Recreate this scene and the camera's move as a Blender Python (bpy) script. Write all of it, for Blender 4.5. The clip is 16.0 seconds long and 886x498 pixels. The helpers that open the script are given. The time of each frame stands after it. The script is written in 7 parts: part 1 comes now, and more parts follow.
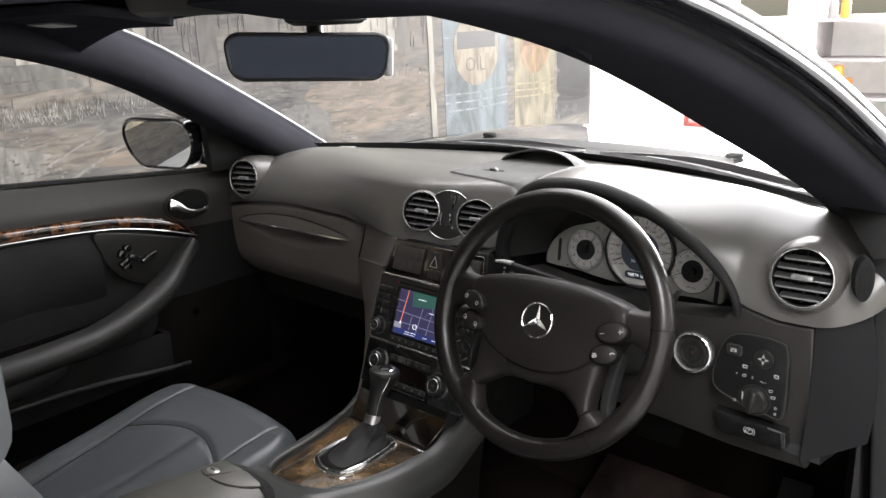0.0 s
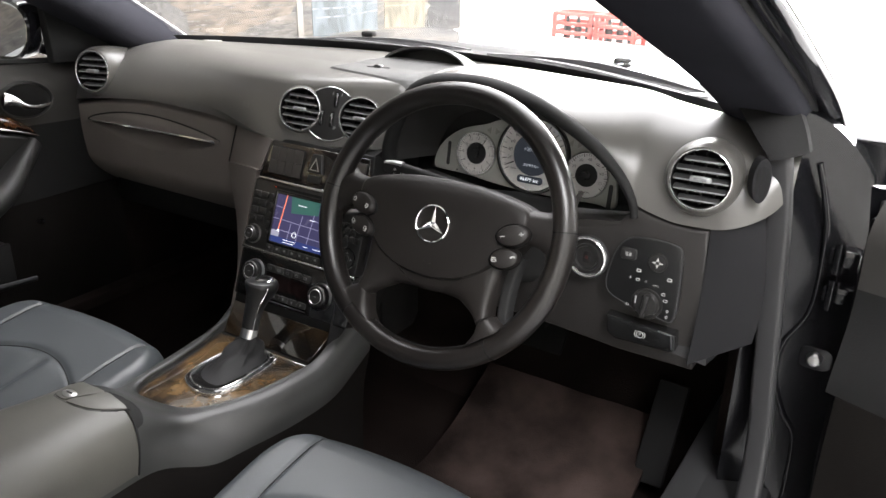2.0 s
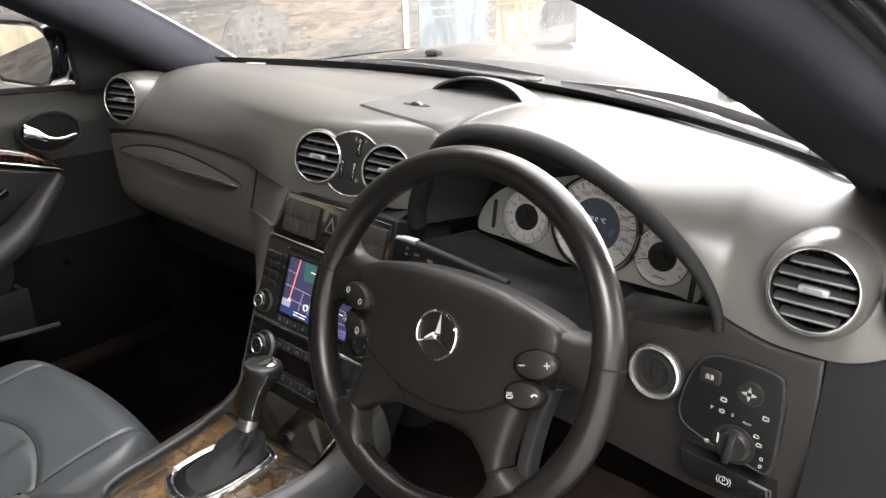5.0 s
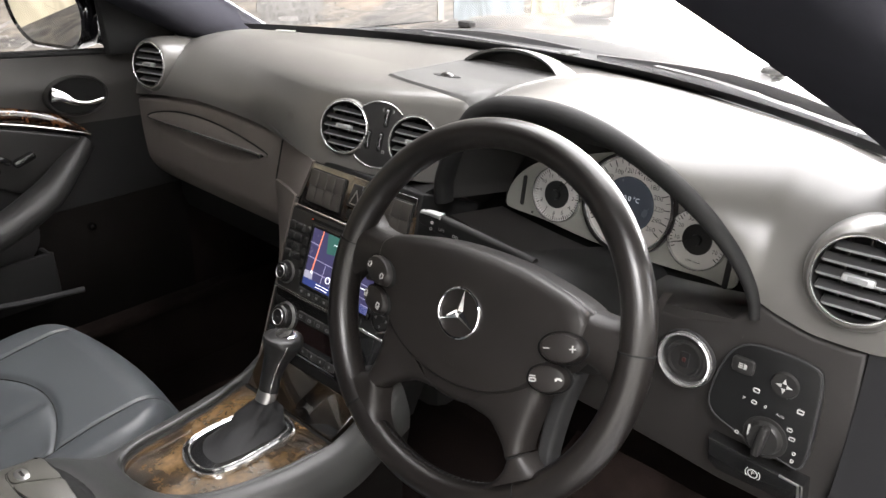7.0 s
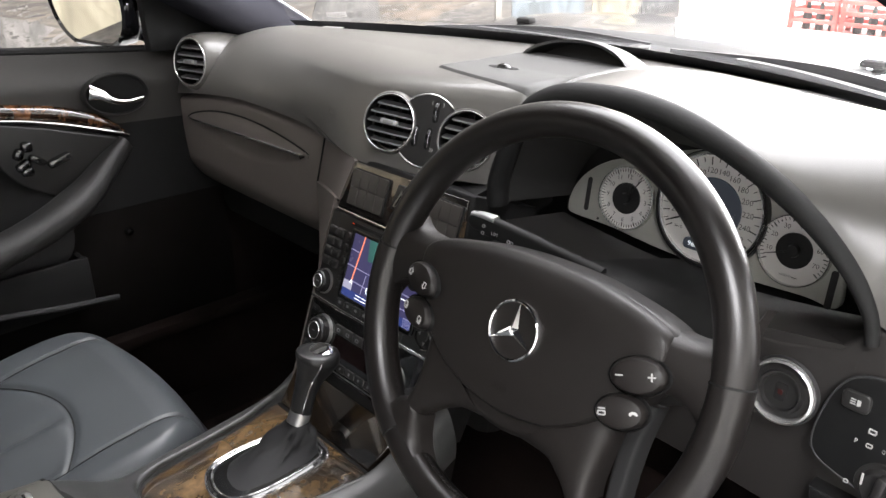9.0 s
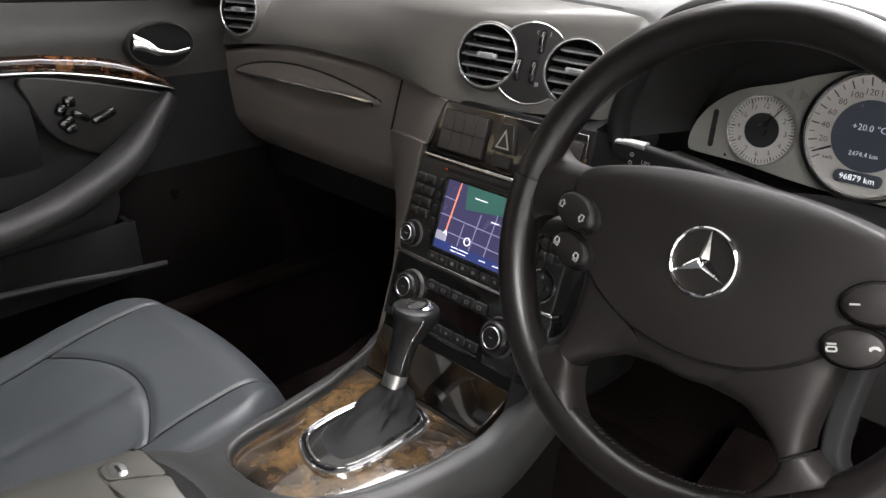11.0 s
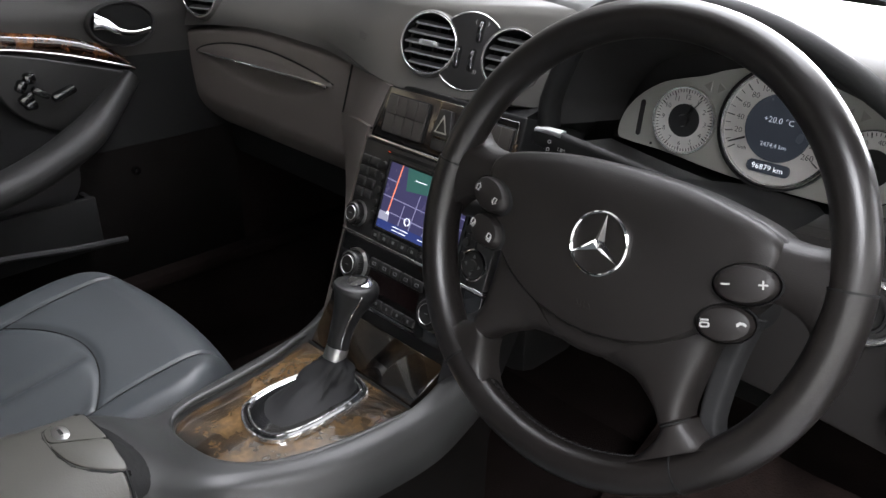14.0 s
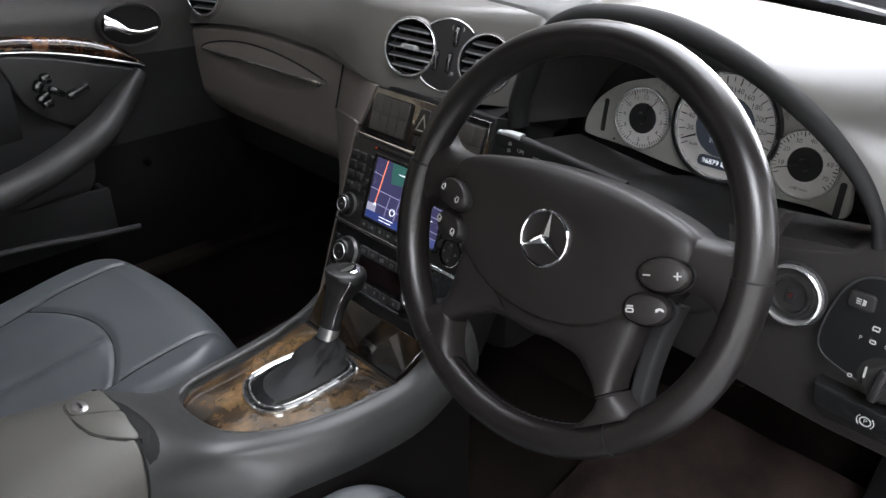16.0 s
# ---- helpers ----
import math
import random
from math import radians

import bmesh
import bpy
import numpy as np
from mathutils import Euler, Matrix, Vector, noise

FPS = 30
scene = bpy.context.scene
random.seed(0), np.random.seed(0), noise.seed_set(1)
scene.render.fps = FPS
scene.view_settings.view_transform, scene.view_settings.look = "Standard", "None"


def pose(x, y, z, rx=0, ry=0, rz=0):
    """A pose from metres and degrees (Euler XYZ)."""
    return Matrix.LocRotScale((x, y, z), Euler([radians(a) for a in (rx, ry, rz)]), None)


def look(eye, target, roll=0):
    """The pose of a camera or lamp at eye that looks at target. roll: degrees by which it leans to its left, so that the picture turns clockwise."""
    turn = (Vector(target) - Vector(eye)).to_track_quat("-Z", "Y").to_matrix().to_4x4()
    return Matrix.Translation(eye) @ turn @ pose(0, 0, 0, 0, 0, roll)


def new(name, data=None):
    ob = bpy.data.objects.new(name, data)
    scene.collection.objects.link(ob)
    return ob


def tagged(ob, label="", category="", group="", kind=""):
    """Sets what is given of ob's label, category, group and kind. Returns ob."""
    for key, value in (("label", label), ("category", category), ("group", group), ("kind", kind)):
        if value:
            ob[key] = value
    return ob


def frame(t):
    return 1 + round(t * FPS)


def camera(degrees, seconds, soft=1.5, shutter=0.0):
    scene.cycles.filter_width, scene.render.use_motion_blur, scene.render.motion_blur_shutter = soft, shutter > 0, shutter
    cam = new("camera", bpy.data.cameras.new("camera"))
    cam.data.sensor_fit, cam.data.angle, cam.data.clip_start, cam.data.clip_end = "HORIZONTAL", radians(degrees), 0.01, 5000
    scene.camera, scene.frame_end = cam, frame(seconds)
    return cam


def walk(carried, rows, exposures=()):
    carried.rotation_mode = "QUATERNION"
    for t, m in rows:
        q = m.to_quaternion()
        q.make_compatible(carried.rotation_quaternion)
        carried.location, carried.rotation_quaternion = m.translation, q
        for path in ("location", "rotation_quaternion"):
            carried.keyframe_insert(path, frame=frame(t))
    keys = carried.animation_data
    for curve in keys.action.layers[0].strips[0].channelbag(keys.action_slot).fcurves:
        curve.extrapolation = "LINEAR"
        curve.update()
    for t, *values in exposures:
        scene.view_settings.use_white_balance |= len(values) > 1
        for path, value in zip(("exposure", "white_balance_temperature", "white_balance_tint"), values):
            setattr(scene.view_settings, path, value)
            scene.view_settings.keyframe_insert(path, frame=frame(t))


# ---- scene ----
cam = camera(58.0, 16.0)
PATH = [
    (0, (0.996, -1.091, 1.225), (-0.3, 0.323, 0.66), -2.5),
    (0.5, (0.933, -1.055, 1.216), (-0.322, 0.384, 0.621), -2.2),
    (1, (0.917, -1.074, 1.19), (-0.224, 0.421, 0.51), -0.7),
    (1.5, (0.921, -1.077, 1.176), (-0.13, 0.45, 0.427), 0.2),
    (2, (0.92, -1.057, 1.174), (-0.069, 0.507, 0.414), 1.0),
    (2.5, (0.945, -1.002, 1.183), (-0.086, 0.541, 0.436), 0.7),
    (3, (0.95, -0.92, 1.194), (-0.162, 0.576, 0.47), 0.0),
    (3.5, (0.929, -0.872, 1.191), (-0.207, 0.621, 0.498), 0.2),
    (4, (0.888, -0.832, 1.195), (-0.199, 0.696, 0.5), 1.3),
    (4.5, (0.859, -0.795, 1.187), (-0.247, 0.713, 0.479), 1.5),
    (5, (0.851, -0.744, 1.194), (-0.375, 0.632, 0.415), -0.7),
    (5.2, (0.849, -0.739, 1.198), (-0.412, 0.589, 0.393), -1.5),
    (7.3, (0.829, -0.722, 1.18), (-0.421, 0.596, 0.344), 0.6),
    (7.5, (0.822, -0.724, 1.183), (-0.412, 0.61, 0.348), 1.2),
    (8, (0.82, -0.683, 1.171), (-0.466, 0.61, 0.35), 0.5),
    (8.5, (0.807, -0.65, 1.15), (-0.538, 0.595, 0.349), -0.4),
    (9, (0.767, -0.649, 1.124), (-0.601, 0.576, 0.332), -0.6),
    (9.5, (0.719, -0.671, 1.107), (-0.644, 0.546, 0.296), -0.9),
    (10, (0.66, -0.692, 1.079), (-0.695, 0.526, 0.255), -1.4),
    (10.2, (0.635, -0.708, 1.068), (-0.703, 0.528, 0.242), -1.2),
    (12.3, (0.627, -0.706, 1.048), (-0.725, 0.499, 0.198), -1.8),
    (12.5, (0.63, -0.708, 1.051), (-0.71, 0.506, 0.197), -1.5),
    (13, (0.647, -0.708, 1.059), (-0.668, 0.526, 0.194), -0.9),
    (13.5, (0.667, -0.707, 1.064), (-0.632, 0.539, 0.193), -0.3),
    (14, (0.695, -0.694, 1.068), (-0.606, 0.546, 0.192), -0.0),
    (14.5, (0.719, -0.685, 1.076), (-0.587, 0.542, 0.188), -0.0),
    (15, (0.741, -0.683, 1.089), (-0.571, 0.526, 0.184), -0.4),
    (15.5, (0.76, -0.688, 1.104), (-0.559, 0.502, 0.186), -0.8),
    (16, (0.778, -0.708, 1.122), (-0.532, 0.481, 0.19), -1.1),
]
EXPOSURE = [(0, 0.12, 6700, 12), (0.6, 0.12, 6700, 12), (1.5, 0.35, 6700, 12), (2.5, 0.77, 6700, 12), (3.5, 0.95, 6750, 11), (4.5, 0.92, 6750, 11), (5.0, 0.8, 6850, 12), (7.5, 0.86, 6750, 13), (9.0, 0.68, 6650, 13), (10.0, 0.69, 6750, 13), (12.5, 0.72, 6550, 14), (14.5, 0.5, 6350, 13), (16.0, 0.49, 6300, 13)]
walk(cam, [(t, look(eye, target, roll)) for t, eye, target, roll in PATH], EXPOSURE)

# ---- light ----
world = bpy.data.worlds.new("sky")
scene.world = world
world.use_nodes = True
wn = world.node_tree.nodes
sky = wn.new("ShaderNodeTexSky")
sky.sky_type, sky.sun_disc = "NISHITA", False
sky.sun_elevation, sky.sun_rotation = radians(48), radians(80)
wn["Background"].inputs["Strength"].default_value = 0.12
world.node_tree.links.new(sky.outputs[0], wn["Background"].inputs["Color"])
sun = new("sun", bpy.data.lights.new("sun", "SUN"))
sun.data.energy, sun.data.angle, sun.data.color = 3.0, radians(0.6), (1, 0.95, 0.88)
sun.matrix_world = look((12, 3, 13), (0, 1, 0))


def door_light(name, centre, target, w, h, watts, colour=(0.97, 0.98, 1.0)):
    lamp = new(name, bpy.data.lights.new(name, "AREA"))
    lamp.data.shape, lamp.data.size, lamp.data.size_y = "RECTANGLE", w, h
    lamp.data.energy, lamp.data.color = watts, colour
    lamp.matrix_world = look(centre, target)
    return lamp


# Side lamp added to light the far end, in an unseen, assumed opening.
door_light("added_side_light", (4.6, 5.2, 1.7), (0, 5.2, 1.5), 4.2, 2.2, 340)
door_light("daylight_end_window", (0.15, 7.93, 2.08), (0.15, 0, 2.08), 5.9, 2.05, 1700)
# Two overhead lamps added to brighten cabin and mural; their openings are unseen.
door_light("added_top_light_rear", (2.1, -1.9, 3.15), (1.7, -1.7, 0), 1.5, 2.6, 240)
door_light("added_top_light_front", (-0.3, 3.7, 3.15), (-0.3, 3.7, 0), 2.6, 7.0, 480)


# ---- materials ----
def shader(name, colour, rough=0.5, metal=0.0, coat=0.0, spec=0.5):
    m = bpy.data.materials.new(name)
    m.use_nodes = True
    b = m.node_tree.nodes["Principled BSDF"]
    b.inputs["Base Color"].default_value = (*colour, 1)
    b.inputs["Roughness"].default_value = rough
    b.inputs["Metallic"].default_value = metal
    b.inputs["Coat Weight"].default_value = coat
    b.inputs["Specular IOR Level"].default_value = spec
    return m, m.node_tree.nodes, m.node_tree.links, b


def noise_of(nodes, links, scale, detail=4, kind="Object"):
    c = nodes.new("ShaderNodeTexCoord")
    n = nodes.new("ShaderNodeTexNoise")
    n.inputs["Scale"].default_value, n.inputs["Detail"].default_value = scale, detail
    links.new(c.outputs[kind], n.inputs["Vector"])
    return n


def ramp_of(nodes, links, source, stops):
    r = nodes.new("ShaderNodeValToRGB")
    e = r.color_ramp.elements
    while len(e) < len(stops):
        e.new(0.5)
    for k, (p, c) in zip(e, stops):
        k.position, k.color = p, (*c, 1)
    links.new(source, r.inputs[0])
    return r


def grained(name, colour, rough=0.5, grain=900, depth=0.12, vary=0.2, spec=0.5, coat=0.0, metal=0.0):
    """A moulded or leathery surface: fine grain in relief, slow changes of tone and gloss."""
    m, nodes, links, b = shader(name, colour, rough, metal, coat, spec)
    slow = noise_of(nodes, links, 7, 5)
    lo, hi = [c * (1 - vary) for c in colour], [min(1, c * (1 + vary)) for c in colour]
    links.new(ramp_of(nodes, links, slow.outputs[0], [(0.3, lo), (0.7, hi)]).outputs[0], b.inputs["Base Color"])
    g = nodes.new("ShaderNodeMapRange")
    g.inputs[3].default_value, g.inputs[4].default_value = rough * 0.85, min(1, rough * 1.18)
    links.new(slow.outputs[0], g.inputs[0])
    links.new(g.outputs[0], b.inputs["Roughness"])
    c = nodes.new("ShaderNodeTexCoord")
    v = nodes.new("ShaderNodeTexVoronoi")
    v.inputs["Scale"].default_value = grain
    links.new(c.outputs["Object"], v.inputs["Vector"])
    bump = nodes.new("ShaderNodeBump")
    bump.inputs["Strength"].default_value, bump.inputs["Distance"].default_value = depth, 0.0006
    links.new(v.outputs["Distance"], bump.inputs["Height"])
    links.new(bump.outputs[0], b.inputs["Normal"])
    return m


def plain(name, colour, rough=0.5, metal=0.0, coat=0.0, glow=0.0, spec=0.5):
    m, nodes, links, b = shader(name, colour, rough, metal, coat, spec)
    n = noise_of(nodes, links, 60, 3)
    g = nodes.new("ShaderNodeMapRange")
    g.inputs[3].default_value, g.inputs[4].default_value = rough * 0.8, min(1, rough * 1.25)
    links.new(n.outputs[0], g.inputs[0])
    links.new(g.outputs[0], b.inputs["Roughness"])
    if glow:
        b.inputs["Emission Color"].default_value, b.inputs["Emission Strength"].default_value = (*colour, 1), glow
    return m


def burl(name, light=1.0, hue=(1, 1, 1), scale=11):
    """Lacquered burr walnut: soft amber clouds in dark brown, with fine dark flecks."""
    m, nodes, links, b = shader(name, (0.2, 0.08, 0.03), 0.1, 0, 1.0)
    b.inputs["Coat Roughness"].default_value = 0.02
    clouds = noise_of(nodes, links, scale, 5)
    clouds.inputs["Distortion"].default_value = 0.7
    fine = noise_of(nodes, links, scale * 11, 7)
    fine.inputs["Distortion"].default_value = 0.8
    mix = nodes.new("ShaderNodeMix")
    mix.inputs[0].default_value = 0.22
    links.new(clouds.outputs[0], mix.inputs[2])
    links.new(fine.outputs[0], mix.inputs[3])
    k = light
    r = ramp_of(nodes, links, mix.outputs[0], [(0.41, (0.014 * k, 0.013 * k, 0.011 * k)), (0.49, (0.04 * k, 0.03 * k, 0.022 * k)), (0.565, (0.11 * k, 0.07 * k, 0.034 * k)), (0.68, (0.25 * k, 0.155 * k, 0.072 * k))])
    for stop in r.color_ramp.elements:
        stop.color = [a * b for a, b in zip(stop.color, (*hue, 1))]
    links.new(r.outputs[0], b.inputs["Base Color"])
    return m


def pane(name, tint=(1, 1, 1)):
    """Thin glass: clear, with a reflection that grows at grazing angles."""
    m = bpy.data.materials.new(name)
    m.use_nodes = True
    nodes, links = m.node_tree.nodes, m.node_tree.links
    nodes.remove(nodes["Principled BSDF"])
    clear, gloss, mix, lw, amount = (nodes.new("ShaderNode" + k) for k in ("BsdfTransparent", "BsdfGlossy", "MixShader", "LayerWeight", "MapRange"))
    clear.inputs[0].default_value = (*tint, 1)
    gloss.inputs["Roughness"].default_value = 0.0
    lw.inputs["Blend"].default_value = 0.2
    amount.inputs[3].default_value, amount.inputs[4].default_value = 0.03, 0.5
    links.new(lw.outputs["Facing"], amount.inputs[0])
    links.new(amount.outputs[0], mix.inputs[0])
    links.new(clear.outputs[0], mix.inputs[1])
    links.new(gloss.outputs[0], mix.inputs[2])
    links.new(mix.outputs[0], nodes["Material Output"].inputs[0])
    return m


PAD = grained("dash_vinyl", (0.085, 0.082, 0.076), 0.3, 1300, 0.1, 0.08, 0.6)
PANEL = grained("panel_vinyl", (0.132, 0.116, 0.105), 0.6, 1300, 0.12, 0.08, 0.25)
# Panel vinyl again, its colour darkened for the shade on the driver's side.
FASCIA = grained("fascia_vinyl_shaded", (0.018, 0.0162, 0.0152), 0.55, 1300, 0.12, 0.08)
TRIM = grained("soft_black_trim", (0.026, 0.026, 0.027), 0.5, 900, 0.15, 0.12)
PILLAR = grained("pillar_cloth", (0.028, 0.028, 0.033), 0.95, 1500, 0.3, 0.1, 0.0)
LEATHER = grained("seat_leather", (0.047, 0.0525, 0.0565), 0.44, 620, 0.14, 0.14)
ARMREST = grained("armrest_leather", (0.062, 0.06, 0.052), 0.4, 620, 0.12, 0.12)
RIM = grained("wheel_leather", (0.0084, 0.0071, 0.0065), 0.31, 900, 0.07, 0.2, 0.5)
HUB = grained("hub_vinyl", (0.0105, 0.0088, 0.008), 0.46, 1200, 0.14, 0.2, 0.36)
# Serves black parts and joints, and recesses whose shade is coloured in.
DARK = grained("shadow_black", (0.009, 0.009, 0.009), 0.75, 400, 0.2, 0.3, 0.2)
COVER = grained("cover_vinyl", (0.04, 0.04, 0.038), 0.55, 1300, 0.1, 0.06)
# Low cloth of door and tunnel; the shade down there is in its colour.
SHADELOW = grained("shaded_low_cloth", (0.008, 0.007, 0.0065), 0.95, 600, 0.5, 0.3, 0.05)
CARPET = grained("carpet", (0.013, 0.0094, 0.0085), 0.97, 350, 1.0, 0.35, 0.05)
MAT_CLOTH = grained("mat_pile", (0.033, 0.0235, 0.021), 0.97, 300, 1.0, 0.75, 0.05)
RUBBER = grained("rubber", (0.013, 0.013, 0.013), 0.65, 500, 0.1, 0.2, 0.2)
PLASTIC = plain("button_plastic", (0.015, 0.0145, 0.014), 0.38)
KNOB = plain("knob_plastic", (0.011, 0.011, 0.011), 0.42)
# Black rubber and print, greyed in the colour for haze in the windscreen.
WIPER = plain("hazed_black", (0.05, 0.05, 0.052), 0.5)
SCUTTLE = grained("scuttle_plastic", (0.035, 0.035, 0.036), 0.7, 300, 0.2, 0.3, 0.3)
GREYPLASTIC = plain("grey_plastic", (0.16, 0.165, 0.165), 0.4)
SILVER = plain("silver_paint", (0.33, 0.34, 0.34), 0.38, 0.4)
PIANO = plain("piano_black", (0.01, 0.01, 0.01), 0.07, 0, 0.6)
CHROME = plain("chrome", (0.87, 0.87, 0.86), 0.09, 1.0)
SATIN = plain("satin_metal", (0.55, 0.55, 0.54), 0.3, 1.0)
WOOD = burl("burr_walnut", 0.8, (1, 0.97, 0.95), 8)
WOOD_LID = burl("walnut_lid", 0.18, (0.9, 0.95, 1.1))
WOOD_DARK = burl("burr_walnut_dark", 0.6, (0.92, 0.97, 1.1), 10)
SWITCH = plain("switch_plastic", (0.042, 0.038, 0.035), 0.4)
DIAL = plain("dial_silver", (0.68, 0.665, 0.645), 0.5)
CLUSTER = plain("cluster_face", (0.36, 0.36, 0.325), 0.55)
INK = plain("dial_ink", (0.02, 0.02, 0.02), 0.6)
WHITEINK = plain("white_print", (0.36, 0.36, 0.35), 0.6)
NEEDLE = plain("needle", (0.015, 0.015, 0.015), 0.35)
SATINBLACK = plain("satin_black", (0.007, 0.007, 0.007), 0.35)
JAMB = plain("black_jamb", (0.006, 0.006, 0.007), 0.16, spec=0.35)
PAINT = plain("black_car_paint", (0.008, 0.008, 0.01), 0.12, 0, 1.0)
GLASS = pane("glass")
MIRROR = plain("mirror_glass", (0.82, 0.84, 0.86), 0.01, 1.0)
DIMMIRROR = plain("tinted_mirror", (0.022, 0.026, 0.036), 0.02, 1.0)
HOODBLACK = grained("hood_inside_black", (0.02, 0.0195, 0.019), 0.6, 900, 0.15, 0.1, 0.3)
MARKGREY = plain("unlit_mark", (0.27, 0.27, 0.24), 0.5)
BRIGHT = plain("bright_chrome", (0.86, 0.86, 0.85), 0.1, 0.92)
GLASSEDGE = plain("glass_edge", (0.7, 0.72, 0.72), 0.25)
WHITECARD = grained("white_card", (0.75, 0.74, 0.72), 0.7, 40, 0.1, 0.06)
SCREEN = plain("screen_blue", (0.045, 0.042, 0.1), 0.25, 0, 0, 0.55)
SCREEN_BAR = plain("screen_strip", (0.025, 0.04, 0.15), 0.25, 0, 0, 0.6)
SCREEN_GREEN = plain("screen_green", (0.03, 0.1, 0.085), 0.25, 0, 0, 0.6)
SCREEN_LINE = plain("screen_line", (0.2, 0.2, 0.33), 0.3, 0, 0, 0.6)
SCREEN_ROUTE = plain("screen_route", (0.8, 0.22, 0.1), 0.3, 0, 0, 0.9)
SCREEN_WHITE = plain("screen_white", (0.8, 0.85, 0.9), 0.3, 0, 0, 0.8)
DISPLAY = plain("dial_display", (0.034, 0.04, 0.05), 0.25, 0, 0, 0.35)
REDLAMP = plain("red_lamp", (0.8, 0.06, 0.01), 0.4, 0, 0, 0.6)
SUEDE = grained("gaiter_leather", (0.011, 0.011, 0.0115), 0.62, 900, 0.12, 0.5, 0.25)
CONSOLE = grained("console_vinyl", (0.029, 0.0295, 0.0285), 0.42, 1300, 0.12, 0.08, 0.5)
RING = plain("bright_ring", (0.72, 0.72, 0.71), 0.2, 0.8)
WOOD_DOOR = burl("red_walnut", 0.6, (1.45, 0.9, 0.7), 34)
LOUVRE = plain("louvre_plastic", (0.035, 0.035, 0.035), 0.3)
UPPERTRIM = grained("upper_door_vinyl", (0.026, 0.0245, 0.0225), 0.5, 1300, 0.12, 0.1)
# Near-black copy of the dash vinyl for faces that stand in shade.
SHADEVINYL = grained("shaded_dash_vinyl", (0.011, 0.011, 0.012), 0.75, 1300, 0.12, 0.1, 0.2)
DIALTEXT = plain("dial_text", (0.5, 0.55, 0.62), 0.3, 0, 0, 0.45)
DOORTRIM = grained("door_vinyl", (0.016, 0.0155, 0.015), 0.55, 1300, 0.12, 0.1)


# ---- geometry ----
def FR(o, u, v):
    u, v = Vector(u).normalized(), Vector(v).normalized()
    n = u.cross(v).normalized()
    v = n.cross(u)
    return Matrix(((u.x, v.x, n.x, o[0]), (u.y, v.y, n.y, o[1]), (u.z, v.z, n.z, o[2]), (0, 0, 0, 1)))


def at(M, g):
    return [tuple(M @ Vector(p)) for p in g[0]], g[1]


def join(*gs):
    V, F = [], []
    for v, f in gs:
        k = len(V)
        V += list(v)
        F += [tuple(i + k for i in q) for q in f]
    return V, F


def thing(name, label, category, where=(0, 0, 0), group="", kind=""):
    e = new(name)
    e.location = where
    e.empty_display_size = 0.05
    return tagged(e, label, category, group, kind)


def mesh_of(name, g, material, sharp=38):
    me = bpy.data.meshes.new(name)
    me.from_pydata([tuple(p) for p in g[0]], [], [tuple(f) for f in g[1]])
    bm = bmesh.new()
    bm.from_mesh(me)
    bmesh.ops.remove_doubles(bm, verts=bm.verts, dist=1e-6)
    bmesh.ops.recalc_face_normals(bm, faces=bm.faces)
    bm.to_mesh(me)
    bm.free()
    me.materials.append(material)
    me.polygons.foreach_set("use_smooth", [True] * len(me.polygons))
    me.set_sharp_from_angle(angle=radians(sharp))
    return me


def part(name, g, material, parent=None, label="", sharp=38):
    ob = new(name, mesh_of(name, g, material, sharp))
    if parent is not None:
        ob.parent = parent
        root = parent
        shift = Vector()
        while root is not None:
            shift += root.location
            root = root.parent
        ob.data.transform(Matrix.Translation(-shift))
    if label:
        ob["label"] = label
    return ob


def solo(name, g, material, label, category, group="", kind="", sharp=38):
    return tagged(part(name, g, material, None, "", sharp), label, category, group, kind)


def box(c, s, b=0.003, seg=2):
    bm = bmesh.new()
    bmesh.ops.create_cube(bm, size=1)
    bmesh.ops.scale(bm, vec=s, verts=bm.verts)
    if b:
        bmesh.ops.bevel(bm, geom=bm.edges[:], offset=min(b, min(s) * 0.45), segments=seg, profile=0.5, affect="EDGES")
    bm.verts.index_update()
    g = [tuple(v.co + Vector(c)) for v in bm.verts], [tuple(v.index for v in f.verts) for f in bm.faces]
    bm.free()
    return g


def lathe(profile, n=40, sx=1.0, sy=1.0):
    """Turns (radius, height) pairs round the local z axis."""
    V, F, rings = [], [], []
    for r, h in profile:
        if r < 1e-7:
            rings.append([len(V)])
            V.append((0, 0, h))
        else:
            rings.append(list(range(len(V), len(V) + n)))
            V += [(sx * r * math.cos(2 * math.pi * i / n), sy * r * math.sin(2 * math.pi * i / n), h) for i in range(n)]
    for a, b in zip(rings, rings[1:]):
        for i in range(n):
            j = (i + 1) % n
            if len(a) == 1 and len(b) == 1:
                continue
            if len(a) == 1:
                F.append((a[0], b[i], b[j]))
            elif len(b) == 1:
                F.append((a[i], a[j], b[0]))
            else:
                F.append((a[i], a[j], b[j], b[i]))
    return V, F


def circle(r, n=40, c=(0, 0), a=1.0):
    return [(c[0] + r * math.cos(2 * math.pi * i / n), c[1] + a * r * math.sin(2 * math.pi * i / n)) for i in range(n)]


def rrect(w, h, r, c=(0, 0), n=5):
    out = []
    for sx, sy, a0 in ((1, 1, 0), (-1, 1, 90), (-1, -1, 180), (1, -1, 270)):
        for i in range(n + 1):
            a = radians(a0 + 90 * i / n)
            out.append((c[0] + sx * (w / 2 - r) + r * math.cos(a), c[1] + sy * (h / 2 - r) + r * math.sin(a)))
    return out


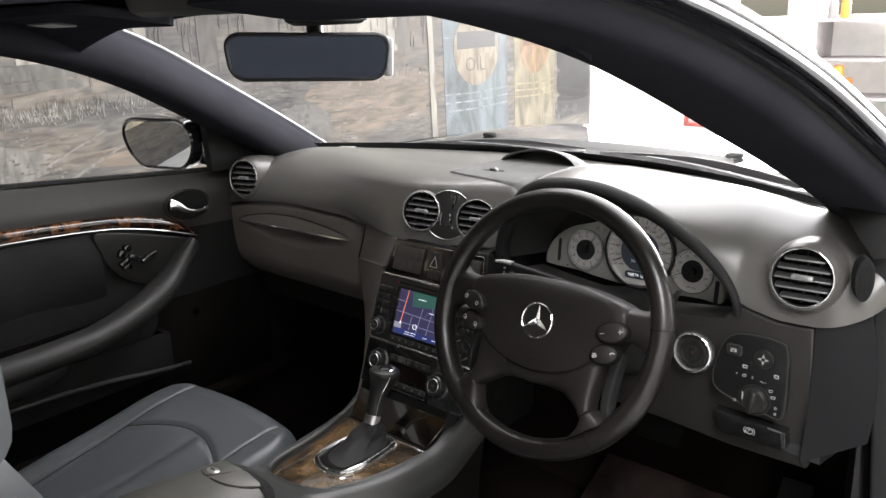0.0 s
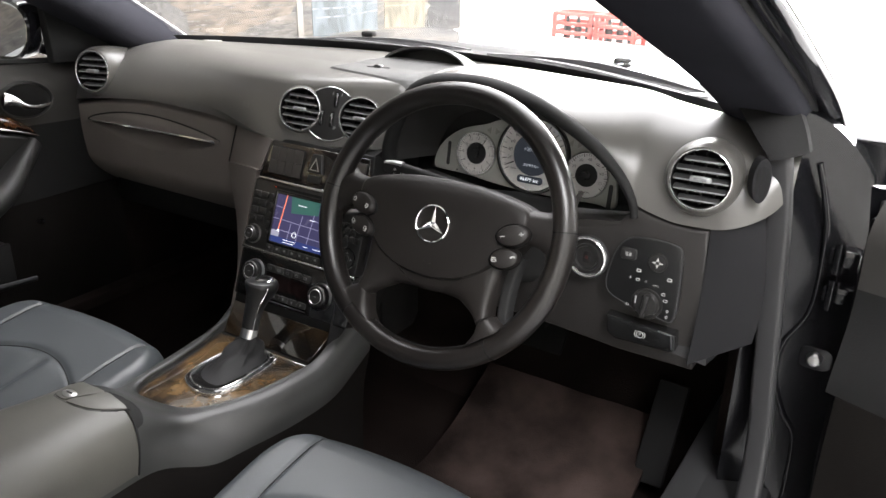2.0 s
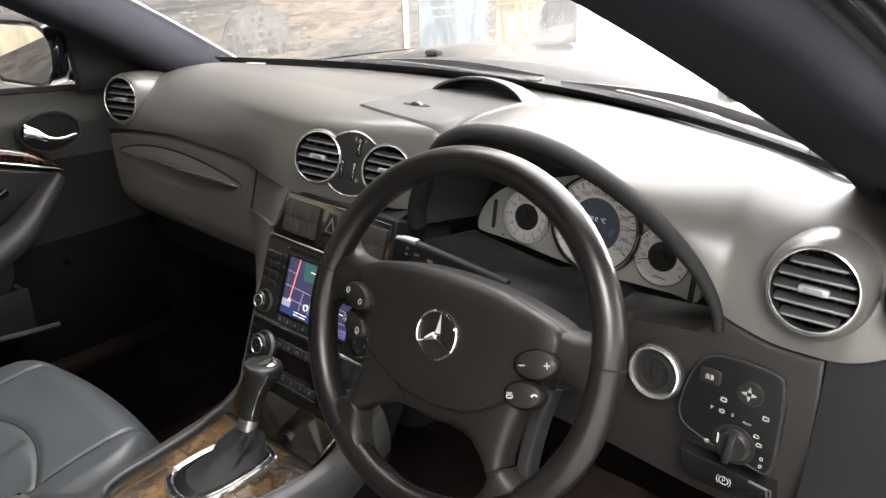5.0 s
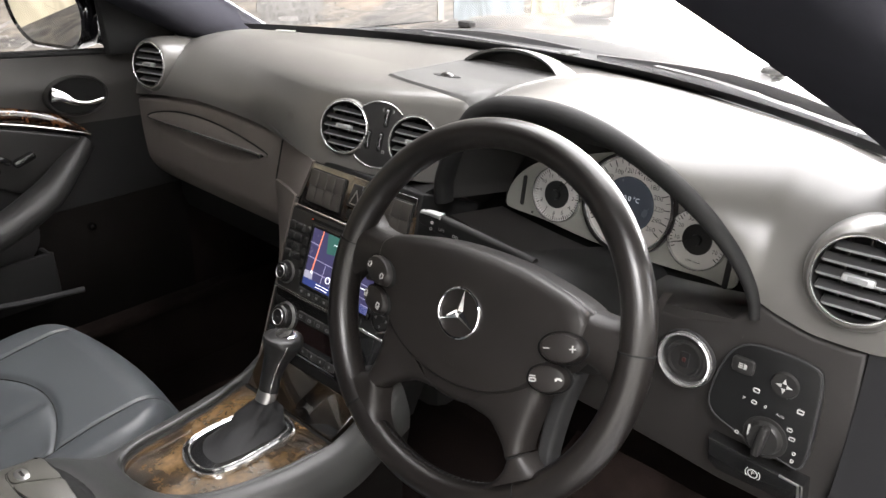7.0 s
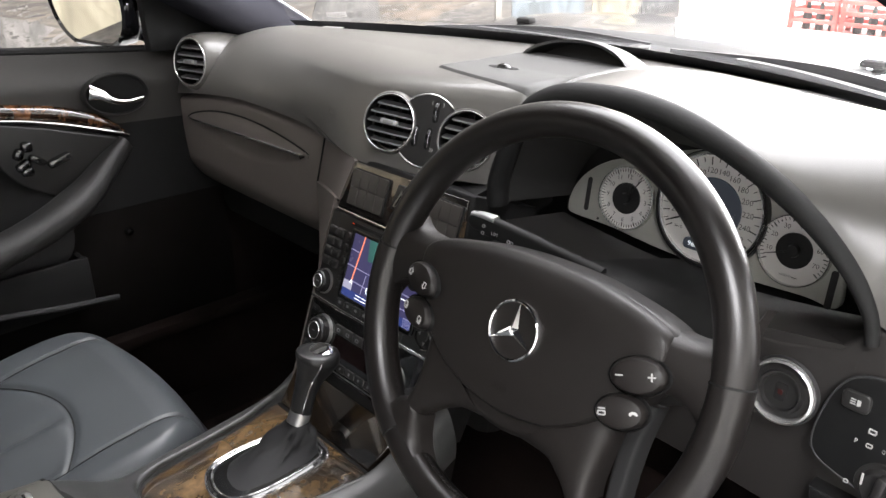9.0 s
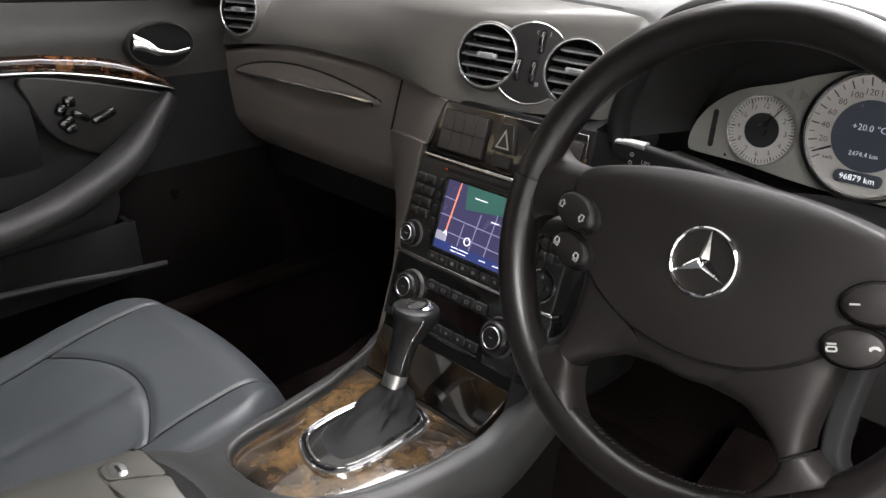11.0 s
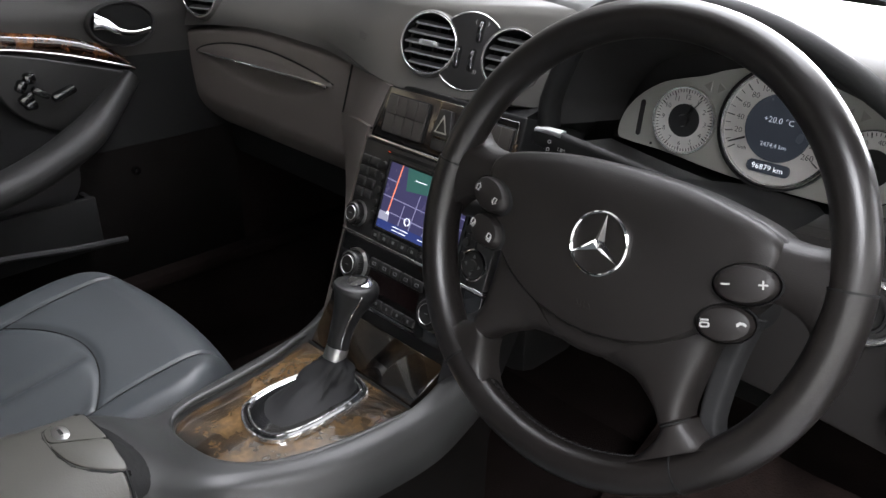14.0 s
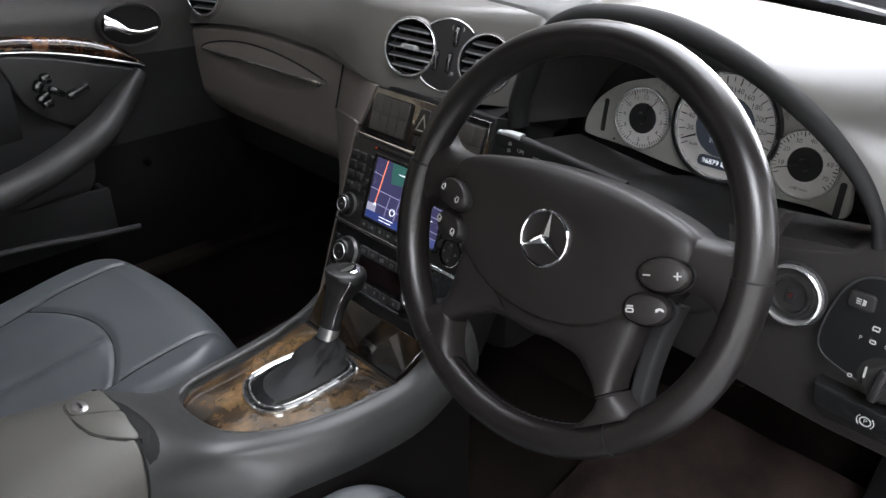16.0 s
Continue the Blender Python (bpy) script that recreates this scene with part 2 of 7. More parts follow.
def inset(poly, d):
    out, n = [], len(poly)
    area = sum(poly[i][0] * poly[(i + 1) % n][1] - poly[(i + 1) % n][0] * poly[i][1] for i in range(n))
    s = 1 if area > 0 else -1
    for i in range(n):
        p, q, r = Vector(poly[i - 1]), Vector(poly[i]), Vector(poly[(i + 1) % n])
        a, b = (q - p), (r - q)
        a, b = (a.normalized() if a.length > 1e-9 else b.normalized()), (b.normalized() if b.length > 1e-9 else a.normalized())
        na, nb = Vector((-a.y, a.x)), Vector((-b.y, b.x))
        m = na + nb
        k = max(0.4, 1 + na.dot(nb))
        out.append(tuple(q + m * (s * d / k)))
    return out


def plate(poly, h0, h1, b=0.002, M=None, top=None):
    """A prism over a closed outline, its upper edge rounded off."""
    n = len(poly)
    rings = [[(x, y, h0) for x, y in poly]]
    if b:
        for k in (0, 0.3, 0.7, 1):
            a = k * math.pi / 2
            rings.append([(x, y, h1 - b + b * math.sin(a)) for x, y in inset(poly, b * (1 - math.cos(a)))])
    else:
        rings.append([(x, y, h1) for x, y in poly])
    V = [p for r in rings for p in r]
    F = [tuple(range(n))[::-1]]
    for k in range(len(rings) - 1):
        for i in range(n):
            j = (i + 1) % n
            F.append((k * n + i, k * n + j, (k + 1) * n + j, (k + 1) * n + i))
    F.append(tuple(range((len(rings) - 1) * n, len(rings) * n)))
    g = V, F
    return at(M, g) if M else g


def band(outer, inner, h0, h1, M=None, round_=0.0):
    """A flat ring between two outlines with as many points."""
    n = len(outer)
    mid = [((a[0] + c[0]) / 2, (a[1] + c[1]) / 2) for a, c in zip(outer, inner)]
    rows = [[(x, y, h0) for x, y in outer], [(x, y, h1 - round_) for x, y in outer]]
    if round_:
        rows.append([(x, y, h1) for x, y in mid])
    rows += [[(x, y, h1 - round_) for x, y in inner], [(x, y, h0) for x, y in inner]]
    V = [p for r in rows for p in r]
    F = []
    m = len(rows)
    for k in range(m):
        for i in range(n):
            j = (i + 1) % n
            F.append((k * n + i, k * n + j, ((k + 1) % m) * n + j, ((k + 1) % m) * n + i))
    g = V, F
    return at(M, g) if M else g


def smooth_path(pts, n=10, closed=False):
    """Catmull-Rom through the points."""
    P = [Vector(p) for p in pts]
    out, k = [], len(P)
    for i in range(k if closed else k - 1):
        if closed:
            a, b, c, d = P[i - 1], P[i], P[(i + 1) % k], P[(i + 2) % k]
        else:
            a, b, c, d = P[max(0, i - 1)], P[i], P[i + 1], P[min(k - 1, i + 2)]
        for j in range(n):
            t = j / n
            out.append(0.5 * (2 * b + (c - a) * t + (2 * a - 5 * b + 4 * c - d) * t * t + (3 * b - a - 3 * c + d) * t ** 3))
    if not closed:
        out.append(P[-1])
    return out


def sweep(path, section, closed=False, up=(0, 0, 1)):
    """Carries a closed section (2D points, or a function of 0..1) along a path; its second axis leans to up."""
    P = [Vector(p) for p in path]
    k = len(P)
    V, F = [], []
    for i, p in enumerate(P):
        t = (P[(i + 1) % k] - P[i - 1]) if closed else (P[min(k - 1, i + 1)] - P[max(0, i - 1)])
        t.normalize()
        side = t.cross(Vector(up))
        side.normalize()
        w = side.cross(t)
        sec = section(i / max(1, k - 1)) if callable(section) else section
        V += [tuple(p + side * a + w * b) for a, b in sec]
        m = len(sec)
    for i in range(k if closed else k - 1):
        a, b = i * m, ((i + 1) % k) * m
        for j in range(m):
            F.append((a + j, a + (j + 1) % m, b + (j + 1) % m, b + j))
    if not closed:
        F += [tuple(range(m))[::-1], tuple(range((k - 1) * m, k * m))]
    return V, F


def tube(path, r, n=10, closed=False, up=(0, 0, 1)):
    sec = (lambda t: circle(r(t), n)) if callable(r) else circle(r, n)
    return sweep(path, sec, closed, up)


def sheet(fn, nu, nv, thick=None):
    """A surface over (0..1, 0..1); thick: the vector to its other side, which closes it."""
    V = [tuple(fn(i / nu, j / nv)) for i in range(nu + 1) for j in range(nv + 1)]
    w = nv + 1
    F = [(i * w + j, (i + 1) * w + j, (i + 1) * w + j + 1, i * w + j + 1) for i in range(nu) for j in range(nv)]
    if thick:
        k = len(V)
        V += [(x + thick[0], y + thick[1], z + thick[2]) for x, y, z in V]
        F += [tuple(q + k for q in f)[::-1] for f in F]
        edge = [i * w for i in range(nu + 1)] + [nu * w + j for j in range(1, w)] + [i * w + nv for i in range(nu - 1, -1, -1)] + [j for j in range(nv - 1, 0, -1)]
        F += [(a, b, b + k, a + k) for a, b in zip(edge, edge[1:] + edge[:1])]
    return V, F


def words(text, size, M, align="CENTER"):
    cu = bpy.data.curves.new("writing", "FONT")
    cu.body, cu.size, cu.align_x, cu.align_y, cu.extrude, cu.resolution_u, cu.offset = text, size, align, "CENTER", 0.0002, 2, -0.012 * size
    ob = new("writing", cu)
    me = bpy.data.meshes.new_from_object(ob)
    g = [tuple(M @ v.co) for v in me.vertices], [tuple(p.vertices) for p in me.polygons]
    bpy.data.objects.remove(ob)
    bpy.data.curves.remove(cu)
    bpy.data.meshes.remove(me)
    return g


def curve_of(xs, ys):
    """Smooth curve through the points that never overshoots them."""
    n = len(xs)
    h = [xs[i + 1] - xs[i] for i in range(n - 1)]
    d = [(ys[i + 1] - ys[i]) / h[i] for i in range(n - 1)]
    m = [d[0]] + [0.0 if d[i - 1] * d[i] <= 0 else 3 * (h[i - 1] + h[i]) / ((2 * h[i] + h[i - 1]) / d[i - 1] + (h[i] + 2 * h[i - 1]) / d[i]) for i in range(1, n - 1)] + [d[-1]]

    def f(x):
        if x <= xs[0]:
            return ys[0]
        if x >= xs[-1]:
            return ys[-1]
        i = next(k for k in range(n - 1) if x <= xs[k + 1])
        t = (x - xs[i]) / h[i]
        return (1 + 2 * t) * (1 - t) ** 2 * ys[i] + t * (1 - t) ** 2 * h[i] * m[i] + t * t * (3 - 2 * t) * ys[i + 1] + t * t * (t - 1) * h[i] * m[i + 1]
    return f


def step(a, b, x):
    t = min(1, max(0, (x - a) / (b - a)))
    return t * t * (3 - 2 * t)



# ---- the garage ----
def wall_paint():
    """The painted scene's ground: sandy and grey washes in long sideways strokes."""
    m, nodes, links, b = shader("mural_paint", (0.3, 0.28, 0.25), 0.75)
    c = nodes.new("ShaderNodeTexCoord")
    mp = nodes.new("ShaderNodeMapping")
    mp.inputs["Scale"].default_value = (1, 0.5, 2.6)
    links.new(c.outputs["Object"], mp.inputs[0])
    n1, n2 = nodes.new("ShaderNodeTexNoise"), nodes.new("ShaderNodeTexNoise")
    n1.inputs["Scale"].default_value, n1.inputs["Detail"].default_value, n1.inputs["Distortion"].default_value = 2.2, 9, 0.8
    n2.inputs["Scale"].default_value, n2.inputs["Detail"].default_value, n2.inputs["Distortion"].default_value = 9, 10, 1.5
    links.new(mp.outputs[0], n1.inputs["Vector"])
    links.new(mp.outputs[0], n2.inputs["Vector"])
    r1 = ramp_of(nodes, links, n1.outputs[0], [(0.3, (0.026, 0.026, 0.026)), (0.45, (0.062, 0.06, 0.057)), (0.58, (0.092, 0.08, 0.066)), (0.72, (0.15, 0.145, 0.137))])
    r2 = ramp_of(nodes, links, n2.outputs[0], [(0.34, (0.25, 0.25, 0.25)), (0.5, (0.65, 0.63, 0.6)), (0.68, (1.1, 1.08, 1.02))])
    mix = nodes.new("ShaderNodeMix")
    mix.data_type, mix.blend_type = "RGBA", "MULTIPLY"
    mix.inputs[0].default_value = 0.8
    links.new(r1.outputs[0], mix.inputs[6])
    links.new(r2.outputs[0], mix.inputs[7])
    links.new(mix.outputs[2], b.inputs["Base Color"])
    bump = nodes.new("ShaderNodeBump")
    bump.inputs["Strength"].default_value, bump.inputs["Distance"].default_value = 0.3, 0.004
    links.new(n2.outputs[0], bump.inputs["Height"])
    links.new(bump.outputs[0], b.inputs["Normal"])
    return m


def brushed(name, colour, scale=14, vary=0.45, stretch=(1, 1, 0.35)):
    """Brush-painted colour, streaky and uneven."""
    colour = tuple(k * 0.21 for k in colour)
    m, nodes, links, b = shader(name, colour, 0.8)
    c = nodes.new("ShaderNodeTexCoord")
    mp = nodes.new("ShaderNodeMapping")
    mp.inputs["Scale"].default_value = stretch
    links.new(c.outputs["Object"], mp.inputs[0])
    n = nodes.new("ShaderNodeTexNoise")
    n.inputs["Scale"].default_value, n.inputs["Detail"].default_value, n.inputs["Distortion"].default_value = scale, 9, 1.0
    links.new(mp.outputs[0], n.inputs["Vector"])
    r = ramp_of(nodes, links, n.outputs[0], [(0.33, [k * (1 - vary) for k in colour]), (0.5, colour), (0.68, [min(0.85, k * (1 + vary)) for k in colour])])
    links.new(r.outputs[0], b.inputs["Base Color"])
    return m


MURAL = wall_paint()
WHITEWALL = grained("white_wall_paint", (0.8, 0.79, 0.76), 0.6, 60, 0.15, 0.05)
CONCRETE = grained("concrete_floor", (0.42, 0.42, 0.42), 0.55, 40, 0.3, 0.15)
LW = -2.9

solo("ground", box((1, 1, -0.06), (60, 60, 0.12), 0), CONCRETE, "pale grey sealed concrete workshop floor", "floor", kind="structure")
solo("wall_left", box((LW - 0.1, 1.5, 1.6), (0.2, 13, 3.2), 0), MURAL, "workshop wall painted with a country yard mural", "wall", kind="structure")
solo("wall_front", join(box((-2.9, 8.1, 1.6), (0.2, 0.2, 3.2), 0), box((4.0, 8.1, 1.6), (1.8, 0.2, 3.2), 0), box((0.15, 8.1, 0.52), (5.9, 0.2, 1.04), 0), box((0.15, 8.1, 3.16), (5.9, 0.2, 0.08), 0)), WHITEWALL, "white end wall with a wide window", "wall", kind="structure")
solo("wall_back", box((0.9, -5.1, 1.6), (7.8, 0.2, 3.2), 0), WHITEWALL, "white painted back wall of the workshop", "wall", kind="structure")
# The right wall's opening is out of view, made up for the side lamp.
solo("wall_right", join(box((4.9, -1.3, 1.6), (0.2, 7.6, 3.2), 0), box((4.9, 7.65, 1.6), (0.2, 0.7, 3.2), 0), box((4.9, 1.5, 3.02), (0.2, 13, 0.36), 0)), WHITEWALL, "white wall with a wide opening added for light", "wall", kind="structure")
# The gaps in the ceiling are made up for the two added overhead lamps.
solo("ceiling", join(box((-2.4, 1.5, 3.25), (1.6, 13.4, 0.1), 0), box((1.18, 1.5, 3.25), (0.36, 13.4, 0.1), 0), box((-0.3, 7.7, 3.25), (2.6, 1.0, 0.1), 0), box((-0.3, -2.5, 3.25), (2.6, 5.4, 0.1), 0), box((3.9, 1.5, 3.25), (2.1, 13.4, 0.1), 0), box((2.1, 3.8, 3.25), (1.5, 8.8, 0.1), 0), box((2.1, -4.2, 3.25), (1.5, 2.0, 0.1), 0)), grained("ceiling_board", (0.55, 0.55, 0.53), 0.8, 30, 0.2, 0.1), "pale workshop ceiling with two openings added for light", "ceiling", kind="structure")
solo("white_wall_panel", box((LW + 0.004, 6.6, 1.6), (0.012, 2.8, 3.2), 0), WHITEWALL, "white painted stretch beyond the mural", "wall", kind="structure")

# The mural's figures lie flat on the wall, as layers of paint a millimetre or two thick.
mural = thing("mural", "painted mural of a yard with oil drums", "mural", (LW, 2, 1))


def flat(poly, z=0.006):
    """An outline given as (y, z) on the left wall."""
    M = FR((LW, 0, 0), (0, 1, 0), (0, 0, 1))
    return plate(poly, 0, 0.25 * z, 0, M)


def blob(cy, cz, ry, rz, n=22, rough=0.12, seed=0):
    rnd = random.Random(seed)
    return [(cy + ry * math.cos(2 * math.pi * i / n) * (1 + rough * rnd.uniform(-1, 1)), cz + rz * math.sin(2 * math.pi * i / n) * (1 + rough * rnd.uniform(-1, 1))) for i in range(n)]


BLUE = brushed("drum_blue", (0.27, 0.33, 0.36), 8)
YELLOW = brushed("drum_yellow", (0.44, 0.39, 0.26), 8)
CREAM = brushed("label_cream", (0.52, 0.45, 0.34), 12)
ROSE = brushed("label_orange", (0.5, 0.33, 0.18), 12)
TYREPAINT = brushed("painted_tyre", (0.07, 0.07, 0.07), 10)
DUSK = brushed("dusk_paint", (0.26, 0.25, 0.24), 5)
BARK = brushed("bark_paint", (0.24, 0.22, 0.2), 9)
LIME = brushed("lime_paint", (0.6, 0.57, 0.5), 9)
STONE = brushed("stone_paint", (0.26, 0.25, 0.23), 16)
GRASS = brushed("pale_grass_paint", (0.66, 0.65, 0.61), 30)
SCRUB = brushed("pale_scrub_paint", (0.36, 0.34, 0.31), 40, 0.6)
TRACK = brushed("track_paint", (0.42, 0.4, 0.37), 16)
EARTH = brushed("earth_paint", (0.34, 0.275, 0.21), 9, 0.5, (1, 0.4, 2.4))


def drum(cy, w, z0, z1, material, band_material, label_material, label_z, label_w, label_h):
    poly = [(cy - w / 2, z0), (cy + w / 2, z0), (cy + w / 2, z1), (cy + w * 0.3, z1 + 0.025), (cy - w * 0.3, z1 + 0.025), (cy - w / 2, z1)]
    d = part("painted_drum", flat(poly, 0.008), material, mural)
    for k in (0.36, 0.41, 0.46, 0.8):
        z = z0 + (z1 - z0) * k
        part("drum_hoop", flat([(cy - w * 0.5, z - 0.012), (cy, z - 0.024), (cy + w * 0.5, z - 0.012), (cy + w * 0.5, z), (cy, z - 0.012), (cy - w * 0.5, z)], 0.011), band_material, d)
    part("drum_label", flat([(cy + label_w * math.cos(i * math.pi / 18), label_z + label_h * math.sin(i * math.pi / 18)) for i in range(36)], 0.014), label_material, d)
    return d


drum_1 = drum(3.62, 0.74, 0.12, 1.3, BLUE, brushed("hoop_blue", (0.4, 0.46, 0.5), 12), CREAM, 0.96, 0.26, 0.26)
part("label_word", words("OIL", 0.15, FR((LW + 0.0043, 3.6, 0.85), (0, 1, 0), (0, 0, 1))), INK, drum_1)
part("label_bar", flat([(3.4, 0.97), (3.84, 0.97), (3.84, 1.09), (3.4, 1.09)], 0.0165), INK, drum_1)
drum_2 = drum(4.36, 0.56, 0.2, 1.22, YELLOW, brushed("hoop_yellow", (0.6, 0.52, 0.32), 12), ROSE, 0.95, 0.2, 0.22)
part("label_bar", flat([(4.2, 0.95), (4.5, 0.95), (4.5, 1.03), (4.2, 1.03)], 0.0165), brushed("label_red", (0.3, 0.14, 0.08)), drum_2)
for k, (z, r) in enumerate(((0.42, 0.1), (0.62, 0.1), (0.82, 0.1), (1.0, 0.09))):
    part("painted_tyre", flat(rrect(0.5, 2 * r, 0.06, (4.93, z)), 0.007 + 0.001 * k), TYREPAINT, mural)
part("pale_post", flat([(3.1, 0.1), (3.16, 0.1), (3.14, 1.5), (3.09, 1.5)], 0.02), LIME, mural)
# Dark farm buildings along the top, a fence of boards, posts and tree trunks.
part("painted_shed", flat([(-2.5, 1.16), (0.2, 1.14), (0.95, 1.13), (1.05, 1.3), (1.0, 2.1), (-2.5, 2.1)]), DUSK, mural)
for k, (y0, y1, z0, z1) in enumerate(((0.0, 0.62, 1.0, 1.08), (-0.2, 0.66, 0.95, 1.0), (-0.5, -0.02, 1.0, 1.06))):
    part("painted_board", flat([(y0, z0), (y1, z0 + 0.012), (y1, z1), (y0, z1 - 0.01)], 0.009 + 0.002 * k), STONE, mural)
for k, (y, w, z0) in enumerate(((0.12, 0.035, 1.05), (0.42, 0.05, 1.08), (0.98, 0.035, 1.0), (1.36, 0.06, 1.02))):
    part("painted_post", flat([(y - w, z0), (y + w, z0), (y + w * 0.8, 1.9), (y - w * 0.8, 1.9)], 0.012), LIME if k in (1, 2) else BARK, mural)
for y, w in ((1.72, 0.1), (2.1, 0.07), (2.86, 0.05)):
    part("painted_trunk", flat([(y - w * 1.3, 0.98), (y + w * 1.2, 0.98), (y + w, 1.9), (y - w * 0.8, 1.9)], 0.012), BARK, mural)
part("painted_house", flat([(2.1, 1.0), (2.9, 1.0), (2.9, 1.6), (2.5, 1.85), (2.1, 1.6)], 0.009), LIME, mural)
part("painted_slope", flat(blob(2.6, 0.72, 0.62, 0.2, 26, 0.15, 5), 0.007), EARTH, mural)
part("painted_slope", flat(blob(1.1, 0.6, 0.5, 0.07, 26, 0.15, 7), 0.007), EARTH, mural)
part("painted_house", flat([(-3.9, 0.3), (-1.5, 0.3), (-1.5, 1.9), (-3.9, 1.9)], 0.009), brushed("cream_paint", (1.6, 1.4, 1.0), 6), mural)
part("painted_wall", flat([(1.5, 0.86), (2.4, 0.87), (2.5, 1.0), (1.5, 0.98)], 0.008), STONE, mural)
part("painted_ground", flat(blob(-0.35, 0.62, 0.75, 0.2, 30, 0.12, 11), 0.0065), TRACK, mural)
part("pale_rock", flat([(2.42, 0.86), (2.52, 0.82), (2.6, 0.92), (2.66, 1.06), (2.56, 1.08), (2.46, 0.98)], 0.012), LIME, mural)
rnd = random.Random(4)
pile = part("painted_stone_pile", flat(blob(1.96, 0.6, 0.22, 0.13, 26, 0.05, 3), 0.009), DUSK, mural)
for row in range(6):
    z = 0.49 + 0.043 * row
    wide = 0.21 * math.sqrt(max(0.02, 1 - ((z - 0.52) / 0.2) ** 2)) if z > 0.52 else 0.21
    for k in range(int(2 * wide / 0.056) + 1):
        y = 1.96 - wide + 0.056 * k + 0.02 * (row % 2) + rnd.uniform(-0.006, 0.006)
        part("painted_stone", flat(blob(y, z + rnd.uniform(-0.005, 0.005), 0.027 + rnd.uniform(-0.005, 0.004), 0.019, 6, 0.22, 40 + 20 * row + k), 0.0115 + 0.0001 * k), STONE, pile)
blades = []
for k in range(900):
    y = rnd.choice((rnd.uniform(-0.9, 1.1), rnd.gauss(0.45, 0.18), rnd.gauss(-0.1, 0.15), rnd.gauss(2.7, 0.2), rnd.uniform(3.2, 5.0)))
    z = 0.86 if y < 1.2 else 0.86 if y < 3.1 else 0.26 + 0.07 * (y - 3.2)
    z += rnd.gauss(-0.02, 0.022)
    h = rnd.uniform(0.012, 0.055)
    s = rnd.uniform(-0.014, 0.014)
    blades.append(flat([(y, z), (y + 0.004, z), (y + s, z + h)], 0.008 + 0.004 * rnd.random()))
tagged(part("painted_grass", join(*blades), GRASS, mural), kind="stuff")
strokes = []
for k in range(700):
    y, z = rnd.gauss(-0.1, 0.35), rnd.gauss(0.62, 0.1)
    w, h = rnd.uniform(0.01, 0.05), rnd.uniform(0.002, 0.007)
    if z > 0.86:
        continue
    strokes.append(flat([(y, z), (y + w, z + rnd.uniform(-0.008, 0.012)), (y + w * 0.9, z + h + 0.004), (y + w * 0.2, z + h)], 0.0075 + 0.004 * rnd.random()))
for k in range(500):
    y, z = rnd.uniform(0.9, 3.1), rnd.uniform(0.45, 0.95)
    w = rnd.uniform(0.02, 0.1)
    strokes.append(flat([(y, z), (y + w, z + rnd.uniform(-0.006, 0.006)), (y + w * 0.8, z + 0.004), (y + w * 0.2, z + 0.005)], 0.0085 + 0.003 * rnd.random()))
tagged(part("painted_scrub", join(*strokes), SCRUB, mural), kind="stuff")
shade = []
for k in range(700):
    y, z = rnd.uniform(-1.0, 3.1), rnd.uniform(0.45, 1.5)
    if y < 0.9 and z < 0.9 and k % 4:
        continue
    w = rnd.uniform(0.015, 0.09) if z < 0.95 else rnd.uniform(0.006, 0.02)
    h = rnd.uniform(0.003, 0.009) if z < 0.95 else rnd.uniform(0.03, 0.16)
    shade.append(flat([(y, z), (y + w, z + rnd.uniform(-0.008, 0.008)), (y + w * 0.85, z + h), (y + w * 0.15, z + h * 0.8)], 0.008 + 0.005 * rnd.random()))
tagged(part("painted_shading", join(*shade), BARK, mural), kind="stuff")
for k, (a, c) in enumerate((((0.1, 0.48), (0.72, 0.74)), ((0.35, 0.46), (0.95, 0.72)))):
    part("painted_wheel_track", flat([a, (a[0] + 0.03, a[1] - 0.01), (c[0] + 0.012, c[1]), c], 0.009), TRACK, mural)

# Far end of the workshop: drink crates, a shelf unit and orange cans.
RED = grained("crate_red", (0.35, 0.05, 0.04), 0.5, 90, 0.2, 0.3)


def crate(where, material, label):
    c = thing("drink_crate", label, "crate", where, "stacked crates")
    x, y, z = where
    part("base", box((x, y, z + 0.02), (0.44, 0.34, 0.04)), material, c)
    for sx in (-1, 1):
        for sy in (-1, 1):
            part("corner_post", box((x + sx * 0.2, y + sy * 0.15, z + 0.17), (0.04, 0.04, 0.3)), material, c)
    for zz in (0.13, 0.22, 0.315):
        for sy in (-1, 1):
            part("rail", box((x, y + sy * 0.16, z + zz), (0.44, 0.02, 0.035)), material, c)
        for sx in (-1, 1):
            part("rail", box((x + sx * 0.21, y, z + zz), (0.02, 0.34, 0.035)), material, c)
    for k in range(3):
        part("bottle", at(Matrix.Translation((x - 0.12 + 0.12 * k, y, z + 0.04)), lathe([(0, 0), (0.036, 0), (0.038, 0.14), (0.02, 0.19), (0.014, 0.25), (0, 0.25)], 14)), TYREPAINT, c)
    return c


crate((-2.5, 6.9, 0.0), RED, "red plastic drink crate standing on concrete")
crate((-2.04, 6.9, 0.0), RED, "red plastic drink crate beside another")
solo("carton", join(box((-1.88, 7.38, 0.36), (0.36, 0.2, 0.72), 0.004), box((-1.88, 7.277, 0.36), (0.05, 0.004, 0.72), 0)), WHITECARD, "plain white carton standing beside the shelf", "box")
shelf = thing("shelf_unit", "grey open steel shelf with bottles", "shelf", (-1.45, 7.7, 0))
GREYSTEEL = grained("grey_steel", (0.25, 0.23, 0.23), 0.5, 80, 0.1, 0.15)
part("side_panel", box((-1.86, 7.72, 1.15), (0.3, 0.5, 1.1)), GREYSTEEL, shelf)
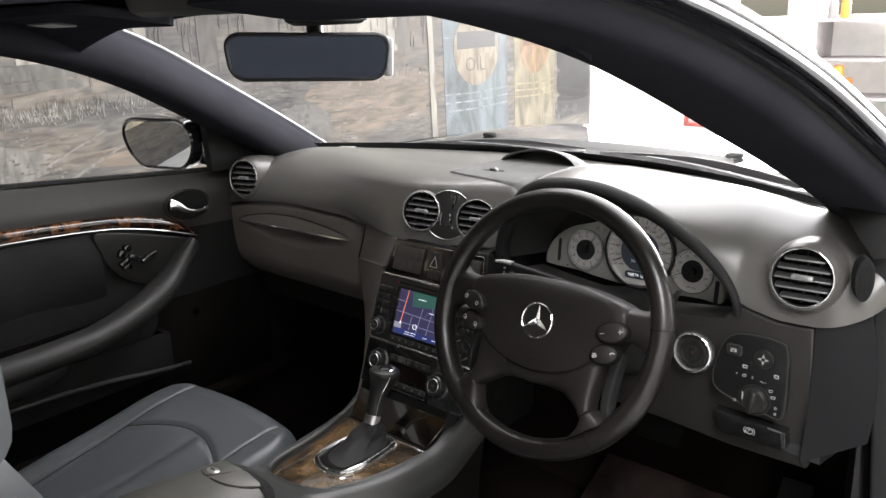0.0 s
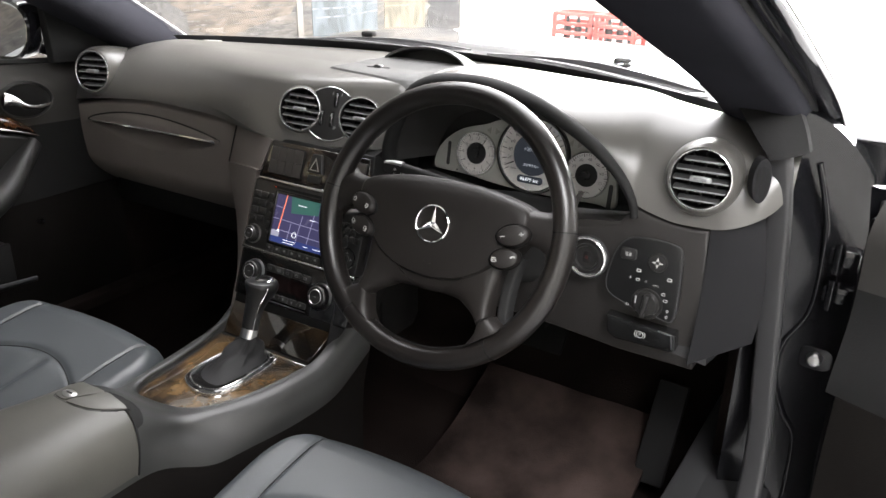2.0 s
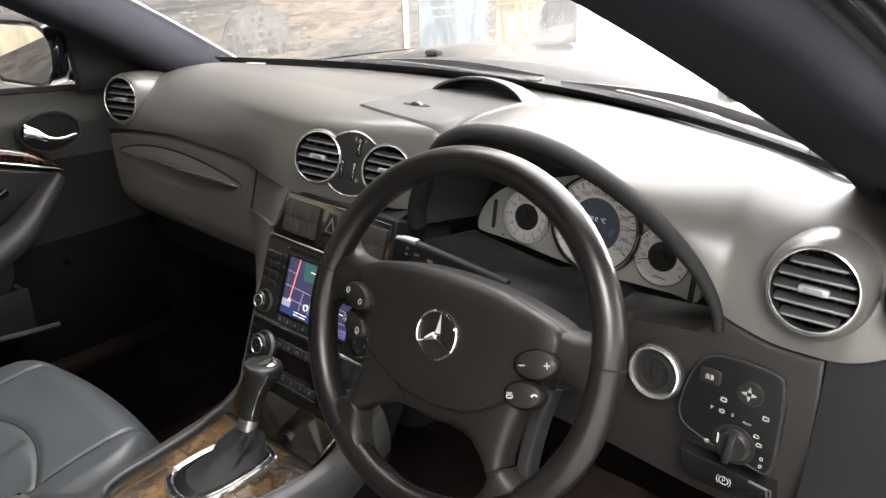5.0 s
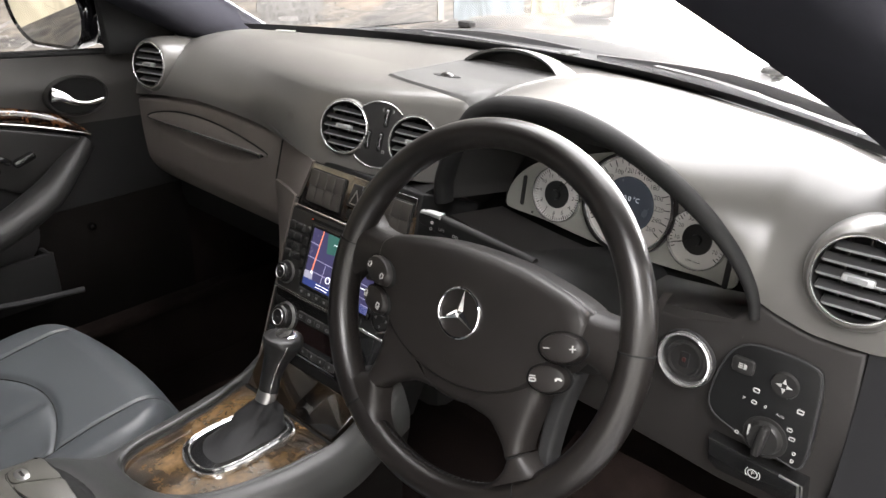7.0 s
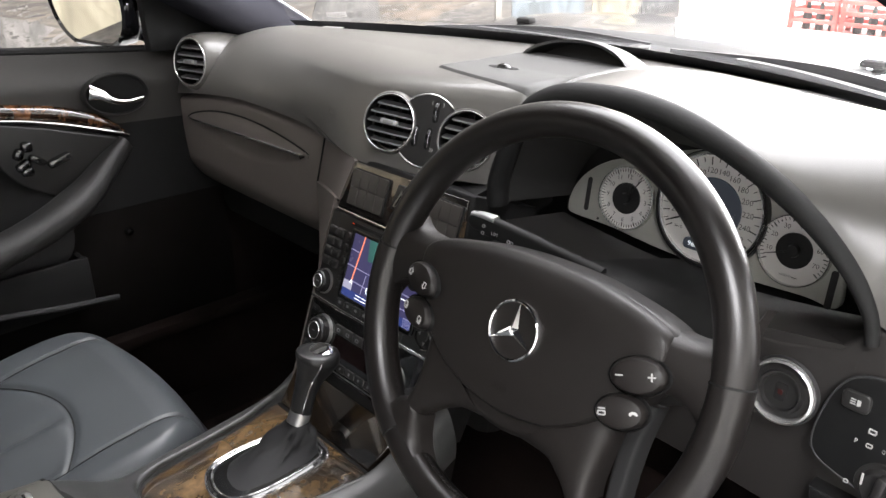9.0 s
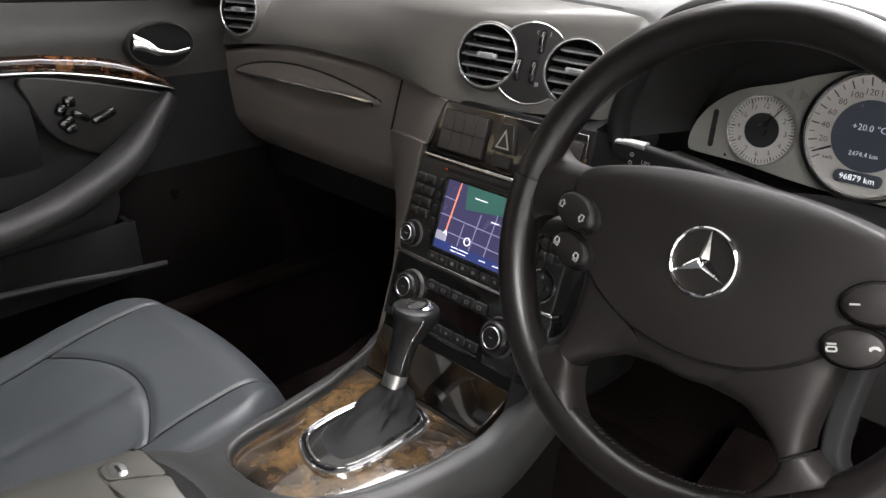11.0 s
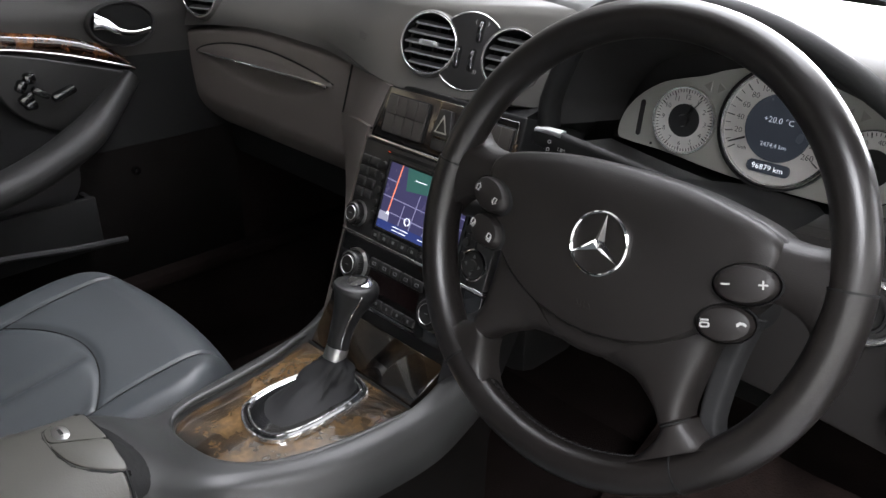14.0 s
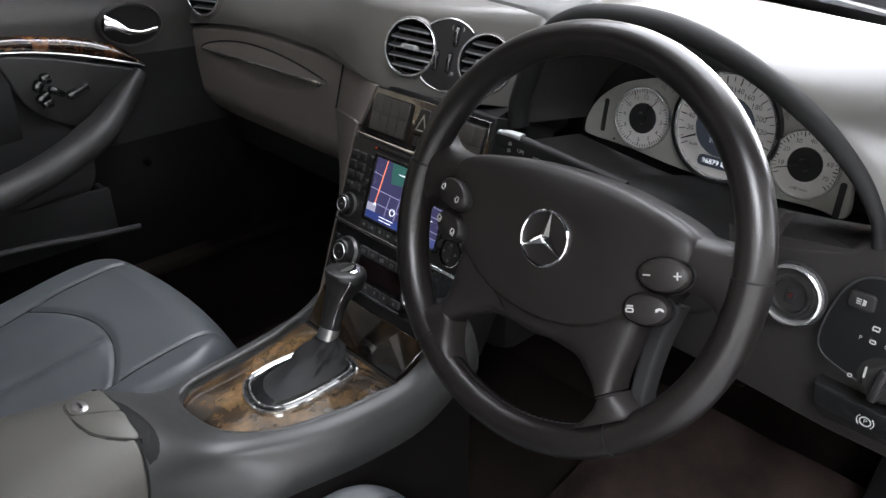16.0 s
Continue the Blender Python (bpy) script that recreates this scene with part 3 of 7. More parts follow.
part("side_panel", box((-0.72, 7.72, 1.1), (0.04, 0.5, 2.2)), GREYSTEEL, shelf)
for z in (0.25, 0.62, 1.0, 1.38, 1.8):
    part("shelf_board", box((-1.28, 7.72, z), (1.1, 0.48, 0.03)), GREYSTEEL, shelf)
ORANGE = plain("orange_plastic", (0.7, 0.22, 0.03), 0.4)
can = thing("fuel_can", "orange plastic can on a shelf", "can", (-1.5, 7.55, 0.265))
part("body", box((-1.5, 7.55, 0.355), (0.24, 0.2, 0.18), 0.03), ORANGE, can)
part("cap", at(Matrix.Translation((-1.5, 7.55, 0.44)), lathe([(0, 0), (0.05, 0), (0.05, 0.1), (0.04, 0.13), (0, 0.13)], 18)), ORANGE, can)
for k, x in enumerate((-1.62, -1.5, -1.02, -0.9)):
    solo("bottle", at(Matrix.Translation((x, 7.6, 1.015)), lathe([(0, 0), (0.045, 0), (0.045, 0.15), (0.018, 0.21), (0.018, 0.25), (0, 0.25)], 14)), (GREYSTEEL, ORANGE)[k % 2], "small plastic bottle on a steel shelf", "bottle", "shelf bottles")

# ---- the car: shell ----
car = thing("car", "black two-door car with its cabin in view", "car", (0, 0, 0))


def pillar_path(s):
    return smooth_path([(s * 0.7, 0.28, 0.86), (s * 0.682, 0.11, 0.965), (s * 0.65, -0.07, 1.065), (s * 0.615, -0.24, 1.154), (s * 0.582, -0.42, 1.221), (s * 0.558, -0.62, 1.262), (s * 0.545, -0.9, 1.275), (s * 0.55, -1.3, 1.25)], 8)


def pillar_section(s):
    """Round-edged wedge: glass edge inboard and high, door edge outboard and low."""
    pts = [(-0.012, 0.04), (-0.035, 0.024), (-0.05, -0.005), (-0.052, -0.03), (-0.04, -0.052), (-0.01, -0.06), (0.04, -0.058), (0.075, -0.045), (0.09, -0.02), (0.085, 0.005), (0.06, 0.03), (0.02, 0.05)]
    if s > 0:
        pts = [(-0.012, 0.035), (-0.034, 0.022), (-0.05, 0.0), (-0.049, -0.014), (-0.034, -0.028), (-0.004, -0.034), (0.04, -0.036), (0.07, -0.035), (0.082, -0.02), (0.078, -0.002), (0.055, 0.012), (0.02, 0.028)]
    # the path runs backwards, so its right-hand side is the car's left
    pts = [(-a * s, b) for a, b in pts]
    return [(p.x, p.y) for p in smooth_path([Vector((x, y, 0)) for x, y in pts], 3, True)]


for s, name in ((-1, "passenger"), (1, "driver")):
    part("pillar", sweep(pillar_path(s), lambda t: [(a * (1 + (1.2 * step(0.12, 0.43, t) if s > 0 and a > 0 else 0)), b) for a, b in pillar_section(s)]), PILLAR, car, "dark cloth-covered windscreen pillar", sharp=50)
    edge = [Vector(p) + Vector((s * 0.076, 0.01, -0.012)) for p in pillar_path(s)]
    part("door_seal", tube(edge, 0.011, 10), RUBBER, car, "black rubber door seal")
    edge = [Vector(p) + Vector((s * 0.094, 0.015, -0.004)) for p in pillar_path(s)]
    part("drip_rail", sweep(edge, [(0.021 * math.cos(i * math.pi / 9), 0.013 * math.sin(i * math.pi / 9)) for i in range(18)]), PAINT, car, "polished black window rail")
    edge = [Vector(p) + Vector((s * 0.079, 0.01, 0.008)) for p in pillar_path(s)]
    part("rail_strip", tube(edge, 0.004, 8), RING, car, "bright metal strip")
    edge = [Vector(p) + Vector((s * 0.108, 0.015, 0.01)) for p in pillar_path(s)]
    part("rail_strip", tube(edge, 0.0045, 8), RING, car, "bright metal strip")
    edge = [Vector(p) + Vector((-s * 0.026, 0.012, 0.041)) for p in pillar_path(s)]
    part("glass_edge", tube(edge, 0.0022, 6), GLASSEDGE, car, "bright edge of the windscreen")

FOOT_IN = smooth_path([Vector(p) for p in ((0.66, 0.1, 0.955), (0.69, 0.065, 0.935), (0.714, 0.04, 0.915), (0.738, 0.03, 0.89))], 6)
FOOT_OUT = smooth_path([Vector(p) for p in ((0.7, 0.12, 0.99), (0.74, 0.09, 0.965), (0.765, 0.07, 0.935), (0.78, 0.06, 0.9))], 6)
# Near-black stands in for the shade that the rear lamp would lift here.
part("pillar_foot", sheet(lambda u, v: FOOT_IN[round(v * 18)].lerp(FOOT_OUT[round(v * 18)], u) + Vector((0, -0.008 * math.sin(math.pi * u), 0)), 10, 18, (0, 0.02, 0)), DARK, car, "foot of the pillar beside the vent, darkened for shade")


def roof_z(x, y):
    return 1.335 - 0.09 * (x / 0.6) ** 2 - 0.12 * max(0, (y + 0.62) / 0.3) ** 1.3 - 0.05 * max(0, (-0.9 - y)) ** 2


part("roof_lining", sheet(lambda u, v: (-0.57 + 1.14 * u, -2.3 + 1.9 * v, roof_z(-0.57 + 1.14 * u, -2.3 + 1.9 * v)), 24, 30, (0, 0, 0.03)), PILLAR, car, "dark cloth roof lining")
part("roof_header", sweep(smooth_path([(-0.56, -0.42, 1.225), (-0.3, -0.37, 1.255), (0, -0.355, 1.262), (0.3, -0.37, 1.255), (0.56, -0.42, 1.225)], 6), [(-0.04, -0.02), (0.04, -0.02), (0.06, 0.0), (0.04, 0.025), (-0.05, 0.03)]), PILLAR, car, "dark header rail above the windscreen")
part("overhead_console", box((0.0, -0.45, 1.262), (0.2, 0.16, 0.05), 0.02), TRIM, car, "black overhead console")
visor = part("sun_visor", at(pose(-0.33, -0.5, 1.243, -8, 0, 0), plate(rrect(0.38, 0.17, 0.03), -0.008, 0.008, 0.004)), PILLAR, car, "folded dark sun visor")
part("visor_label", at(pose(-0.4, -0.5, 1.2335, -8, 0, 0), plate(rrect(0.1, 0.04, 0.004), -0.002, 0.001, 0)), GREYPLASTIC, visor)
part("sun_visor", at(pose(0.33, -0.5, 1.243, -8, 0, 0), plate(rrect(0.38, 0.17, 0.03), -0.008, 0.008, 0.004)), PILLAR, car, "folded dark sun visor")


def screen_pt(u, v):
    x = (2 * u - 1) * (0.63 - 0.09 * v)
    y0 = 0.43 - 0.5 * x * x
    return (x, y0 + (-0.36 - 0.1 * x * x - y0) * v, 0.905 + 0.365 * v - 0.03 * abs(2 * u - 1) ** 2 * v + 0.03 * math.sin(math.pi * v))


glass = part("windscreen", sheet(screen_pt, 24, 14), GLASS, car, "clear curved windscreen")
glass.visible_shadow = False
part("windscreen_frit", sheet(lambda u, v: Vector(screen_pt(u, 0.045 * v)) + Vector((0, -0.002, -0.004)), 24, 2), WIPER, car, "black printed band along the glass")


def hood_pt(u, v):
    x = (2 * u - 1) * 0.74
    y = 0.47 - 0.45 * x * x + 1.25 * v
    return (x, y, 0.9 + 0.015 * math.sin(v * 3) - 0.17 * v * v - 0.06 * (abs(x) / 0.74) ** 4 + 0.012 * math.exp(-((abs(x) - 0.4) / 0.07) ** 2))


part("bonnet", sheet(hood_pt, 40, 26, (0, 0, -0.02)), PAINT, car, "glossy black bonnet")
part("scuttle_panel", sheet(lambda u, v: ((2 * u - 1) * 0.72, 0.385 + 0.24 * v - 0.47 * ((2 * u - 1) * 0.72) ** 2, 0.898 + 0.012 * math.sin(2.5 * v) - 0.05 * abs(2 * u - 1) ** 4), 30, 4, (0, 0, -0.03)), SCUTTLE, car, "black plastic scuttle below the windscreen")
for s in (-1, 1):
    part("washer_jet", box((s * 0.33, 0.56, 0.912), (0.036, 0.024, 0.012), 0.005), RUBBER, car)
part("cabin_floor", join(box((0, -0.5, 0.13), (1.5, 2.4, 0.04), 0.01), box((0, 0.62, 0.38), (1.5, 0.04, 0.62), 0.01)), CARPET, car, "dark carpeted cabin floor and bulkhead")
part("toe_board", at(pose(0, 0.44, 0.27, 48, 0, 0), box((0, 0, 0), (1.44, 0.4, 0.02), 0.005)), CARPET, car, "sloping dark carpet below the dashboard")
part("cabin_rear", box((0, -2.2, 0.75), (1.4, 0.1, 1.2), 0.03), DARK, car, "dark rear bulkhead")
for s in (-1, 1):
    # Passenger sill takes the darker carpet material: footwell shade put into colour.
    part("sill", join(box((s * 0.76, -0.5, 0.24), (0.12, 1.9, 0.22), 0.03), box((s * 0.7, -0.5, 0.33), (0.06, 1.9, 0.03), 0.01)), TRIM if s > 0 else CARPET, car, "black door sill")
    part("rear_quarter", box((s * 0.74, -1.75, 0.72), (0.08, 0.9, 0.5), 0.04), TRIM, car, "dark rear side trim")
    part("front_wing", sheet(lambda u, v: (s * (0.74 + 0.1 * math.sin(math.pi * 0.5 * v) - 0.04 * v), 0.22 + 1.5 * u, 0.86 - 0.5 * v - 0.1 * u * u), 16, 10, (0, 0, -0.01)), PAINT, car, "glossy black front wing")
    part("kick_panel", box((s * 0.722, 0.26 if s < 0 else 0.3, 0.38), (0.03, 0.42 if s < 0 else 0.32, 0.44), 0.01), CARPET, car)
    # door post: trim strip and seal inside, black painted body outside
    part("door_post", sheet(lambda u, v: (s * (0.735 + 0.17 * u - 0.05 * u * step(0.75, 1, v)), 0.07 + 0.05 * math.sin(math.pi * u * 0.5) + 0.05 * step(0.72, 1, v) * u, 0.18 + 0.77 * v - 0.1 * u * u), 16, 24, (0, 0.03, 0)), JAMB, car, "black painted door post")
    strip = smooth_path([(s * 0.744, 0.052, 0.9), (s * 0.757, 0.05, 0.816), (s * 0.764, 0.05, 0.74), (s * 0.771, 0.048, 0.666), (s * 0.78, 0.045, 0.56), (s * 0.789, 0.04, 0.461), (s * 0.792, 0.0, 0.35), (s * 0.78, -0.1, 0.29), (s * 0.775, -0.4, 0.275), (s * 0.775, -1.1, 0.275)], 10)
    part("post_seal", sweep(strip, rrect(0.034, 0.018, 0.007, n=4), up=(s * 0.15, 1, 0.35)), TRIM, car, "rubber seal round the door opening")
    ridge = smooth_path([(s * 0.79, 0.095, 0.88), (s * 0.808, 0.1, 0.82), (s * 0.816, 0.105, 0.768), (s * 0.815, 0.105, 0.665), (s * 0.79, 0.095, 0.607), (s * 0.787, 0.09, 0.551), (s * 0.806, 0.1, 0.49), (s * 0.828, 0.11, 0.44), (s * 0.83, 0.11, 0.3)], 8)
    part("post_ridge", sweep(ridge, rrect(0.008, 0.012, 0.0035, n=3), up=(0, 1, 0.2)), JAMB, car, "folded edge of the post")
    part("inner_wing", box((s * 0.86, 0.2, 0.56), (0.16, 0.02, 0.68), 0.008), JAMB, car, "black panel behind the hinges")
part("jamb_bolt_plate", at(FR((0.834, 0.105, 0.589), (1, 0, 0), (0, 0, 1)), plate(rrect(0.05, 0.036, 0.014), -0.01, 0.002, 0.001)), JAMB, car)
part("jamb_bolt", at(FR((0.834, 0.105, 0.589), (1, 0, 0), (0, 0, 1)), lathe([(0, 0.012), (0.008, 0.0115), (0.0105, 0.009), (0.0115, 0.0)], 18)), SATIN, car, "bare steel hinge bolt")
for z in (0.7, 0.755):
    part("door_hinge", join(box((0.845, 0.1, z), (0.04, 0.03, 0.026), 0.006), at(pose(0.838, 0.088, z - 0.022), lathe([(0, 0), (0.008, 0), (0.008, 0.044), (0, 0.044)], 12))), JAMB, car, "black door hinge")

# wipers at the foot of the windscreen
for k, (a, c, d) in enumerate((((0.56, 0.31, 0.9), (0.06, 0.47, 0.905), (0.32, 0.405, 0.91)), ((0.0, 0.47, 0.9), (-0.42, 0.38, 0.905), (-0.2, 0.44, 0.908)))):
    w = thing("windscreen_wiper", "black wiper resting on the windscreen foot", "wiper", a, "wipers")
    part("arm", sweep(smooth_path([a, d, ((d[0] + c[0]) / 2, (d[1] + c[1]) / 2, 0.912)], 6), [(-0.008, -0.006), (0.008, -0.006), (0.006, 0.006), (-0.006, 0.006)]), WIPER, w)
    part("blade", sweep(smooth_path([(a[0], a[1] + 0.03, a[2] + 0.004), (d[0], d[1] + 0.03, d[2] + 0.006), c], 8), [(-0.006, -0.006), (0.006, -0.006), (0.003, 0.008), (-0.003, 0.008)]), WIPER, w)
    part("spindle_cap", at(Matrix.Translation((a[0], a[1], a[2] - 0.012)), lathe([(0, 0), (0.02, 0), (0.017, 0.022), (0, 0.026)], 16)), PLASTIC, w)

# ---- mirrors ----
rvm = thing("rear_view_mirror", "dark rear-view mirror in a black and silver case", "mirror", (0.0, -0.31, 1.17))
MR = FR((0.0115, -0.2995, 1.17), Vector((0.62, 0.78, -0.045)), (0.03, 0.0, 1)) @ Matrix.Scale(0.96, 4)
rv_out = [(a * (1 + 0.04 * b / 0.037), b) for a, b in rrect(0.255, 0.075, 0.026, n=7)]
part("case", join(plate(inset(rv_out, 0.012), -0.035, -0.02, 0, MR), plate(rv_out, -0.022, 0.004, 0.006, MR)), PLASTIC, rvm, "black plastic case")
part("bezel", band(rv_out, inset(rv_out, 0.006), -0.004, 0.0065, MR, 0.002), TRIM, rvm)
part("silver_end", at(MR, box((0.127, 0, -0.012), (0.014, 0.062, 0.034), 0.005)), SILVER, rvm, "silver end of the case")
part("mirror_glass", plate(inset(rv_out, 0.006), 0.003, 0.0045, 0, MR), DIMMIRROR, rvm, "dark tinted mirror glass")
part("stalk", tube(smooth_path([(0.02, -0.29, 1.2), (0.0, -0.28, 1.235), (0.0, -0.32, 1.262)], 6), 0.013, 12, up=(1, 0, 0)), PLASTIC, rvm)
part("sensor_box", box((0.06, -0.3, 1.236), (0.12, 0.08, 0.04), 0.015), PLASTIC, rvm)

wing_mirror = thing("wing_mirror", "black oval wing mirror outside the passenger window", "mirror", (-0.84, -0.05, 0.94))
MW = FR((-0.85, -0.085, 0.945), (0.95, 0.22, 0.0), (0.05, -0.07, 1))
wm = [(a * (1 + 0.1 * b / 0.05), b) for a, b in rrect(0.24, 0.132, 0.062, (-0.006, 0), 8)]
part("shell", join(plate(wm, -0.03, 0.012, 0.004, MW), plate(inset(wm, 0.006), -0.06, -0.03, 0, MW), plate(inset(wm, 0.03), -0.085, -0.06, 0, MW)), PAINT, wing_mirror, "glossy black mirror shell")
part("rim", band(wm, inset(wm, 0.01), 0.008, 0.018, MW, 0.004), PAINT, wing_mirror)
part("mirror_glass", plate(inset(wm, 0.009), 0.011, 0.0135, 0, MW), MIRROR, wing_mirror, "clear mirror glass")
part("foot", join(box((-0.765, -0.02, 0.925), (0.07, 0.07, 0.07), 0.02), box((-0.745, 0.03, 0.96), (0.03, 0.12, 0.13), 0.01)), PAINT, wing_mirror, "glossy black mirror foot")

# ---- dashboard ----
dash = thing("dashboard", "dark grey soft-touch dashboard with round chrome vents", "dashboard", (0, 0.1, 0.85))

FZ = curve_of([-0.75, -0.6, -0.454, -0.27, -0.16, -0.12, -0.09, 0.09, 0.13, 0.143, 0.155, 0.167, 0.185, 0.205, 0.225, 0.25, 0.29, 0.334, 0.37, 0.41, 0.45, 0.483, 0.51, 0.533, 0.553, 0.57, 0.6, 0.64, 0.68, 0.71, 0.735, 0.757, 0.775],
              [0.79, 0.81, 0.821, 0.816, 0.808, 0.806, 0.805, 0.805, 0.81, 0.828, 0.862, 0.889, 0.918, 0.936, 0.946, 0.951, 0.954, 0.953, 0.946, 0.933, 0.914, 0.894, 0.874, 0.853, 0.83, 0.808, 0.796, 0.789, 0.79, 0.796, 0.807, 0.824, 0.862])
FY = curve_of([-0.75, -0.3, -0.14, -0.09, 0.09, 0.14, 0.17, 0.55, 0.69, 0.735, 0.775], [0.0, 0.0, 0.0, 0.01, 0.01, 0.01, 0.0, 0.0, 0.0, 0.014, 0.055])


def glass_foot(x):
    return 0.4 - 0.47 * x * x


def centre_face(x, z):
    """The flat face of the centre vents, turned to the driver and leaning back."""
    d = x - 0.0157
    return (0.4 if d > 0 else 0.22) * d + 0.35 * (z - 0.857)


def bezier(t, a, b, c, d):
    return [((1 - t) ** 3) * p + 3 * t * (1 - t) ** 2 * q + 3 * t * t * (1 - t) * r + t ** 3 * w for p, q, r, w in zip(a, b, c, d)]


def pad_pt(x, s):
    top = 0.919 - 0.022 * step(-0.56, -0.7, x) - 0.02 * step(0.66, 0.74, x) + 0.018 * step(0.1, 0.22, x) * (1 - step(0.5, 0.66, x))
    y0, z0 = FY(x), FZ(x)
    low = max(0, top - z0)
    ye = glass_foot(x)
    y2 = min(0.15, ye - 0.025)
    k = 0.62
    if s < k:
        t = s / k
        y, z = bezier(t, (y0, z0), (y0 + 0.006, z0 + 0.42 * low + 0.001), (0.075 - 0.02 * step(0, 0.05, low), top + 0.002), (y2, top))
        # the lower edge swings forward beside the vents only, the shoulder above it sooner
        w = step(-0.31, -0.05, x)
        w = (w + (step(-0.5, -0.03, x) - w) * step(0, 0.5, t)) * (1 - step(0.118, 0.142, x))
        if w > 0:
            xc = x if x > -0.06 else -0.06 - 0.03 * (1 - math.exp((x + 0.06) / 0.03))
            yl, yt = centre_face(xc, 0.803), centre_face(xc, 0.9)
            if t < 0.12:
                a = t / 0.12 * math.pi / 2
                yc, zc = yl + 0.006 + 0.012 * math.cos(a) - 0.006 * math.sin(a), 0.809 - 0.006 * math.cos(a) - 0.004
            elif t < 0.6:
                q = (t - 0.12) / 0.48
                yc, zc = yl + (yt - yl) * q, 0.805 + 0.095 * q
            else:
                yc, zc = bezier((t - 0.6) / 0.4, (yt, 0.9), (yt + 0.008, 0.9225), (max(0.06, yt + 0.03), 0.9245), (y2, top))
            y, z = y + (yc - y) * w, z + (zc - z) * w
    else:
        t = (s - k) / (1 - k)
        y, z = y2 + (ye - y2) * t, top + (0.905 - top) * t * t
        d = y - (0.285 - 0.36 * x * x)
        z -= (0.013 * math.exp(-(d / 0.009) ** 2) + 0.009 * step(0, 0.012, d) * (1 - step(0.02, 0.09, d))) * step(0.13, 0.17, x)
    return (x, y, z)


def pad_x(u):
    return -0.745 + 1.515 * u


MV = FR((0.0157, 0.0, 0.857), (1, 0.4, 0), (0, 0.35, 1)) @ pose(-0.002, 0.002, 0, 0, 0, -6)
VENT_L, VENT_R, VENT_C = (MV @ Vector((d, 0, 0)) for d in (-0.0553, 0.0553, 0))


def with_holes(g, places):
    """Leaves out the faces round the given places (x, z, radius) of the front face."""
    V, F = g
    keep = []
    for i, (x, y, z) in enumerate(V):
        for a, b, r in places:
            d = math.hypot(x - a, z - b)
            if y < 0.06 and abs(d - r) < 0.0032:
                V[i] = (a + (x - a) * r / d, y, b + (z - b) * r / d)
                break
    for f in F:
        x, y, z = (sum(V[i][k] for i in f) / len(f) for k in range(3))
        if y > 0.06 or all((x - a) ** 2 + (z - b) ** 2 > r * r for a, b, r in places):
            keep.append(f)
    return V, keep


part("upper_pad", with_holes(sheet(lambda u, v: pad_pt(pad_x(u), v), 360, 170), [(-0.647, 0.863, 0.044), (0.66, 0.858, 0.044), (VENT_L.x, VENT_L.z, 0.0345), (VENT_R.x, VENT_R.z, 0.0345), (VENT_C.x, VENT_C.z, 0.0415)]), PAD, dash, "grey grained upper pad")


def pad_top(x, y):
    """Height of the pad at a place on its top."""
    a, b = 0.3, 1.0
    for _ in range(24):
        m = (a + b) / 2
        a, b = (m, b) if pad_pt(x, m)[1] < y else (a, m)
    return pad_pt(x, a)[2]


# centre speaker cover on top, with the sun sensor in it
def cover_pt(u, v):
    x = -0.05 - 0.01 * v + (0.205 - 0.001 * v) * u
    y = 0.076 - 0.007 * u + 0.204 * v - 0.012 * math.sin(math.pi * u) * (1 - v)
    e = min(u * 0.2, (1 - u) * 0.2, v * 0.2, (1 - v) * 0.2)
    return (x, y, pad_top(x, y) + 0.003 - 0.004 * max(0, 1 - e / 0.004) ** 2)


part("centre_cover", sheet(cover_pt, 50, 50), COVER, dash, "smooth matt centre cover")
MSun = Matrix.Translation((0.022, 0.13, pad_top(0.022, 0.13) + 0.003)) @ pose(0, 0, 0, 0, 0, 8)
sensor = part("sun_sensor", at(MSun, lathe([(0, 0.001), (0.9, 0.001), (1, -0.001)], 24, 0.026, 0.0085)), DARK, dash, "small black sun sensor")
part("sensor_bead", at(MSun, lathe([(0, 0.006), (0.006, 0.0045), (0.009, 0.001)], 16, 1.2, 0.7)), PIANO, sensor)
part("number_label", at(pose(-0.545, 0.25, pad_top(-0.545, 0.25) + 0.002, -4, 0, 24), box((0, 0, 0), (0.042, 0.01, 0.002), 0.0005, 1)), WHITECARD, dash, "small pale label by the glass")
# parking-aid hood by the glass
def hood(u, v):
    """A crescent: open and upright towards the cabin, falling away to the glass."""
    a = math.pi * u
    k = 1 - 0.25 * v * v
    return (0.044 + 0.1 * math.cos(a) * (1 + 0.12 * v), 0.262 + 0.085 * v - 0.02 * math.cos(a) ** 2, 0.9 + 0.047 * math.sin(a) ** 0.8 * k - 0.03 * v ** 2)


part("hood_liner", sheet(lambda u, v: Vector(hood(u, v * 0.9)) + Vector((0, 0.003, -0.0065)), 30, 6), DARK, dash)
part("display_hood", sheet(hood, 30, 8, (0, 0.002, -0.0045)), COVER, dash, "rounded display hood")
part("display_lens", at(FR((0.044, 0.286, 0.9), (1, 0, 0), (0, 0.2, 1)), plate([(0.094 * math.cos(math.pi * i / 24), 0.041 * math.sin(math.pi * i / 24) ** 0.8) for i in range(25)], -0.004, 0, 0)), HOODBLACK, dash, "black display lens")
k_ = min((k / 400 for k in range(248)), key=lambda k: abs(pad_pt(-0.178, k)[2] - 0.853))
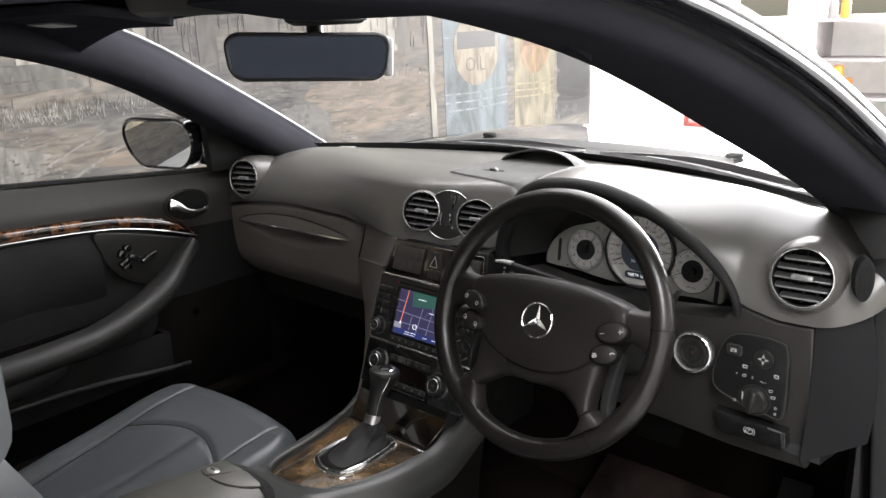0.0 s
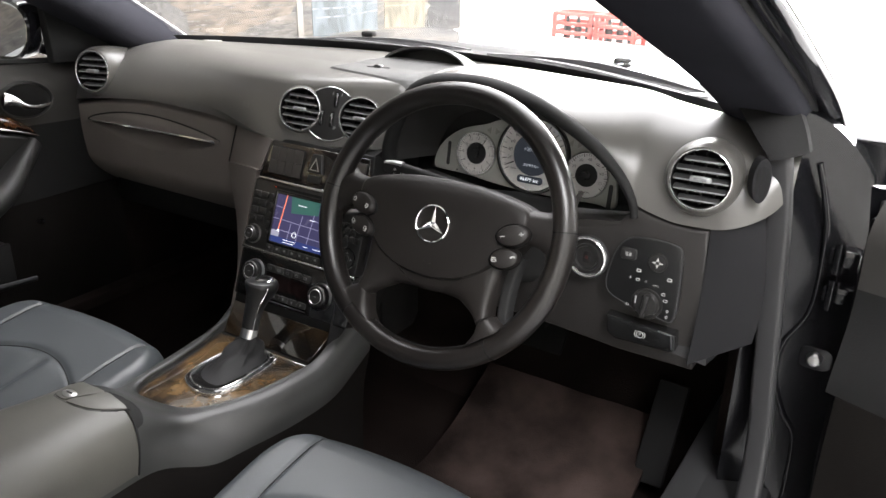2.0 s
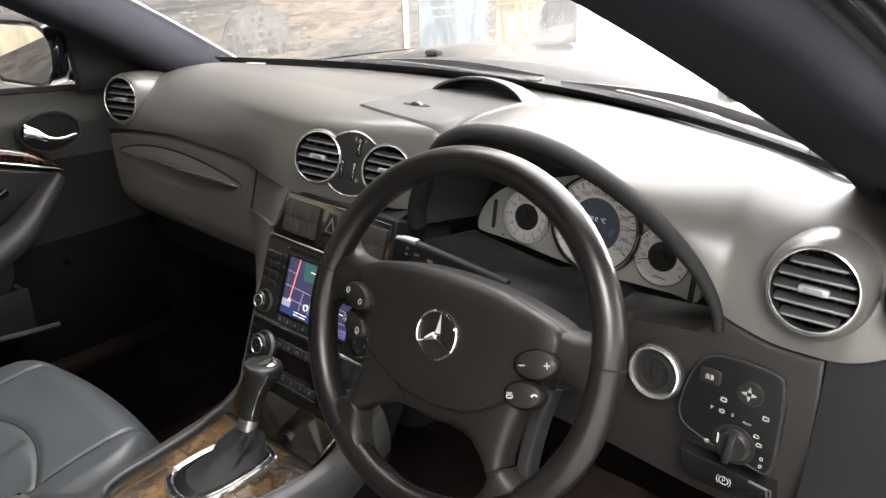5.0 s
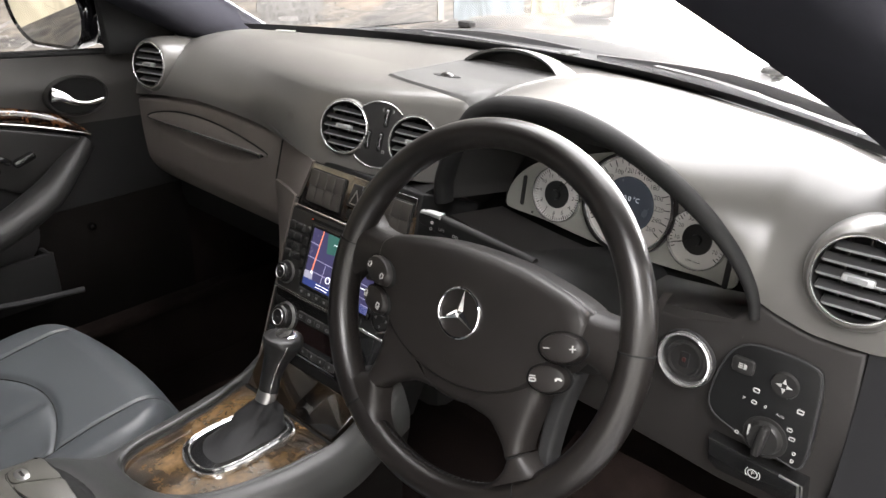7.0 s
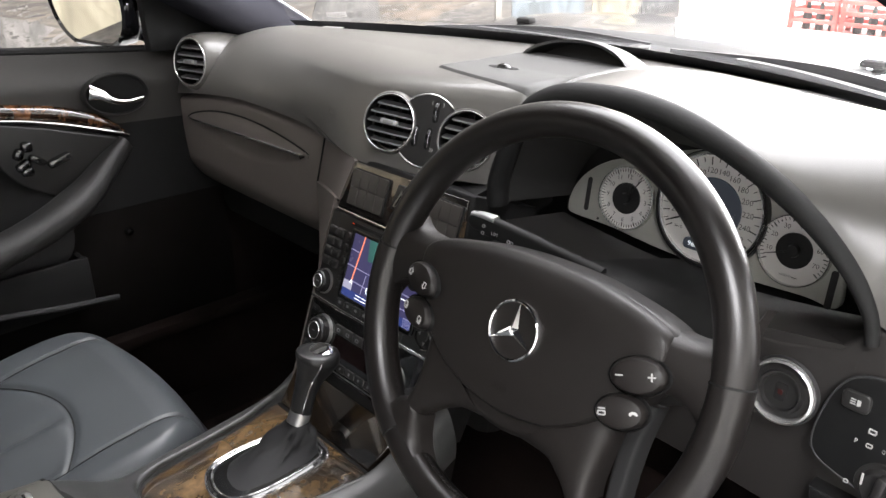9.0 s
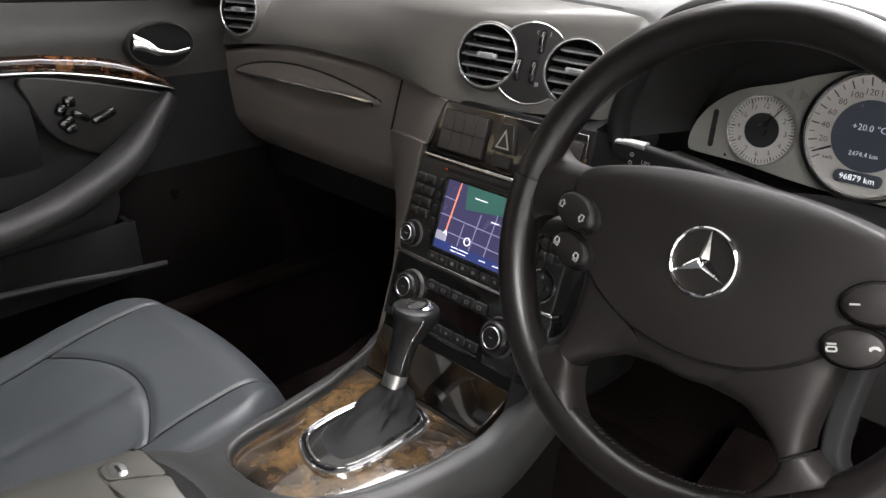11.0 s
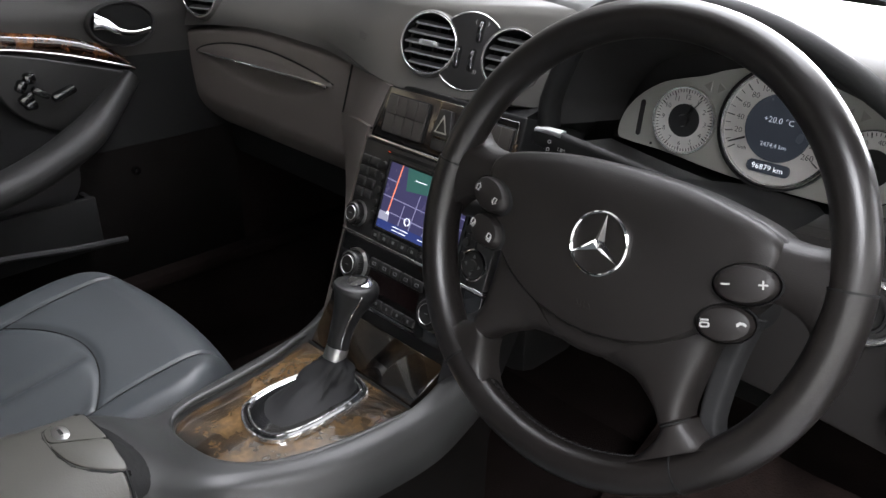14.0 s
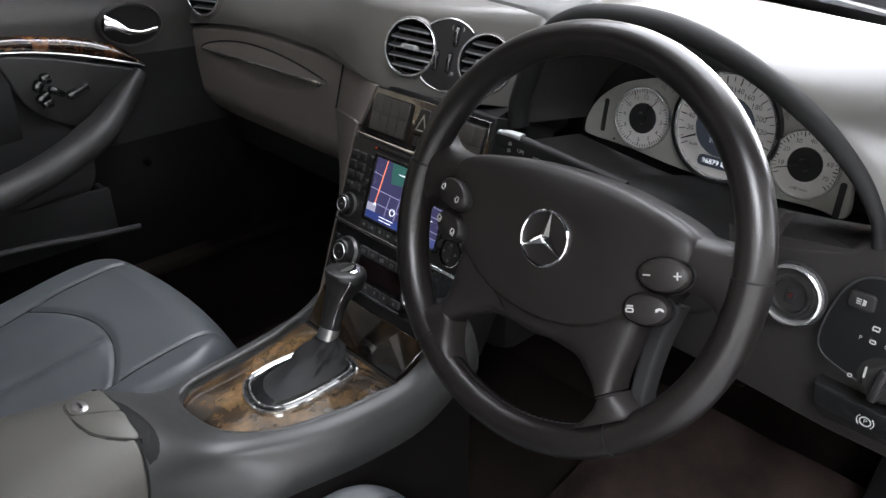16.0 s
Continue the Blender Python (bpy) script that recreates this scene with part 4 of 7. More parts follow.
on_pad, right_, up_ = Vector(pad_pt(-0.178, k_)), Vector(pad_pt(-0.168, k_)) - Vector(pad_pt(-0.188, k_)), Vector(pad_pt(-0.178, k_ + 0.02)) - Vector(pad_pt(-0.178, k_ - 0.02))
part("embossed_letters", words("SRS", 0.014, FR(tuple(on_pad + right_.cross(up_).normalized() * 0.0004), tuple(right_), tuple(up_))), PAD, dash)

# lower panels: glovebox, small cover, driver's fascia
def panel(poly, y0, thick, b=0.004):
    """An upright outline (x, z) facing the cabin, its lower part leaning away."""
    g = plate(poly, -thick, 0, b, FR((0, y0, 0), (1, 0, 0), (0, 0, 1)))
    return [(x, y + 0.16 * max(0, 0.7 - z) ** 1.4 * 2, z) for x, y, z in g[0]], g[1]


def along(xs, dz=0.0):
    return [(x, FZ(x) + dz) for x in xs]


def slit(t):
    """The glovebox pull: a long leaf with a straight lower lip."""
    return -0.695 + 0.42 * t


lip = [(slit(t), 0.752 + 0.011 * t + 0.004 * math.sin(math.pi * t)) for t in [k / 24 for k in range(25)]]
upper_leaf = [(slit(t), 0.752 + 0.011 * t + 0.03 * math.sin(math.pi * (t ** 0.92)) ** 0.8) for t in [k / 24 for k in range(25)]]
def glove_pt(u, v):
    """The glovebox door: rounded edges, leaning away below, with the finger recess under the pull."""
    right = -0.2595 + 0.0355 * min(1.0, v * 1.0)
    x = -0.765 + (right + 0.765) * u
    z0 = 0.545 + 0.03 * step(-0.32, -0.25, x)
    z1 = FZ(x) - 0.008
    z = z0 + (z1 - z0) * v
    y = 0.004 + 8.0 * max(0, 0.672 - z) ** 1.9
    e = min(u * 0.53, (1 - u) * 0.53, v * 0.24, (1 - v) * 0.24)
    y += 0.006 * max(0, 1 - e / 0.006) ** 2
    t = (x + 0.695) / 0.42
    if 0 < t < 1:
        zl = 0.752 + 0.011 * t + 0.004 * math.sin(math.pi * t)
        zb = 0.751 + 0.01 * t - 0.042 * math.sin(math.pi * t ** 1.1) ** 0.9
        if zb < z < zl:
            q = (zl - z) / max(1e-6, zl - zb)
            y += 0.034 * math.sin(math.pi * t) ** 0.7 * (1 - q) ** 1.3 * step(0, 0.12, q)
    return (x, y, z)


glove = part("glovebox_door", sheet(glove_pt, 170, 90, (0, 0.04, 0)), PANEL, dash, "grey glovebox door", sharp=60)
MG = FR((0, 0.004, 0), (1, 0, 0), (0, 0, 1))
part("pull_leaf", sheet(lambda u, v: (lambda k: tuple(MG @ Vector((lip[k][0] + (upper_leaf[k][0] - lip[k][0]) * v, lip[k][1] + (upper_leaf[k][1] - lip[k][1]) * v, 0.001 + 0.008 * math.sin(math.pi * k / 24) ** 0.6 * math.cos(v * math.pi / 2)))))(round(u * 24)), 24, 8), PANEL, glove, "raised pull leaf")
part("leaf_gap", tube([tuple(MG @ Vector((x, z + 0.001, 0.0005))) for x, z in upper_leaf], 0.0016, 6, up=(0, 1, 0)), DARK, glove)
# Underside in shadow black: the shade below the lip is in its colour.
part("pull_underside", sheet(lambda u, v: (lambda k: tuple(MG @ Vector((lip[k][0], lip[k][1] - 0.0005, 0.009 * math.sin(math.pi * k / 24) ** 0.6 * (1 - v) - 0.02 * math.sin(math.pi * k / 24) ** 0.7 * v))))(round(u * 24)), 24, 2), DARK, glove)
part("pull_lip", tube([tuple(MG @ Vector((x, z - 0.0012, 0.0022 + 0.0092 * math.sin(math.pi * (x + 0.695) / 0.42) ** 0.6 if -0.694 < x < -0.276 else 0.001))) for x, z in lip], lambda t: 0.0016 + 0.0016 * t, 8, up=(0, 1, 0)), BRIGHT, glove, "bright lower lip")
part("pull_tip", at(FR((slit(0.99), -0.004, 0.763), (1, 0, 0), (0, 0, 1)), lathe([(0, 0.0075), (0.004, 0.006), (0.0055, -0.004), (0, -0.004)], 12)), CHROME, glove, "chrome tip")


def cover_pt_(u, v):
    """The small cover bridges the glovebox and the stack, in line with the curved side below it."""
    lx, lz = -0.2516 + 0.032 * v, 0.7257 + 0.0823 * v
    rx, ry, rz = -0.1035 + 0.0155 * v, -0.062 + 0.02 * v, 0.752 + 0.054 * v
    k = u ** 1.15
    return (rx + (lx - rx) * (1 - u), ry + (0.0015 - ry) * (1 - k), rz + (lz - rz) * (1 - u))


part("small_cover", sheet(cover_pt_, 14, 10, (0, 0.02, 0)), PANEL, dash, "small square cover", sharp=50)
part("panel_gap", tube([Vector(cover_pt_(0, k / 10)) + Vector((-0.001, -0.0002, 0)) for k in range(11)], 0.0016, 6, up=(0, 1, 0)), DARK, dash)
part("panel_gap", tube([Vector(cover_pt_(k / 14, 0)) + Vector((0, -0.0003, -0.0014)) for k in range(15)], 0.0016, 6, up=(0, 1, 0)), DARK, dash)


FLX = curve_of([0.48, 0.5, 0.53, 0.57, 0.61, 0.64, 0.655, 0.67, 0.69, 0.724], [-0.136, -0.14, -0.15, -0.166, -0.187, -0.207, -0.219, -0.231, -0.244, -0.255])
FLY = curve_of([0.48, 0.5, 0.53, 0.57, 0.61, 0.64, 0.655, 0.67, 0.69, 0.724], [-0.13, -0.118, -0.1, -0.076, -0.052, -0.033, -0.024, -0.015, -0.005, 0.001])


def flank_pt(u, v):
    z = 0.7275 - 0.2475 * v + 0.0245 * (1 - u) * (1 - v)
    xi, yi = -0.109, -0.05 - 0.376 * (0.78 - z) - 0.004
    x = xi + (FLX(z) - xi) * u
    return (x, yi + (FLY(z) - yi) * u ** 0.85, z)


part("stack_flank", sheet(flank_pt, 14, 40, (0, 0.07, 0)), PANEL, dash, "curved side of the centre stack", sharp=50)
# Mirrored flank in the dark copy: the driver-side shade is coloured in.
part("stack_flank", sheet(lambda u, v: (lambda p: (0.012 - p[0], p[1], p[2]))(flank_pt(0.3 * u, v)), 14, 40, (0, 0.07, 0)), SHADEVINYL, dash, "curved side of the centre stack", sharp=50)
for c_, d_ in (((0.0, 0.2, 0.68), (1.34, 0.2, 0.13)), ((-0.4, 0.12, 0.76), (0.66, 0.1, 0.1)), ((-0.46, 0.1, 0.6), (0.5, 0.1, 0.12)), ((0.0, 0.1, 0.6), (0.2, 0.14, 0.4))):
    part("carrier_beam", box(c_, d_, 0.03), DARK, dash, "black inner carrier")
# Ledge in near-black: the shade under the vents is in its colour.
part("under_vent_shelf", sheet(lambda u, v: (-0.1 + 0.22 * u, 0.03 - 0.06 * v, 0.812 - 0.012 * v - 0.02 * math.sin(math.pi * u) * (1 - 0.3 * v)), 16, 5, (0, 0.01, -0.012)), DARK, dash, "ledge under the centre vents, shade put in its colour")

# Driver's half of the lower dash, with its shade in the vinyl colour.
part("driver_fascia", panel([(0.18, 0.752), (0.15, 0.62), (0.2, 0.575), (0.45, 0.565), (0.56, 0.555), (0.68, 0.555), (0.688, 0.62), (0.682, 0.788)] + along([0.66, 0.63, 0.6, 0.575], -0.004) + [(0.55, 0.772), (0.5, 0.757), (0.4, 0.75), (0.2, 0.752)], 0.003, 0.04, 0.006), FASCIA, dash, "lower fascia, grey vinyl darkened for shade")
def end_cap(u, v):
    """The side of the dashboard below the vent: a plain quarter panel tapering to its foot."""
    left = Vector((0.683 - 0.008 * v * v, 0.002 + 0.01 * v, 0.79 - 0.22 * v))
    right = Vector((0.744 + 0.016 * math.sin(math.pi * min(1, v * 0.75)), 0.036, 0.81 - 0.19 * v))
    p = left.lerp(right, u)
    return (p.x, p.y - 0.008 * math.sin(math.pi * u) * (1 - v), p.z)


# Same plastic as the fascia, with the door-side shade in its colour.
part("fascia_end", sheet(end_cap, 16, 20, (-0.005, 0.02, 0)), SHADEVINYL, dash, "end cap of the dashboard, darkened for shade")


part("knee_pad", sheet(lambda u, v: (0.14 + 0.56 * u, 0.02 + 0.13 * v, 0.57 - 0.03 * v + 0.02 * math.sin(3 * u)), 12, 6, (0, 0, 0.02)), TRIM, dash, "dark underside below the fascia")
MDm = FR((0.7365, 0.0035, 0.868), (1, 0.55, 0), (0, 0.02, 1))
dem = part("side_demister", plate([(0.012 * math.cos(2 * math.pi * i / 28), 0.03 * math.sin(2 * math.pi * i / 28)) for i in range(28)], -0.02, 0.001, 0.001, MDm), SHADEVINYL, dash, "small slotted side demister")
for k in range(3):
    part("demister_slot", plate(rrect(0.0042, 0.042 - 0.006 * abs(k - 1), 0.002, (-0.006 + 0.006 * k, 0)), 0, 0.0016, 0, MDm), DARK, dem)


# ---- round air vents ----
def air_vent(cx, cz, y=0.0, turn=0.0, rake=0.12, k_=1.0, flush=None):
    v = thing("air_vent", "round black air vent with a chrome ring", "vent", (cx, y, cz), "dashboard vents")
    M = (flush or FR((cx, y, cz), (math.cos(turn), math.sin(turn), 0), (0, rake, 1))) @ Matrix.Scale(k_, 4)
    prof = [(0.0425, -0.05), (0.0432, 0.0), (0.046, 0.0), (0.0495, -0.004), (0.0535, -0.015), (0.057, -0.04), (0.059, -0.075), (0.058, -0.15)] if flush is None else [(0.0425, -0.05), (0.0432, 0.001), (0.0448, 0.001), (0.0475, -0.004), (0.0485, -0.03)]
    part("housing", at(M, lathe(prof, 56)), PAD, v, "grey rounded vent pod")
    part("chrome_ring", at(M, lathe([(0.0415, -0.003), (0.0418, 0.0016), (0.0425, 0.0024), (0.0435, 0.0018), (0.044, -0.001)], 56)), RING, v, "thin chrome ring")
    part("back", at(M, lathe([(0, -0.034), (0.0412, -0.034), (0.0412, 0.0008)], 40)), DARK, v)
    for k in range(5):
        z = -0.028 + 0.014 * k
        w = math.sqrt(0.0402 ** 2 - z * z)
        blade = part("louvre", at(M @ pose(0, z, -0.009, 24), box((0, 0, 0), (2 * w, 0.0026, 0.015), 0.001, 1)), LOUVRE, v)
        part("louvre_edge", at(M @ pose(0, z, -0.009, 24), box((0, 0, 0.0072), (2 * w - 0.004, 0.003, 0.0014), 0.0005, 1)), GREYPLASTIC, blade, "pale front edge")
    for k in (-1, 0, 1):
        x = 0.019 * k
        part("vane", at(M, box((x, 0, -0.024), (0.002, 2 * math.sqrt(0.039 ** 2 - x * x), 0.014), 0.0005, 1)), PLASTIC, v)
    tab = part("tab", at(M, box((0, 0.0, -0.001), (0.03, 0.0085, 0.01), 0.003)), SILVER, v, "ribbed silver tab")
    part("tab_rib", at(M, box((0, 0, 0.0042), (0.018, 0.0045, 0.0014), 0.0005, 1)), GREYPLASTIC, tab)
    return v


air_vent(-0.647, 0.863, -0.002, radians(15), 0.2, 0.97)
air_vent(0.66, 0.858, -0.002, radians(4), 0.2, 0.95)
for d in (-0.0553, 0.0553):
    q = MV @ Vector((d, 0, 0))
    air_vent(q.x, q.z, q.y, k_=0.86, flush=MV @ Matrix.Translation((d, 0, 0.0015)))
vent_panel = thing("vent_control_panel", "round grey panel with three vent sliders", "control panel", (0, 0.0, 0.85))


def waist(a, big=0.0462, apart=0.0553, r=0.0383):
    """Radius of a disc nipped by the two vents beside it."""
    s_, c_ = abs(math.sin(a)) * apart, abs(math.cos(a)) * apart
    return big if s_ >= r else min(big, c_ - math.sqrt(r * r - s_ * s_))


disc = [(waist(i * math.pi / 60) * math.cos(i * math.pi / 60), waist(i * math.pi / 60) * math.sin(i * math.pi / 60)) for i in range(120)]
part("disc", plate(disc, -0.03, 0.0015, 0.0008, MV), PLASTIC, vent_panel)
for a0 in (0, math.pi):
    part("chrome_edge", tube([tuple(MV @ Vector((0.0464 * math.cos(a0 + radians(a)), 0.0464 * math.sin(a0 + radians(a)), 0.0018))) for a in range(48, 133, 4)], 0.0011, 8, up=(0, 1, 0)), RING, vent_panel, "thin chrome edge")
for x, z in ((0.009, 0.026), (-0.0135, -0.009), (0.0055, -0.009)):
    seat_ = part("slider_slot", plate(rrect(0.0085, 0.028, 0.004, (x, z)), 0.0005, 0.0021, 0, MV), DARK, vent_panel)
    s = part("slider", at(MV @ pose(x - 0.001, z, 0.002), lathe([(0, 0.0052), (0.6, 0.0045), (0.9, 0.002), (1, 0)], 20, 0.0034, 0.0125)), PIANO, vent_panel, "black thumb wheel")
    for k in range(7):
        part("slider_rib", at(MV @ pose(x + 0.0012, z - 0.0095 + 0.0032 * k, 0.0066 - 0.0034 * abs(k - 3) / 3), box((0, 0, 0), (0.0014, 0.0022, 0.001), 0.0003, 1)), RING, s)
for x, z, d in ((-0.027, -0.021, 1), (0.011, -0.022, -1), (0.001, 0.036, 1), (0.017, 0.036, -1)):
    for e in ((0.0, 0.0026) if z < 0 else (0.0,)):
        for f_ in (-1, 1):
            part("printed_mark", at(MV @ pose(x + e, z + f_ * 0.0012, 0.0017, 0, 0, d * f_ * 55), box((0, 0, 0), (0.003, 0.0007, 0.0005), 0, 1)), WHITEINK, vent_panel)

# ---- instrument cluster ----
cluster = thing("instrument_cluster", "silver instrument cluster with three round dials", "instruments", (0.355, 0.11, 0.81))
arch = [(0.143, 0.800), (0.143, 0.828), (0.155, 0.862), (0.167, 0.889), (0.185, 0.916), (0.205, 0.934), (0.25, 0.949), (0.334, 0.951), (0.413, 0.932), (0.489, 0.895), (0.541, 0.854), (0.568, 0.817), (0.575, 0.79)]
arch = [(p.x, p.y) for p in smooth_path([Vector((x, z, 0)) for x, z in arch], 5)]
k_arch = len(arch)
back = [(0.355 + (x - 0.355) * 0.88, 0.80 + (z - 0.80) * 0.62 - 0.01) for x, z in arch]
part("hood_inside", sheet(lambda u, v: (lambda i: (arch[i][0] + (back[i][0] - arch[i][0]) * v, 0.004 + 0.108 * v, arch[i][1] - 0.004 + (back[i][1] - arch[i][1]) * v))(round(u * (k_arch - 1))), k_arch - 1, 6), HOODBLACK, cluster, "black inside of the hood")
part("hood_lip", sweep([(x, -0.001, z - 0.005) for x, z in arch], lambda t: [((1 - 0.5 * step(0.6, 1.0, t)) * 0.0115 * math.cos(2 * math.pi * i / 16), (1 - 0.6 * step(0.6, 1.0, t)) * 0.015 * math.sin(2 * math.pi * i / 16)) for i in range(16)], up=(0, 1, 0)), RUBBER, cluster, "rounded black hood lip")
part("back_wall", box((0.352, 0.135, 0.84), (0.42, 0.01, 0.17), 0), HOODBLACK, cluster)
part("cluster_tray", sheet(lambda u, v: (0.15 + 0.415 * u, 0.004 + 0.11 * v, 0.775 - 0.02 * math.sin(math.pi * u) + (0.757 - 0.775) * v), 20, 5, (0, 0, -0.02)), FASCIA, cluster, "ledge below the dials, darkened for shade")
MC = FR((0.352, 0.112, 0.815), (1, 0.02, 0), (0, 0.16, 1))
face = [(-0.185, -0.045), (-0.182, -0.02), (-0.165, 0.005), (-0.135, 0.026), (-0.09, 0.04), (-0.06, 0.052), (0, 0.066), (0.05, 0.06), (0.09, 0.046), (0.125, 0.022), (0.145, -0.005), (0.153, -0.035), (0.152, -0.062), (0.12, -0.06), (0.05, -0.062), (-0.04, -0.06), (-0.12, -0.052), (-0.17, -0.05)]
face = [(p.x, p.y) for p in smooth_path([Vector((a, b, 0)) for a, b in face], 5, True)]
plate_c = part("face_plate", plate(face, -0.01, 0.0, 0.001, MC), CLUSTER, cluster, "greenish silver face plate")
part("lens_slot", plate(rrect(0.006, 0.042, 0.003, (-0.158, -0.02)), 0, 0.001, 0, MC), INK, plate_c)
part("lens_slot", plate(rrect(0.007, 0.04, 0.003, (0.144, -0.045)), 0, 0.001, 0, MC), INK, plate_c)
for x in (-0.075, 0.075):
    for d in (-1, 1):
        part("warning_mark", plate([(x + d * 0.004, 0.024), (x + d * 0.013, 0.03), (x + d * 0.004, 0.036)], 0, 0.0008, 0, MC), MARKGREY, plate_c)


def dial(cx, cz, r, hole, low, high, marks, numbers, size, needle_angles, major=None):
    """A round dial: silver face, chrome rim, black centre, ticks and figures. Angles in degrees, clockwise from the top."""
    M = MC @ pose(cx, cz, 0.001)
    d = part("dial", at(M, lathe([(0, 0.002), (r * 0.985, 0.002), (r, 0.0), (r, -0.004)], 56)), DIAL, cluster, "pale silver dial")
    part("rim", at(M, lathe([(r * 0.985, 0.001), (r * 1.0, 0.006), (r * 1.03, 0.006), (r * 1.045, 0.0)], 56)), RING, d, "chrome rim")
    part("centre", at(M, lathe([(0, 0.0036), (hole, 0.0036), (hole * 1.02, 0.001)], 44)), NEEDLE if major is None else DISPLAY, d)
    ticks = []
    for k in range(marks + 1):
        a = radians(low + (high - low) * k / marks)
        big = k % (major or 5) == 0
        l, w = (0.09 * r, 0.0007) if not big else (0.14 * r, 0.0011)
        R = M @ pose(0, 0, 0.0028, 0, 0, -math.degrees(a))
        ticks.append(at(R, box((0, r * 0.96 - l / 2, 0), (w, l, 0.0006), 0)))
    part("scale", join(*ticks), INK, d)
    gs = []
    for a, tx in numbers:
        q = radians(a)
        gs.append(words(tx, size, M @ Matrix.Translation((r * 0.715 * math.sin(q), r * 0.715 * math.cos(q), 0.0026))))
    part("lettering", join(*gs), INK, d)
    for a, l, w in needle_angles:
        R = M @ pose(0, 0, 0.006, 0, 0, -a)
        part("needle", plate([(-w, -0.004), (w, -0.004), (w * 0.5, l), (-w * 0.5, l)], 0, 0.0012, 0.0004, at and R), NEEDLE, d)
    if major is None:
        part("needle_boss", at(M, lathe([(0, 0.009), (0.006, 0.0085), (0.007, 0.004)], 20)), NEEDLE, d)
    return d


dial(-0.102, -0.012, 0.0362, 0.0185, 0, 360, 60, [(30 * h, str(h)) for h in range(1, 13)], 0.0078, [(20, 0.021, 0.0012), (36, 0.032, 0.0009)])
speed = dial(0.004, 0.0015, 0.0595, 0.035, -122, 122, 26, [(-122 + 244 * k / 260, str(k)) for k in range(20, 261, 20)], 0.0088, [], 2)
MS = MC @ pose(0.004, 0.0015, 0.006)
part("speed_needle", plate([(-0.0012, 0.035), (0.0012, 0.035), (0.0007, 0.054), (-0.0007, 0.054)], 0, 0.0015, 0.0004, MS @ pose(0, 0, 0, 0, 0, 116)), NEEDLE, speed)
part("display_text", words("+20.0 °C", 0.0088, MS @ Matrix.Translation((0, 0.008, 0))), DIALTEXT, speed)
part("display_text", words("2474.4 km", 0.0066, MS @ Matrix.Translation((0, -0.018, 0))), DIALTEXT, speed)
odo = part("odometer_window", plate(rrect(0.046, 0.0125, 0.005, (0.0, -0.042)), -0.005, 0.0, 0.0004, MS), DISPLAY, speed)
part("odometer_text", words("96879 km", 0.0085, MS @ Matrix.Translation((0, -0.042, 0.0006))), SCREEN_WHITE, odo)
part("outer_ring", at(MS, lathe([(0.0632, -0.006), (0.0638, 0.001), (0.0652, 0.0012), (0.066, -0.006)], 64)), NEEDLE, speed, "dark outer ring")
part("lens_dot", plate(circle(0.0016, 10, (-0.1385, -0.0465)), 0, 0.001, 0, MC), INK, plate_c)
part("unit_text", words("km/h", 0.005, MS @ Matrix.Translation((-0.033, -0.027, -0.002))), INK, speed)
rev = dial(0.101, -0.0165, 0.0362, 0.0185, -118, 126, 35, [(-118 + 244 * k / 7 + 20, str(10 * (k + 1))) for k in range(0, 7)], 0.0072, [(-109, 0.03, 0.0009)])
part("unit_text", words("x100 1/min", 0.0042, MC @ pose(0.101, -0.0165, 0.004) @ Matrix.Translation((0, -0.027, 0))), INK, rev)

# ---- driver's switches ----
start = thing("ignition_lock", "round ignition lock with a wide chrome ring", "ignition", (0.51, -0.004, 0.709))
MI = FR((0.51, 0.0, 0.709), (1, 0, 0), (0, 0.12, 1)) @ Matrix.Scale(0.87, 4)
part("surround", at(MI, lathe([(0.036, -0.01), (0.0375, 0.004), (0.039, 0.0)], 44)), TRIM, start)
part("chrome_ring", at(MI, lathe([(0.0305, -0.002), (0.0312, 0.006), (0.0332, 0.0095), (0.0355, 0.008), (0.037, 0.0)], 44)), RING, start, "broad chrome ring")
part("core", at(MI, lathe([(0, 0.004), (0.019, 0.004), (0.0205, 0.0085), (0.0235, 0.0085), (0.025, 0.003), (0.0295, 0.002)], 44)), PLASTIC, start)
part("key_slot", plate(rrect(0.013, 0.02, 0.003), 0.003, 0.0052, 0.0005, MI), DARK, start)
part("key_light", at(MI, box((0, 0, 0.0055), (0.005, 0.006, 0.001), 0.0004, 1)), plain("dim_red", (0.035, 0.006, 0.005), 0.3), start, "small dark red light")
lights = thing("light_switch_panel", "black light switch panel with a rotary knob", "switch panel", (0.6, -0.004, 0.7))
ML = FR((0.598, -0.001, 0.70), (1, 0, 0), (0, 0.06, 1))
lp = [(p.x, p.y) for p in smooth_path([Vector(q + (0,)) for q in ((-0.052, -0.03), (-0.047, 0.02), (-0.03, 0.05), (0.0, 0.058), (0.04, 0.056), (0.052, 0.045), (0.055, 0.0), (0.053, -0.055), (0.03, -0.058), (-0.02, -0.048))], 5, True)]
part("panel", plate(lp, -0.01, 0.003, 0.002, ML), SATINBLACK, lights)
part("edge_line", tube([tuple(ML @ Vector((a, b, 0.002))) for a, b in lp], 0.0012, 6, True, up=(0, 1, 0)), TRIM, lights)
part("collar", at(ML @ Matrix.Translation((0.012, -0.04, 0.002)), lathe([(0.024, 0.0), (0.023, 0.002), (0.019, 0.002)], 40)), PLASTIC, lights)
knob = part("knob", at(ML @ Matrix.Translation((0.012, -0.04, 0.002)), lathe([(0, 0.009), (0.016, 0.0085), (0.018, 0.006), (0.0195, 0)], 40)), PLASTIC, lights)
